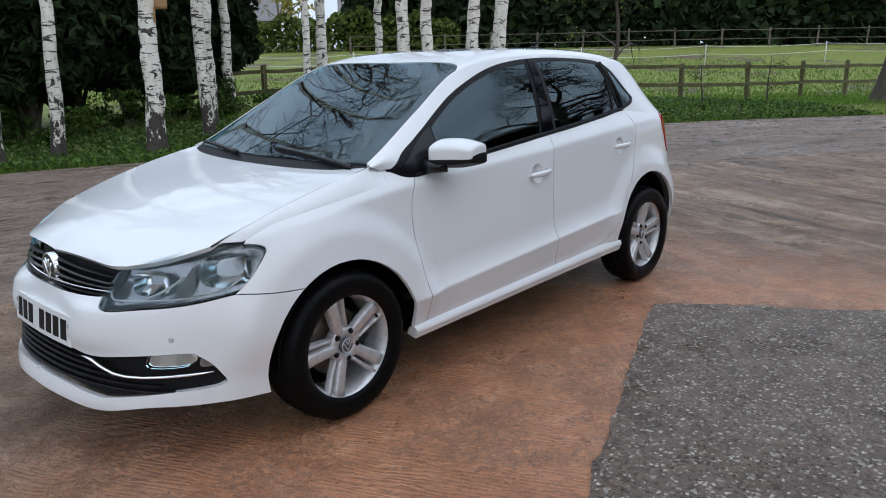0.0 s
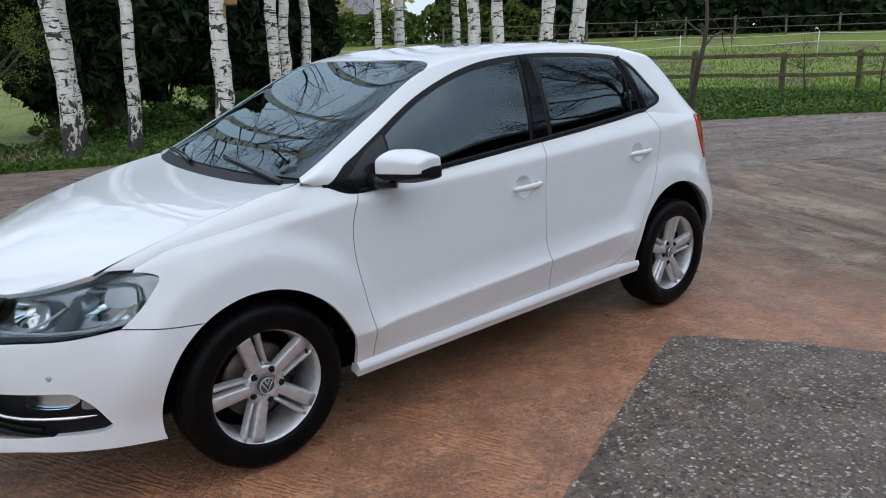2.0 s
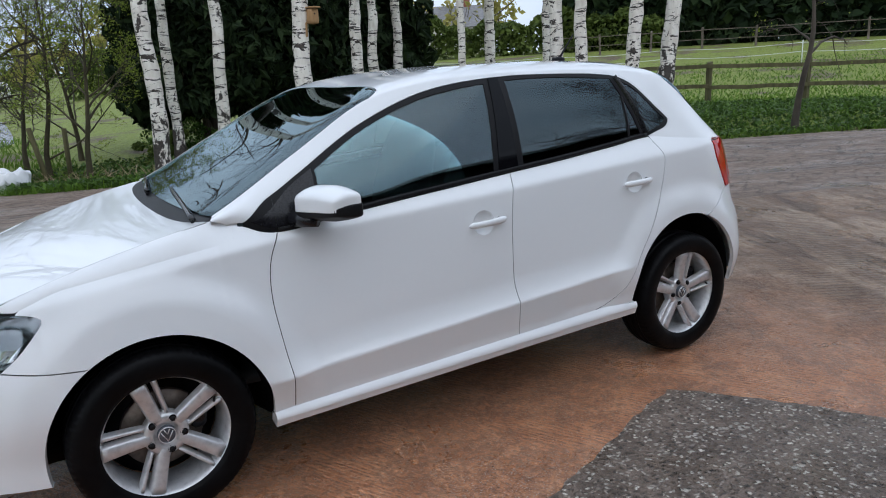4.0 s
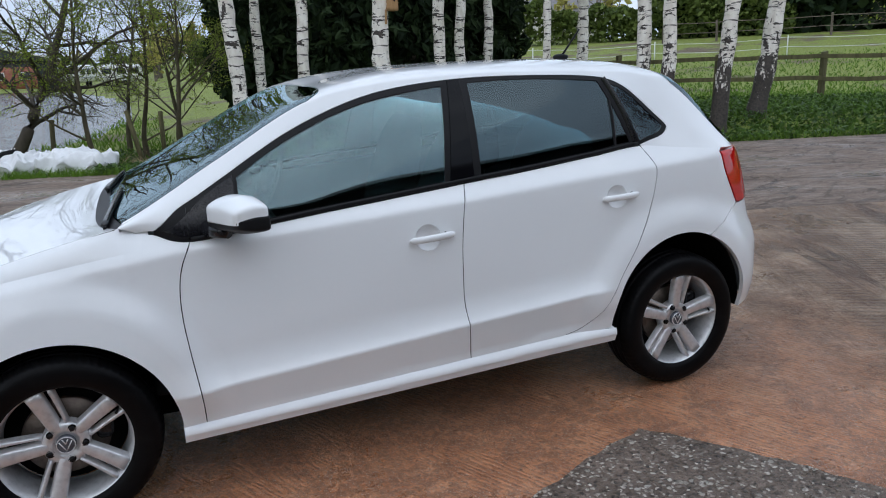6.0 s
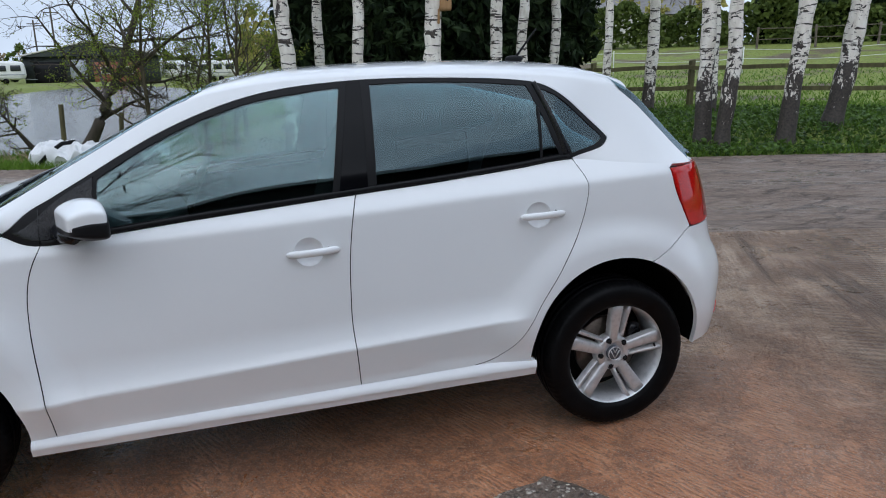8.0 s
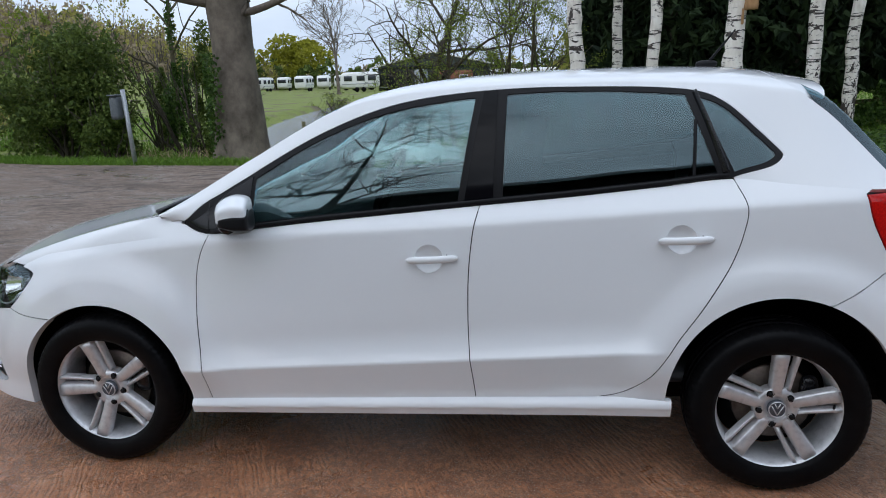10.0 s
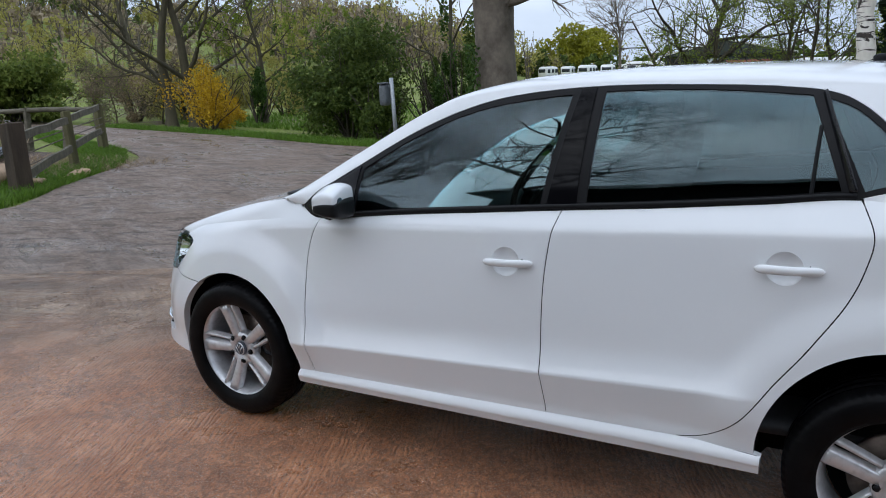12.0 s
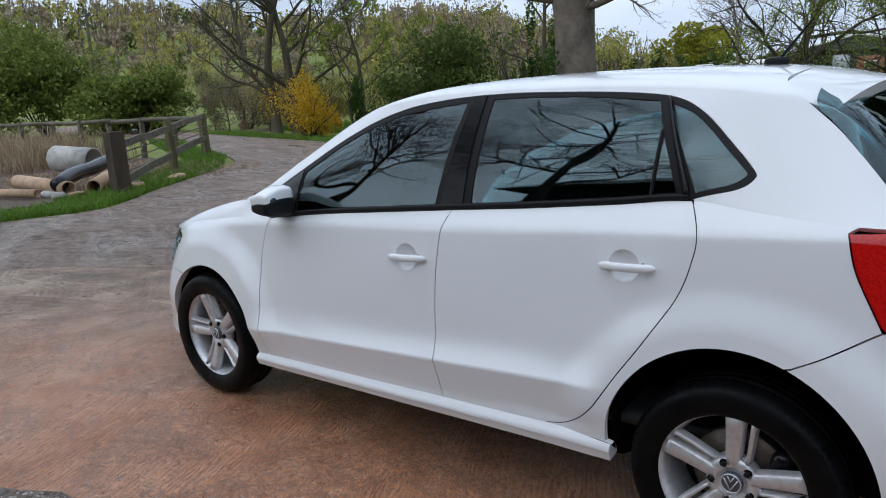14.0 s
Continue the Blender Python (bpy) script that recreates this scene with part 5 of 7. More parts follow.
def wheel(x, s, turn):
    """A wheel at x; s is -1 on the near side, 1 on the far side."""
    w = new("wheel")
    w.parent = car
    w.matrix_basis = pose(x, s * HUB_Y, HUB_Z, 0, 0, 0 if s < 0 else 180)
    shift = lambda v: [(a, b - .012, c) for a, b, c in v]
    v, f = tyre_mesh()
    tyre = fixed_mesh("tyre", shift(v), f)
    piece("tyre", tyre, rubber, w, "worn black road tyre, wet")
    rim = piece("rim", rim_mesh(turn), alloy, w, "silver five-spoke alloy rim")
    v, f = lathe([(.0, .014), (.026, .014), (.0305, .018), (.031, .034)], 40)
    cap = piece("centre_cap", fixed_mesh("centre_cap", v, f), cap_grey, rim)
    marks = []
    for pts in (((-.019, .013), (.0, -.020), (.019, .013)), ((-.009, .021), (.0, .004), (.009, .021))):
        line = [(a, .0125, b) for a, b in pts]
        for p, q in zip(line, line[1:]):
            marks.append(sweep([p, q], .004, .004, 5))
    marks.append(lathe([(.0255, .0145), (.0265, .0115), (.0285, .0115), (.0295, .0150)], 40))
    piece("cap_mark", merged("cap_mark", marks), alloy, rim)
    for k in range(5):
        a = radians(turn + 72 * k + 36 - 8)
        c, d = .056 * math.cos(a), .056 * math.sin(a)
        v, f = lathe([(.0, .016), (.0085, .016), (.0095, .019), (.0095, .040)], 6)
        piece("wheel_bolt", fixed_mesh("wheel_bolt", [(p + c, q, r + d) for p, q, r in v], f), black_trim, w)
        # flat black disc for the shade in the bolt's well; no hole is cut
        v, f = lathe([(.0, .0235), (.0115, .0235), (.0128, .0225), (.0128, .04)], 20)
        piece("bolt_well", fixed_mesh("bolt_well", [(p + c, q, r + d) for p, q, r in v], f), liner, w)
    v, f = lathe([(.05, .085), (.132, .085), (.135, .090), (.135, .105), (.05, .105)], 48)
    disc = piece("brake_disc", fixed_mesh("brake_disc", v, f), disc_metal, w)
    cal = rounded_box(.115, .085, .035, .06, .05, .13, 4, 3)
    piece("brake_caliper", cal, black_satin, disc)
    v, f = lathe([(.0, .155), (.19, .155), (.19, .16), (.0, .16)], 32)
    piece("wheel_back", fixed_mesh("wheel_back", v, f), black_trim, w)
    v, f = lathe([(.0045, .0), (.0045, .03)], 8)
    va = radians(turn - 90 + 8)
    piece("valve", sweep_mesh("valve", [(.186 * math.cos(va), .03, .186 * math.sin(va)), (.178 * math.cos(va), .012, .178 * math.sin(va))], .009, .009, 8), black_trim, rim)
    return w


for x, t in ((HUB_F, 108), (HUB_R, 86)):
    wheel(x, -1, t)
    wheel(x, 1, t)

# arch liners, underbody and inner walls
for hub, (cx, cz, r) in ((HUB_F, ARCH_F), (HUB_R, ARCH_R)):
    R = r + .010
    path = arc(cx, cz, R, -6, 186, 28)
    vs = [(x, y, z) for x, z in path for y in (-.742, -.45)]
    n = len(path)
    fs = [(2 * i, 2 * i + 1, 2 * i + 3, 2 * i + 2) for i in range(n - 1)]
    k = len(vs)
    vs += [(cx, -.45, cz)]
    fs += [(2 * i + 1, k, 2 * i + 3) for i in range(n - 1)]
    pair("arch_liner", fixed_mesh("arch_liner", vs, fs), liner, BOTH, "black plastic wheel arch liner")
# underbody's main box hangs low to keep light off the ground beneath
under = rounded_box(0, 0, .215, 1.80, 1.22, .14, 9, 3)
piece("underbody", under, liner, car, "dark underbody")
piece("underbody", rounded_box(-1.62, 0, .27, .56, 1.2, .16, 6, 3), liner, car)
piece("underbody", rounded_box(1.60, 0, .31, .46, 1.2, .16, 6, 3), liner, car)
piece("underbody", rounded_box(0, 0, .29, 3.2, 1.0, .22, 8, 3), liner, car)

# ---- inside
cabin = piece("cabin_floor", rounded_box(.15, 0, .36, 2.6, 1.36, .06, 8, 3), trim_dark, car)
pair("door_card", panel_mesh("door_card", lambda c, z: flank(c, z) + np.array((0, .055, 0)), seg([(-.76, .33), (.70, .33)]) + seg([(.70, .33), (.76, .56), (.98, .80), (1.10, .86), (1.10, 1.03)]) + seg([(1.10, 1.03), (-.78, .885)]) + seg([(-.78, .885), (-.76, .33)]), step=.08, gap=0, depth=.02, solid=True), trim_dark, BOTH)
dash = piece("dashboard", rounded_box(-.66, 0, .83, .56, 1.36, .26, 3.2, 8, lambda q: (q.x, q.y, q.z - .12 * q.x * 0 - (.05 if q.x > 0.15 else 0))), trim_dark, car, "dark grey dashboard")
piece("instrument_hood", rounded_box(-.52, .36, .955, .22, .36, .09, 3, 6), trim_dark, dash)
v, f = lathe([(.178 + .014 * math.cos(a), .014 * math.sin(a)) for a in np.linspace(0, 2 * math.pi, 13)], 40, "x")
wheel_m = pose(-.33, .36, .93, 0, 24, 0)
ring = fixed_mesh("steering_wheel", [tuple(wheel_m @ Vector(p)) for p in v], f)
steer = piece("steering_wheel", ring, black_satin, car, "black steering wheel")
v = [tuple(wheel_m @ Vector(p)) for p in [(0, 0, 0)]]
hub_me = rounded_box(0, 0, 0, .05, .16, .13, 3, 4)
hub_me.transform(wheel_m)
piece("wheel_hub", hub_me, black_satin, steer)
for a in (0, 180, 270):
    p, q = wheel_m @ Vector((0, 0, 0)), wheel_m @ Vector((0, .178 * math.cos(radians(a)), .178 * math.sin(radians(a))))
    piece("wheel_spoke", sweep_mesh("wheel_spoke", [tuple(p), tuple(q)], .03, .04, 8), black_satin, steer)


def seat(x, y, parent):
    s = piece("front_seat", rounded_box(x, y, .56, .50, .50, .18, 3.5, 7, lambda q: (q.x, q.y, q.z + .05 * -q.x + .03 * (abs(q.y) > .18))), fabric, parent, "dark grey fabric front seat")
    lean = lambda q: (q.x + .30 * (q.z + .3), q.y * (1 - .22 * max(q.z, 0) / .3), q.z)
    piece("backrest", rounded_box(x + .20, y, .90, .15, .50, .62, 3.2, 8, lean), fabric, s)
    piece("headrest", rounded_box(x + .40, y, 1.24, .09, .26, .17, 3, 6, lambda q: (q.x + .2 * q.z, q.y * (1 - .3 * max(q.z, 0) / .09), q.z)), fabric, s)
    for d in (-.06, .06):
        piece("headrest_post", sweep_mesh("headrest_post", [(x + .37, y + d, 1.10), (x + .395, y + d, 1.22)], .012, .012, 6), chrome, s)


seat(.02, -.36, car)
seat(.02, .36, car)
bench = piece("rear_bench", rounded_box(.80, 0, .60, .48, 1.24, .18, 4, 7), fabric, car, "dark grey fabric rear bench")
piece("backrest", rounded_box(1.09, 0, .88, .13, 1.24, .56, 4, 7, lambda q: (q.x + .32 * (q.z + .28), q.y, q.z)), fabric, bench)
for y in (-.40, 0, .40):
    piece("headrest", rounded_box(1.24, y, 1.17, .08, .24, .14, 3, 5), fabric, bench)
piece("parcel_shelf", rounded_box(1.42, 0, 1.0, .42, 1.15, .025, 6, 3), trim_dark, car)
mirror_in = piece("rear_view_mirror", rounded_box(-.24, .02, 1.275, .03, .23, .07, 3.4, 5), black_satin, car, "black rear-view mirror")
piece("mirror_stem", sweep_mesh("mirror_stem", [(-.25, .02, 1.29), (-.29, .02, 1.328)], .02, .02, 8), black_satin, mirror_in)
piece("headlining", panel_mesh("headlining", dome, box_2d(-.20, 1.0, 1.24, 2.0), step=.06, whole=True, out=(0, 0, -1), gap=0, depth=.002, lift=.025, scale=(1, FS)), lining, car, "pale grey headlining")
# ---------------------------------------------------------------- how trees, leaves and timber are made
@functools.cache
def tube_faces(n, sides):
    i, j = np.meshgrid(np.arange(n - 1), np.arange(sides), indexing="ij")
    k = (j + 1) % sides
    return np.stack([i * sides + j, i * sides + k, (i + 1) * sides + k, (i + 1) * sides + j], -1).reshape(-1, 4)


class Geo:
    """Gathers tubes and leaves into one mesh."""

    def __init__(self):
        self.v, self.f, self.n = [], [], 0

    def tube(self, line, radii, sides=5):
        line, radii = np.asarray(line, float), np.asarray(radii, float)
        t = np.gradient(line, axis=0)
        t /= np.linalg.norm(t, axis=1)[:, None] + 1e-9
        ref = np.where(np.abs(t[:, 2:3]) > .9, np.array([[1.0, 0, 0]]), np.array([[0, 0, 1.0]]))
        a = np.stack([t[:, 1] * ref[:, 2] - t[:, 2] * ref[:, 1], t[:, 2] * ref[:, 0] - t[:, 0] * ref[:, 2], t[:, 0] * ref[:, 1] - t[:, 1] * ref[:, 0]], -1)
        a /= np.linalg.norm(a, axis=1)[:, None] + 1e-9
        b = np.stack([t[:, 1] * a[:, 2] - t[:, 2] * a[:, 1], t[:, 2] * a[:, 0] - t[:, 0] * a[:, 2], t[:, 0] * a[:, 1] - t[:, 1] * a[:, 0]], -1)
        ang = np.arange(sides) * 2 * math.pi / sides
        ring = a[:, None] * np.cos(ang)[None, :, None] + b[:, None] * np.sin(ang)[None, :, None]
        self.v.append((line[:, None] + ring * radii[:, None, None]).reshape(-1, 3))
        self.f.append(tube_faces(len(line), sides) + self.n)
        self.n += len(line) * sides

    def leaves(self, at, size, rng, aspect=.55, hang=0.0, flat=0.0):
        """Small four-cornered leaves, one to each place."""
        n = len(at)
        u = rng.normal(size=(n, 3))
        u[:, 2] -= hang
        u /= np.linalg.norm(u, axis=1)[:, None] + 1e-9
        w = rng.normal(size=(n, 3))
        w[:, 2] += flat
        if flat:
            u = np.cross(u, w)
            u /= np.linalg.norm(u, axis=1)[:, None] + 1e-9
        s = np.cross(u, w)
        s /= np.linalg.norm(s, axis=1)[:, None] + 1e-9
        size = (np.asarray(size) * rng.uniform(.65, 1.3, n))[:, None]
        fold = np.cross(u, s) * size * .12
        q = np.stack([at - u * size * .5, at + s * size * aspect * .5 + fold, at + u * size * .5, at - s * size * aspect * .5 + fold], 1)
        self.v.append(q.reshape(-1, 3))
        self.f.append(np.arange(4 * n).reshape(-1, 4) + self.n)
        self.n += 4 * n

    def blades(self, at, height, rng, width=.012, lean=.35):
        """Grass blades: narrow, pointed, bent."""
        n = len(at)
        h = (np.asarray(height) * rng.uniform(.5, 1.3, n))[:, None]
        d = rng.normal(size=(n, 3)) * lean
        d[:, 2] = 1
        a = rng.uniform(0, 2 * math.pi, n)
        s = np.stack([np.cos(a), np.sin(a), 0 * a], -1) * width / 2
        mid, tip = at + d * h * .55, at + d * h * .8 + np.stack([d[:, 0], d[:, 1], .2 + 0 * d[:, 0]], -1) * h * .45
        self.v.append(np.stack([at - s, at + s, mid + s * .8, tip, mid - s * .8], 1).reshape(-1, 3))
        k = np.arange(n) * 5 + self.n
        self.f.append(np.stack([k, k + 1, k + 2, k + 4], -1))
        self.f.append(np.stack([k + 4, k + 2, k + 3, k + 3], -1))
        self.n += 5 * n

    def mesh(self, name, smooth=True):
        v, f = np.concatenate(self.v), np.concatenate(self.f)
        me = bpy.data.meshes.new(name)
        tri = f[:, 2] == f[:, 3]
        q, t = f[~tri], f[tri][:, :3]
        loops = np.concatenate([q.ravel(), t.ravel()]).astype(np.int32)
        starts = np.concatenate([np.arange(len(q)) * 4, len(q) * 4 + np.arange(len(t)) * 3]).astype(np.int32)
        me.vertices.add(len(v))
        me.vertices.foreach_set("co", v.astype(np.float32).ravel())
        me.loops.add(len(loops))
        me.loops.foreach_set("vertex_index", loops)
        me.polygons.add(len(starts))
        me.polygons.foreach_set("loop_start", starts)
        me.update(calc_edges=True)
        me.polygons.foreach_set("use_smooth", np.full(len(starts), smooth))
        return me


def part(name, geo, material, parent=None, label="", smooth=True):
    me = geo.mesh(name, smooth) if isinstance(geo, Geo) else geo
    ob = new(name, me)
    if not me.materials:
        me.materials.append(material)
    ob.parent = parent
    if label:
        ob["label"] = label
    return ob


def wander(rng, start, way, length, n, bend=.12, lift=0.0):
    """A crooked line."""
    d = np.array(way, float)
    d = d / (math.sqrt(d @ d) + 1e-9) + np.cumsum(rng.normal(size=(n, 3)) * bend + np.array((0, 0, lift)), axis=0)
    d /= np.sqrt((d * d).sum(1))[:, None] + 1e-9
    out = np.empty((n + 1, 3))
    out[0] = start
    out[1:] = out[0] + np.cumsum(d * (length / n), axis=0)
    return out


def sprout(geo, rng, line, radii, count, length, thin, levels, spread=.9, lift=.0, start=.25, bend=.16, ends=None, sides=4, least=.003):
    """Branches out of a line, and twigs out of those."""
    n = len(line) - 1
    for _ in range(count):
        t = start + (1 - start) * rng.random() ** .85
        i = min(int(t * n), n - 1)
        p = line[i] + (line[i + 1] - line[i]) * (t * n - i)
        along = line[i + 1] - line[i]
        along /= np.linalg.norm(along) + 1e-9
        out = rng.normal(size=3)
        out -= along * (out @ along)
        out /= np.linalg.norm(out) + 1e-9
        way = along * (1 - spread * .55) + out * spread
        k = length * rng.uniform(.55, 1.15) * (1.15 - .6 * t)
        r = max(least, min(radii[i] * .62, thin))
        child = wander(rng, p, way, k, 7 if levels > 1 else 4, bend, lift)
        rr = np.linspace(r, max(r * .25, least * .7), len(child))
        geo.tube(child, rr, sides if levels > 1 else 3)
        if ends is not None and levels <= 1:
            ends.append(child[1:])
        if levels > 1:
            sprout(geo, rng, child, rr, max(3, int(count * .55)), length * .45, thin * .42, levels - 1, spread, lift, .2, bend * 1.15, ends, 3, least)


def crown_points(rng, centre, radii, count, lumps=14, hollow=.55):
    """Places for leaves in a lumpy, uneven crown."""
    c = rng.normal(size=(lumps, 3))
    c /= np.linalg.norm(c, axis=1)[:, None]
    c *= rng.uniform(.25, .92, lumps)[:, None]
    size = rng.uniform(.16, .48, lumps)
    pick = rng.integers(0, lumps, count)
    d = rng.normal(size=(count, 3))
    d /= np.linalg.norm(d, axis=1)[:, None]
    r = size[pick] * (hollow + (1 - hollow) * rng.random(count) ** .6) * rng.uniform(.9, 1.15, count)
    return np.array(centre) + (c[pick] + d * r[:, None]) * np.array(radii)


def leaf_mat(name, dark, mid, light, rough=.55, see=.25):
    """Leaves that differ one by one."""
    m = Mat(name, rough)
    m.color(m.ramp(m.random(True), (.1, dark), (.5, mid), (.92, light)))
    m.set(Specular_IOR_Level=.12)
    if see:
        thin = m.n.new("ShaderNodeBsdfTranslucent")
        thin.inputs[0].default_value = (*light, 1)
        mx = m.n.new("ShaderNodeMixShader")
        mx.inputs[0].default_value = see
        m.l.new(m.b.outputs[0], mx.inputs[1])
        m.l.new(thin.outputs[0], mx.inputs[2])
        m.l.new(mx.outputs[0], m.n["Material Output"].inputs[0])
    return m.m


def bark_mat(name, dark, light, scale=6, stretch=(1, 1, .25), bump=.8):
    m = Mat(name, .9)
    n = m.noise(scale, 6, .65, stretch)
    m.color(m.mix(.35, m.ramp(n, (.32, dark), (.68, light)), m.ramp(m.noise(1.3, 4), (.35, dark), (.7, light))))
    m.bump(n, bump, .03).bump(m.noise(scale * 7, 4), .3, .006)
    return m.m


def birch_bark(name, old):
    """White bark with black scars; old: how far the rough dark foot climbs."""
    m = Mat(name, .7)
    z = m.n.new("ShaderNodeSeparateXYZ")
    m.l.new(m.c.outputs["Object"], z.inputs[0])
    white = m.ramp(m.noise(9, 5, .6, (1, 1, .5)), (.3, (.58, .53, .46)), (.55, (.76, .72, .65)), (.8, (.84, .82, .77)))
    bands = m.noise(7, 5, .7, (.55, .55, 2.4), (0, 0, 0), .8)
    scar = m.noise(2.2, 5, .62, (.9, .9, 1.3), (0, 0, 0), 1.2)
    dark = m.ramp(m.noise(30, 5), (.3, (.018, .015, .013)), (.7, (.075, .060, .050)))
    marks = m.math("GREATER_THAN", bands, .57)
    scars = m.math("GREATER_THAN", scar, .585)
    # old rough bark towards the root
    foot = m.math("ADD", m.math("MULTIPLY", z.outputs[2], -.42), m.math("MULTIPLY", m.noise(7, 6, .7, (1, 1, .45)), 2.1))
    rough = m.math("GREATER_THAN", foot, .74 - old)
    m.color(m.mix(m.math("MAXIMUM", m.math("MAXIMUM", marks, scars), rough), white, dark))
    m.bump(m.math("MAXIMUM", scars, rough), .9, -.02).bump(bands, .3, .01)
    return m.m


birch_skin, birch_skin_old = birch_bark("birch_bark", 0.0), birch_bark("old_birch_bark", .16)
grey_bark = bark_mat("grey_bark", (.050, .040, .030), (.215, .178, .140), 3.4, (1, 1, .8), .9)
brown_bark = bark_mat("brown_bark", (.030, .024, .018), (.10, .082, .062))
twig_mat = bark_mat("twigs", (.028, .022, .018), (.085, .066, .052), 12, (1, 1, 1), .2)
mossy_bark = bark_mat("mossy_bark", (.034, .029, .016), (.105, .088, .050), 4)
scrub_bark = bark_mat("scrub_bark", (.085, .064, .040), (.22, .17, .11), 12, (1, 1, 1), .2)
timber = bark_mat("weathered_timber", (.048, .043, .018), (.150, .135, .062), 10, (1, 1, .12), .5)
rail_wood = bark_mat("rail_wood", (.055, .047, .030), (.165, .145, .105), 9, (.25, 1, 1), .5)
old_post = bark_mat("old_post", (.022, .015, .009), (.080, .056, .036), 8, (1, 1, .15), .9)
conifer_leaf = leaf_mat("conifer_sprays", (.007, .014, .006), (.016, .030, .012), (.032, .052, .020), .7, .08)
ivy_leaf = leaf_mat("ivy_leaves", (.018, .038, .008), (.042, .085, .016), (.090, .155, .034), .4)
holly_leaf = leaf_mat("holly_leaves", (.030, .052, .012), (.074, .112, .024), (.150, .195, .048), .5, .25)
fresh_leaf = leaf_mat("spring_leaves", (.10, .14, .018), (.17, .23, .030), (.26, .32, .055), .5, .35)
hedge_leaf = leaf_mat("hedge_leaves", (.036, .056, .013), (.074, .108, .024), (.130, .170, .042), .55, .22)
laurel_leaf = leaf_mat("laurel_leaves", (.055, .085, .016), (.120, .165, .030), (.215, .255, .060), .5, .3)
yellow_leaf = leaf_mat("forsythia", (.20, .11, .010), (.42, .25, .014), (.60, .40, .028), .5, .3)
willow_leaf = leaf_mat("willow_leaves", (.15, .155, .014), (.235, .235, .022), (.33, .32, .035), .5, .3)
dry_leaf = leaf_mat("dry_stems", (.16, .11, .065), (.29, .215, .135), (.42, .33, .22), .8, .2)
grass_blade = leaf_mat("grass_blades", (.045, .095, .010), (.085, .165, .018), (.15, .25, .035), .5, .3)
# ---------------------------------------------------------------- birches, conifers and the other trees
def birch(x, y, diameter, lean=(0, 0), height=13, seed=0, label="slender white birch with black-scarred bark"):
    rng = np.random.default_rng(seed)
    z0 = land(x, y) - .05
    root = tagged(new("birch_tree"), label, "tree", "row of birches")
    root.location = (x, y, z0)
    n = 70
    zs = np.linspace(0, height, n) ** 1.0
    r = diameter / 2 * (1 - .80 * zs / height) * (1 + .28 * np.exp(-zs / .18))
    wob = np.cumsum(rng.normal(size=(n, 2)) * .012, axis=0)
    line = np.stack([lean[0] * zs + wob[:, 0] * np.minimum(1, zs), lean[1] * zs + wob[:, 1] * np.minimum(1, zs), zs], -1)
    g = Geo()
    g.tube(line, r * (1 + .05 * rng.normal(size=n)), 14)
    part("trunk", g, birch_skin_old if x > 7 and y < 8 else birch_skin, root)
    b = Geo()
    sprout(b, rng, line[16:], r[16:], 24, 2.2, .028, 2, .85, -.05, .05, .14)
    sprout(b, rng, line[36:], r[36:], 16, 2.0, .02, 3, .8, -.16, .0, .13)
    part("branchwork", b, twig_mat, root, "thin drooping bare branches")
    return root


# x, y, trunk, lean
for k, (x, y, d, lx, ly) in enumerate([
        (.87, 10.05, .29, -.028, .01), (1.80, 13.11, .24, -.01, 0), (2.15, 10.96, .24, .0, 0), (3.27, 9.52, .34, .012, 0), (4.86, 10.43, .25, -.005, 0), (6.12, 12.41, .26, .02, 0),
        (7.72, 14.15, .27, .035, 0), (6.72, 9.60, .17, .0, .01), (9.38, 12.49, .29, .03, 0), (10.01, 10.92, .22, .01, 0), (7.32, 7.35, .27, .03, .01), (8.45, 6.75, .27, .06, .01), (9.75, 7.2, .33, .17, .02), (7.42, 6.98, .25, .055, .0)]):
    birch(x, y, d, (lx, ly), 12 + (k * 7 % 5), 11 + k)

# nest box on a birch
nest = tagged(new("nest_box"), "small pale wooden bird box fixed to a birch", "nest box")
nest.matrix_basis = pose(3.50, 9.33, 2.28, 0, 0, 12)
wood_pale = bark_mat("pale_wood", (.30, .17, .075), (.48, .29, .14), 14, (1, 1, .2), .2)
part("box", rounded_box(0, 0, .13, .17, .15, .26, 14, 3), wood_pale, nest)
part("lid", rounded_box(0, -.02, .275, .21, .21, .025, 14, 3), wood_pale, nest)
# black disc on the front as the dark of the entry hole
v, f = lathe([(.0, -.079), (.016, -.079), (.016, -.070)], 18)
part("entrance", fixed_mesh("entrance", [(a, b, c + .17) for a, b, c in v], f), black_trim, nest)
part("back_board", rounded_box(-.10, .07, .10, .04, .03, .62, 14, 3), wood_pale, nest)


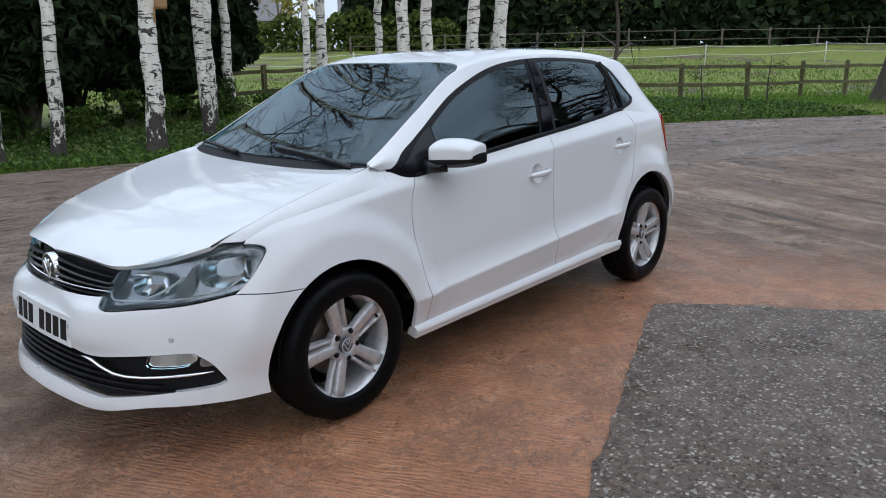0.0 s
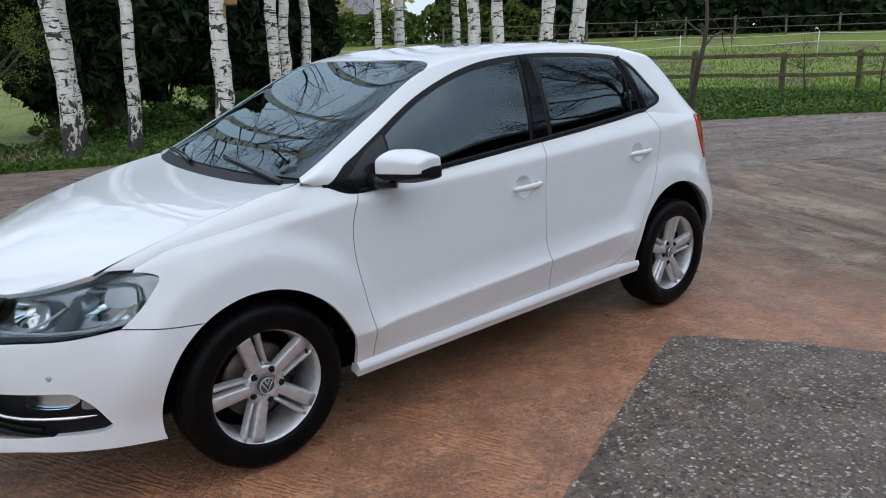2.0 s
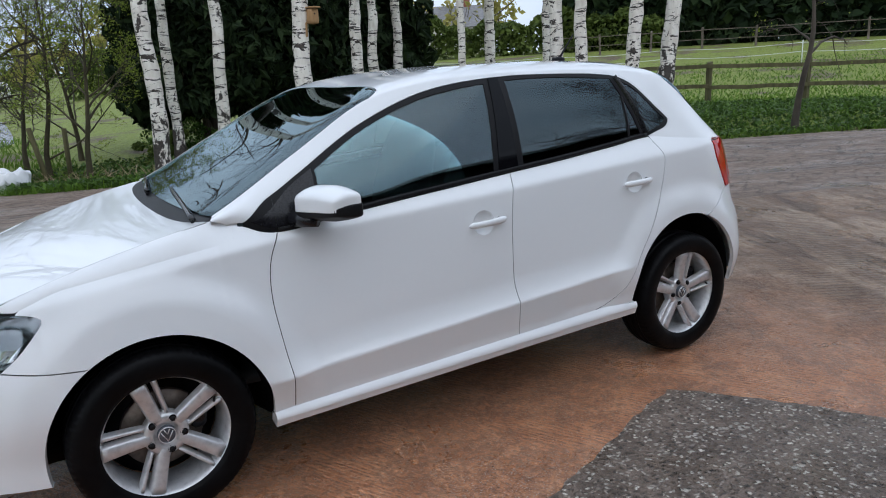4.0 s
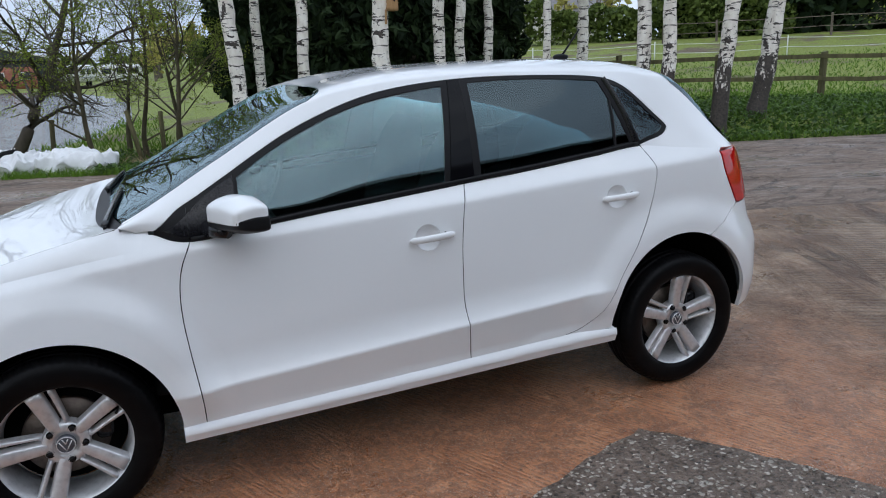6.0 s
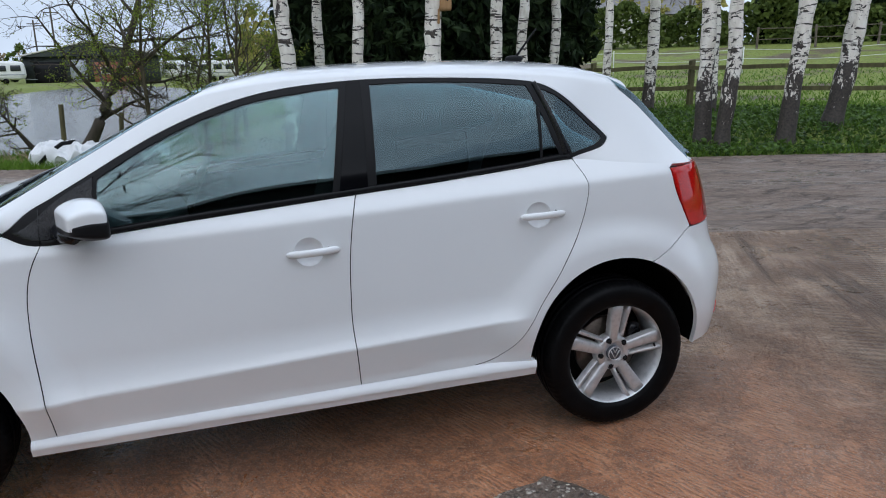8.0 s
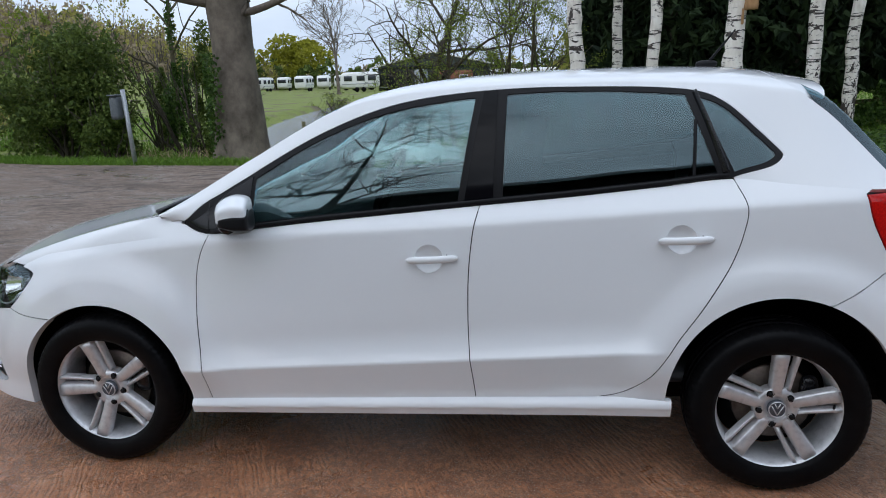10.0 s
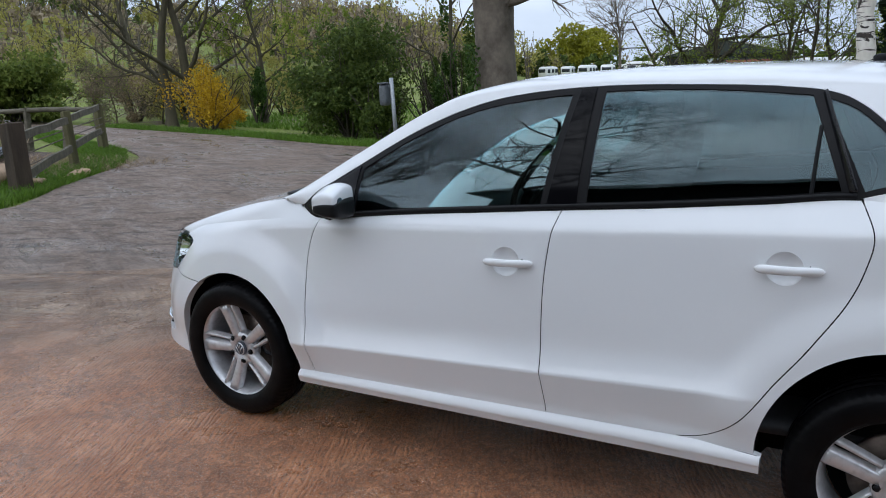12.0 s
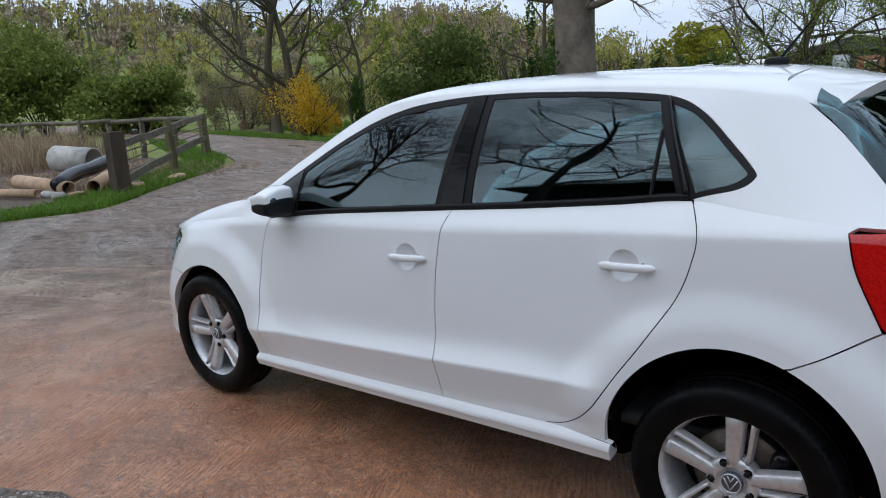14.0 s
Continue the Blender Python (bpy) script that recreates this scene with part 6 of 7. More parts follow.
def conifer(x, y, height, radius, seed, low=.9):
    rng = np.random.default_rng(seed)
    root = tagged(new("conifer_tree"), "tall dark evergreen conifer in a dense screen", "tree", "conifer screen")
    root.location = (x, y, land(x, y) - .05)
    g = Geo()
    g.tube(wander(rng, (0, 0, 0), (rng.normal() * .03, rng.normal() * .03, 1), height, 16, .02), np.linspace(.17, .02, 17), 9)
    for _ in range(5):
        a = rng.uniform(0, 6.28)
        g.tube(wander(rng, (.1 * math.cos(a), .1 * math.sin(a), .1), (.25 * math.cos(a), .25 * math.sin(a), 1), rng.uniform(1.5, 3), 6, .07), np.linspace(.07, .02, 7), 6)
    part("trunk", g, brown_bark, root)
    n = 6500
    zz = low + (height - low) * rng.random(n) ** 1.25
    reach = radius * np.clip((zz - low + .35) / .9, .25, 1) * (1 - .75 * np.clip(zz / height, 0, 1) ** 2.2)
    a = rng.uniform(0, 2 * math.pi, n)
    lump = 1 + .22 * np.sin(a * 3 + zz * 2.1 + seed) + .18 * np.sin(zz * 5.3 + a * 5)
    rr = reach * lump * (.45 + .55 * rng.random(n) ** .5)
    g = Geo()
    g.leaves(np.stack([rr * np.cos(a), rr * np.sin(a), zz - .12 * rr], -1), .34, rng, .42, .9)
    part("foliage", g, conifer_leaf, root, "hanging dark green sprays", False)


for k, (x, y, r) in enumerate([(2.0, 15.6, .95), (3.0, 14.6, 1.35), (4.3, 15.4, 1.5), (5.9, 14.9, 1.4), (7.3, 16.0, 1.45), (8.2, 15.6, 1.15), (3.4, 17.0, 1.5), (6.6, 17.6, 1.5), (2.6, 17.4, 1.1)]):
    conifer(x, y, 6.4 + .55 * (k * 5 % 3), r, 200 + k, .75 + .18 * (k % 3))


def bare_tree(x, y, height, trunk, seed, label, fork=.35, spread=.85, count=15, levels=3, lean=(0, 0), bark=None, buds=0, leaf=None, lift=.02, name="bare_tree", leaf_size=.05, twig=1.0):
    """A tree without much leaf: a forked trunk, limbs, branches, twigs."""
    rng = np.random.default_rng(seed)
    root = tagged(new(name), label, "tree")
    root.location = (x, y, land(x, y) - .06)
    g = Geo()
    top = height * .82
    line = wander(rng, (0, 0, 0), (lean[0], lean[1], 1), top, 22, .05)
    zs = np.linspace(0, 1, 23)
    r = trunk / 2 * (1 - .82 * zs) * (1 + .5 * np.exp(-zs * top / .25))
    g.tube(line, r, 14)
    part("trunk", g, bark or brown_bark, root)
    b, ends = Geo(), []
    sprout(b, rng, line, r, count, height * .48, trunk * .22, levels, spread, lift, fork, .13, ends, 6, .0035 * twig)
    part("branchwork", b, twig_mat if bark is None else bark, root)
    if buds:
        pts = np.concatenate(ends)
        pts = pts[rng.integers(0, len(pts), buds)] + rng.normal(size=(buds, 3)) * .05
        g = Geo()
        g.leaves(pts, leaf_size, rng, .6)
        part("foliage", g, leaf or fresh_leaf, root, "", False)
    return root


# the great tree beside the pond
def great_tree(x, y):
    rng = np.random.default_rng(5)
    root = tagged(new("beech_tree"), "massive smooth grey-barked tree with spreading limbs", "tree")
    root.location = (x, y, land(x, y) - .05)
    n = 46
    zs = np.linspace(0, 9.5, n)
    r = .515 * (1 - .050 * zs) + .20 * np.exp(-zs / .30) + .03 * np.sin(zs * 2.1)
    line = np.stack([-.012 * zs + .03 * np.sin(zs), .02 * zs, zs], -1)
    g = Geo()
    g.tube(line, r, 26)
    for a in (20, 95, 160, 235, 310):
        c, s = math.cos(radians(a)), math.sin(radians(a))
        g.tube([(c * .72, s * .72, -.05), (c * .5, s * .5, .10), (c * .30, s * .30, .40), (c * .2, s * .2, .9)], [.10, .15, .16, .10], 10)
    part("trunk", g, grey_bark, root)
    b, ends = Geo(), []
    for z, way, length, rad in ((3.35, (-1, -.3, .22), 5.5, .16), (3.1, (1, -.15, .06), 3.6, .085), (2.9, (.75, -.3, .55), .9, .075), (4.6, (-.6, .7, .5), 6, .17), (5.2, (.8, .5, .5), 6, .17), (6.2, (-.9, -.5, .7), 5, .14), (7.0, (.3, -1, .6), 5, .14), (8.5, (.1, .2, 1), 5, .2)):
        p = wander(rng, (way[0] * .25, way[1] * .25, z), way, length, 12, .10, .015)
        rr = np.linspace(rad, rad * .22, 13)
        b.tube(p, rr, 9)
        if length > 1:
            sprout(b, rng, p, rr, 11, length * .42, rad * .34, 3, .8, -.03, .2, .17, ends, 5)
    part("limb_spread", b, grey_bark, root, "long crooked bare limbs")
    # ivy on the trunk's foot
    a = rng.uniform(2.0, 4.6, 900)
    zz = rng.random(900) ** .8 * 2.3
    g = Geo()
    rad = .55 + .10 * rng.random(900)
    g.leaves(np.stack([rad * np.cos(a), rad * np.sin(a), zz], -1), .09, rng, .8)
    part("ivy", g, ivy_leaf, root, "ivy climbing the trunk", False)


great_tree(-6.2, 11.85)

# trees whose branches show in the glass, behind the camera's way
bare_tree(-8.6, -6.9, 12.0, .38, 31, "large bare tree with a dense net of twigs", .34, .95, 20, 4, (.30, .02), None, 0, None, -.01, twig=1.3)
bare_tree(9.6, -6.2, 10.5, .45, 32, "large bare tree with a dense net of twigs", .18, .95, 20, 4, (-.06, .04), None, 0, None, -.01, twig=1.3)
bare_tree(-2.6, -7.4, 10.5, .30, 133, "large bare tree with drooping twigs beside a barn", .40, .95, 19, 4, (.02, .12), None, 0, None, -.02, twig=1.3)
# the lane side
bare_tree(11.3, 5.25, 4.6, .13, 41, "young tree with budding twigs beside a fence", .30, .9, 12, 3, (.02, 0), brown_bark, 420, fresh_leaf, -.03)
bare_tree(20.6, 1.9, 9.0, .55, 42, "thick-trunked bare tree by the lane", .3, .9, 13, 3)
bare_tree(-20.9, 15.3, 9.0, .40, 143, "bare mossy many-stemmed tree", .16, .8, 16, 4, (.0, .0), mossy_bark)
bare_tree(-20.3, 15.9, 8.5, .42, 144, "bare mossy many-stemmed tree", .14, .8, 16, 4, (-.06, -.07), mossy_bark)
bare_tree(-18.3, 17.4, 7.0, .20, 45, "young tree in first spring leaf", .2, .8, 14, 3, (.02, 0), mossy_bark, 9000, fresh_leaf, .03, "young_tree", .09)
bare_tree(-12.5, 21.0, 9.5, .22, 46, "slim tree in first spring leaf", .2, .8, 13, 3, (.0, 0), mossy_bark, 3000, fresh_leaf, .03, "young_tree", .08)
bare_tree(-31, 22, 10, .40, 47, "bare tree above a hedge", .2, .8, 13, 3, (.03, 0), mossy_bark)
# the crooked tree leaning over the water, and shrubs in bud
bare_tree(-3.3, 14.2, 6.0, .26, 51, "crooked leaning tree over the water", .15, .95, 15, 4, (.55, -.15), brown_bark, 900, fresh_leaf, .0, "leaning_tree", .04)
bare_tree(-4.2, 14.6, 2.0, .12, 52, "crooked leaning tree over the water", .15, .95, 14, 3, (-.75, -.1), brown_bark, 500, fresh_leaf, .0, "leaning_tree", .05)
for k, (x, y, h, nb) in enumerate([(-1.6, 12.6, 4.6, 4200), (-.7, 13.4, 5.2, 4600), (-.1, 12.2, 4.2, 3200), (-1.0, 15.6, 5.0, 3600), (.2, 16.5, 5.5, 3000)]):
    bare_tree(x, y, h, .11, 60 + k, "bushy shrub in fresh green bud", .06, .8, 13, 3, ((-.12, .05, .1, -.05, .0)[k], 0), mossy_bark, int(nb * 1.6), fresh_leaf, .04, "budding_shrub", .04)
for k, (x, y) in enumerate([(16.0, 5.1), (18.2, 4.2)]):
    bare_tree(x, y, 1.6, .05, 70 + k, "low twiggy shrub against a fence", .02, .9, 12, 2, (0, 0), brown_bark, 60, fresh_leaf, .0, "twiggy_shrub", .05)


def bush(x, y, radii, count, size, leaf, seed, name, label, lumps=18, stems=True, lift=.0, hollow=.5):
    rng = np.random.default_rng(seed)
    root = tagged(new(name), label, "bush")
    root.location = (x, y, land(x, y) - .04)
    pts = crown_points(rng, (0, 0, radii[2] * .86 + lift), radii, count, lumps, hollow)
    pts = pts[pts[:, 2] > .02]
    g = Geo()
    g.leaves(pts, size, rng, .6)
    part("foliage", g, leaf, root, "", False)
    if stems:
        g = Geo()
        for _ in range(14):
            a, k = rng.uniform(0, 6.28), rng.uniform(.2, .8)
            g.tube(wander(rng, (.12 * math.cos(a), .12 * math.sin(a), 0), (k * math.cos(a), k * math.sin(a), 1.4), radii[2] * 1.5, 8, .12), np.linspace(.03, .006, 9), 5)
        tagged(part("framework", g, brown_bark, root), kind="stuff")
    return root


bush(-11.4, 13.4, (1.75, 1.5, 1.75), 15000, .12, holly_leaf, 81, "evergreen_bush", "broad dark glossy evergreen bush", 44, hollow=.35)
bush(-9.9, 12.9, (1.0, .9, 1.05), 5200, .10, holly_leaf, 82, "evergreen_bush", "low dark green bush with lighter shoots", 16)
bush(-17.0, 13.5, (1.55, 1.2, 1.25), 4200, .085, yellow_leaf, 83, "forsythia_bush", "golden yellow flowering forsythia bush", 20, hollow=.2)
bush(-17.9, 14.7, (1.0, .9, 1.35), 2200, .08, yellow_leaf, 84, "forsythia_bush", "golden yellow flowering forsythia bush", 12, hollow=.2)
for k, (x, y, r, h) in enumerate([(-17.9, 16.7, .42, 1.3), (-8.0, 13.8, .55, 1.7), (-8.9, 14.6, .45, 1.9), (-10.3, 16.0, .5, 1.5)]):
    bush(x, y, (r, r, h), 2400, .10, holly_leaf if k % 2 else ivy_leaf, 90 + k, "ivy_stump", "dead stem wrapped in dark ivy", 12, True)
for k, (x, y, r, h) in enumerate([(-30.5, 15.2, 2.6, 1.55), (-35, 12.8, 3.3, 2.8), (-40, 9.0, 3.4, 2.5)]):
    bush(x, y, (r, r, h), 15000, .20, laurel_leaf, 100 + k, "laurel_bush", "large dark green laurel bush", 46, hollow=.3)
# brambles and bare scrub beyond the lane
for k, (x, y, h) in enumerate([(-23.5, 17.0, 2.6), (-25.5, 16.4, 3.0), (-21.8, 18.2, 2.8), (-24.6, 19.0, 3.4), (-28.0, 17.4, 3.0), (-14.0, 16.2, 2.0), (-12.9, 15.4, 1.8)]):
    bare_tree(x, y, h, .07, 120 + k, "tangled grey-brown bare scrub", .02, .95, 22, 3, (.1, 0), scrub_bark if k % 2 else mossy_bark, 700, fresh_leaf if k % 3 else dry_leaf, -.04, "scrub_bush", .07, 1.6)
bush(-55, 152, (9.5, 8, 6.2), 9000, .8, willow_leaf, 140, "willow_tree", "rounded yellow-green willow beyond the pond", 14)
bare_tree(-23.5, 78, 12, .4, 141, "distant slim bare pale tree", .3, .5, 16, 3, (0, 0), grey_bark, twig=5)

# dark undergrowth below the conifers
for k in range(11):
    bush(1.5 + .74 * k, 13.6 + .9 * math.sin(k * 2.3) + .10 * k, (.8, .6, .42 + .12 * math.sin(k * 1.7)), 900, .10, ivy_leaf if k % 3 else holly_leaf, 300 + k, "ivy_bush", "low dark ivy among tree trunks", 9, False)
# ---------------------------------------------------------------- fences
def bar(a, b, w, h, rng=None, n=6, twist=0.0):
    """A sawn rail from a to b."""
    line = np.linspace(a, b, n)
    if rng is not None:
        line[1:-1] += rng.normal(size=(n - 2, 3)) * .008
    g = Geo()
    g.tube(line, np.full(n, .5), 4)
    v = g.v[0].reshape(n, 4, 3)
    d = np.array(b, float) - np.array(a, float)
    side = np.cross(d, (0, 0, 1))
    side /= np.linalg.norm(side)
    up = np.cross(side, d / np.linalg.norm(d))
    corners = [(-1, -1), (1, -1), (1, 1), (-1, 1)]
    for j, (s, u) in enumerate(corners):
        v[:, j] = line + side * s * w / 2 + up * u * h / 2
    vs = [tuple(p) for p in v.reshape(-1, 3)]
    fs = [(i * 4 + j, i * 4 + (j + 1) % 4, (i + 1) * 4 + (j + 1) % 4, (i + 1) * 4 + j) for i in range(n - 1) for j in range(4)] + [(3, 2, 1, 0), tuple((n - 1) * 4 + j for j in range(4))]
    me = fixed_mesh("rail", vs, fs)
    me.polygons.foreach_set("use_smooth", [False] * len(me.polygons))
    return me


def post_mesh(x, y, z, w, h, rng, lean=.02):
    dx, dy = rng.normal() * lean * h, rng.normal() * lean * h
    vs = []
    for zz, k in ((-.15, 1.05), (h * .5, 1), (h - .015, 1), (h, .86)):
        t = max(zz, 0) / h
        for sx, sy in ((-1, -1), (1, -1), (1, 1), (-1, 1)):
            vs.append((x + dx * t + sx * w / 2 * k, y + dy * t + sy * w / 2 * k, z + zz + (.012 * sx if zz > h - .02 else 0)))
    fs = [(i * 4 + j, i * 4 + (j + 1) % 4, (i + 1) * 4 + (j + 1) % 4, (i + 1) * 4 + j) for i in range(3) for j in range(4)] + [(12, 13, 14, 15)]
    me = fixed_mesh("post", vs, fs)
    me.polygons.foreach_set("use_smooth", [False] * len(me.polygons))
    return me


def rail_fence(line, spacing, heights, post_h, post_w, mat, label, seed, rail=(.04, .10), rail_mat=None):
    rng = np.random.default_rng(seed)
    root = tagged(new("fence"), label, "fence")
    p = np.array(line, float)
    s = np.concatenate([[0], np.cumsum(np.hypot(*np.diff(p, axis=0).T))])
    n = max(1, round(s[-1] / spacing))
    at = np.stack([np.interp(np.linspace(0, s[-1], n + 1), s, p[:, k]) for k in (0, 1)], -1)
    for x, y in at:
        part("post", post_mesh(x, y, land(x, y), post_w, post_h * rng.uniform(.96, 1.05), rng), mat, root)
    for (x0, y0), (x1, y1) in zip(at, at[1:]):
        d = np.array((x1 - x0, y1 - y0)) / math.hypot(x1 - x0, y1 - y0)
        o = np.array((d[1], -d[0])) * (post_w / 2 + .015)
        for h in heights:
            e0, e1 = rng.normal() * .015, rng.normal() * .015
            part("rail", bar((x0 + o[0], y0 + o[1], land(x0, y0) + h + e0), (x1 + o[0], y1 + o[1], land(x1, y1) + h + e1), rail[0], rail[1], rng), rail_mat or mat, root)
    return root


rail_fence([(6.9, 15.6), (9.2, 13.9), (12.0, 11.7), (14.2, 10.0), (16.2, 8.3), (18.3, 6.2), (21, 4.9), (24.5, 3.8), (31, 1.0)], 2.35, (.48, .98), 1.12, .11, timber, "mossy post-and-rail fence along a paddock", 401)

# white rope fence in the paddock
rope_mat = plain("white_rope", (.62, .64, .62), .6)
rope = tagged(new("rope_fence"), "white rope fence on thin stakes across the paddock", "fence")
stakes = [(13, 33), (17.5, 29), (22, 25.5), (26.5, 22), (31, 18), (36, 13.5), (41, 9), (47, 3)]
for x, y in stakes:
    part("stake", sweep_mesh("stake", [(x, y, land(x, y) - .1), (x, y, land(x, y) + 1.15)], .05, .05, 6), rope_mat, rope)
for h in (.65, 1.05):
    pts = [(x, y, land(x, y) + h) for x, y in stakes]
    part("rope", sweep_mesh("rope", [tuple(np.array(a) + (np.array(b) - np.array(a)) * t - np.array((0, 0, .10 * math.sin(math.pi * t)))) for a, b in zip(pts, pts[1:]) for t in np.linspace(0, 1, 7)], .024, .024, 5), rope_mat, rope)
rail_fence([(31, 36), (38, 30), (46, 22), (54, 12), (60, 2)], 3.2, (.55, 1.15), 1.3, .10, grey_bark, "thin pale paddock rails below dark trees", 402, (.03, .045), grey_bark)

# the fence beside the lane, with a heavy gatepost
gate_rng = np.random.default_rng(410)
lane_fence = tagged(new("fence"), "broken old wooden rails on a heavy gatepost", "fence")
P1, P2, P3 = (-9.55, 3.10), (-11.5, 5.25), (-14.3, 7.85)
part("gatepost", post_mesh(*P1, -.03, .23, 1.0, gate_rng, .01), old_post, lane_fence, "thick dark square gatepost")
part("post", post_mesh(*P2, -.03, .12, 1.05, gate_rng, .05), timber, lane_fence)
part("post", post_mesh(*P3, -.03, .14, 1.05, gate_rng, .05), timber, lane_fence)
for a, b, za, zb, h in ((P1, P2, .74, .86, .12), (P1, P2, .16, .36, .13), (P2, P3, .88, .98, .12), (P2, P3, .38, .44, .13)):
    part("rail", bar((a[0] + .06, a[1] - .07, za), (b[0] + .06, b[1] - .07, zb), .05, h, gate_rng), rail_wood, lane_fence)
for z in (.30, .48, .62):
    part("wire_bar", sweep_mesh("wire_bar", [(P1[0] - .1, P1[1] + .1, z), (P3[0], P3[1] + .05, z + .12)], .022, .022, 6), grey_bark, lane_fence)
log_fence = tagged(new("fence"), "round log rail on short posts beside the lane", "fence")
line = [(-14.3, 7.85), (-17.2, 7.0), (-20.2, 6.0), (-23.5, 4.9), (-28, 3.4), (-34, 1.5)]
for a, b in zip(line, line[1:]):
    part("log_rail", sweep_mesh("log_rail", [(*(np.array(a) + (np.array(b) - np.array(a)) * t), .93 + .015 * math.sin(7 * t + a[0])) for t in np.linspace(0, 1, 7)], .12, .11, 10), rail_wood, log_fence)
    for t in (.02, .35, .68):
        x, y = np.array(a) + (np.array(b) - np.array(a)) * t
        part("post", post_mesh(x, y, land(x, y), .11, 1.03, gate_rng, .04), rail_wood, log_fence)

# ---------------------------------------------------------------- heap of pipes and rubble behind the rails
mud = Mat("brown_mud", .8)
mud.color(mud.ramp(mud.noise(5, 6, .65), (.3, (.040, .024, .016)), (.6, (.095, .058, .040)), (.8, (.16, .11, .08))))
mud.bump(mud.noise(9, 6), .9, .06)
sheet("mud_patch", seg([(-9.9, 2.6), (-10.4, 3.4), (-12.3, 5.2), (-15.2, 7.2), (-19, 6.2), (-24, 4.2), (-22, 0), (-13, -1), (-9.9, 1.2), (-9.9, 2.6)], .5), -.018, mud.m, .8, label="bare brown mud and straw", category="mud")


def pipe(name, a, b, r, wall, mat, label):
    a, b = Vector(a), Vector(b)
    q = (b - a).to_track_quat("Y", "Z").to_matrix()
    length = (b - a).length
    v, f = lathe([(r - wall, length * .5), (r - wall, 0), (r, 0), (r, length), (r - wall, length), (r - wall, length * .5)], 28)
    ob = new(name, fixed_mesh(name, [tuple(a + q @ Vector(p)) for p in v], f))
    ob.data.materials.append(mat)
    return tagged(ob, label, "pipe")


clay = plain("clay", (.40, .27, .17), .8, vary=.25, grain=8, bump=.3)
concrete_pale = plain("pale_concrete", (.36, .35, .32), .85, vary=.25, grain=7, bump=.3)
pipe("drain_pipe", (-13.35, 4.55, .26), (-14.25, 4.20, .33), .27, .03, concrete_pale, "large pale concrete pipe lying on mud")
pipe("clay_pipe", (-10.15, 2.55, .12), (-12.2, 2.6, .14), .12, .02, clay, "buff clay pipe lying on mud")
pipe("clay_pipe", (-9.95, 2.85, .11), (-11.4, 3.9, .13), .12, .02, clay, "buff clay pipe beside a gatepost")
pipe("clay_pipe", (-10.5, 2.2, .07), (-12.0, 1.7, .08), .07, .015, clay, "thin buff clay pipe on mud")
hose = tagged(new("black_duct", sweep_mesh("black_duct", [tuple(p) for p in wander(np.random.default_rng(3), (-10.3, 2.45, .18), (-.8, .9, .22), 2.3, 16, .03, -.012)], .24, .24, 14)), "black ribbed plastic duct over a heap", "duct")
hose.data.materials.append(black_satin)
rng = np.random.default_rng(420)
for k in range(9):
    x, y = rng.uniform(-11.6, -9.9), rng.uniform(2.2, 4.6)
    me = rounded_box(0, 0, 0, rng.uniform(.15, .45), rng.uniform(.12, .3), rng.uniform(.06, .14), 3.5, 3)
    for v in me.vertices:
        v.co += Vector(noise.noise_vector(v.co * 9 + Vector((k, 0, 0)))) * .02
    ob = new("rubble", me)
    me.materials.append(concrete_pale if k % 2 else clay)
    ob.matrix_basis = pose(x, y, .03, rng.uniform(-12, 12), rng.uniform(-12, 12), rng.uniform(0, 180))
    tagged(ob, "broken lump of concrete on the mud", "rubble", "heap of rubble")

# ---------------------------------------------------------------- post with a meter box
box_post = tagged(new("meter_post"), "grey box on a leaning steel post by the lane", "meter post")
zb = land(-7.62, 9.95)
steel = plain("galvanised", (.36, .38, .40), .5, .6, vary=.2)
grey_box = plain("grey_box", (.10, .115, .125), .5, vary=.2)
part("post", sweep_mesh("post", [(-7.58, 9.98, zb - .1), (-7.64, 9.95, zb + 1.46)], .085, .085, 12), steel, box_post)
part("box", rounded_box(-7.79, 9.92, zb + 1.12, .17, .2, .44, 8, 4), grey_box, box_post)
part("box_lid", rounded_box(-7.79, 9.90, zb + 1.355, .20, .24, .03, 8, 3), grey_box, box_post)

# ---------------------------------------------------------------- white bags on the bank
tarp = plain("white_tarp", (.66, .67, .68), .55, vary=.10, grain=6, bump=.3)


def bag(x, y, sx, sy, sz, turn, seed):
    """A slumped woven bag with folds."""
    me = rounded_box(0, 0, 0, sx, sy, sz, 2.6, 22)
    for v in me.vertices:
        q = v.co * 2.6 + Vector((seed, 0, 0))
        ridge = 1 - abs(noise.noise(q * 1.3))
        fine = 1 - abs(noise.noise(q * 3.1 + Vector((3, 1, seed))))
        v.co.z += (.26 * (ridge - .7) + .13 * (fine - .7)) * (1 if v.co.z > -.1 else .2)
        v.co.x += .07 * noise.noise(q * 2 + Vector((9, 0, 0)))
        v.co.y += .07 * noise.noise(q * 2 + Vector((0, 9, 0)))
        v.co.z = max(v.co.z, -sz * .45)
    ob = new("bulk_bag", me)
    me.materials.append(tarp)
    ob.matrix_basis = pose(x, y, land(x, y) + sz * .42, 0, 0, turn)
    return tagged(ob, "crumpled white woven bulk bag on the bank", "bag", "heap of white bags")


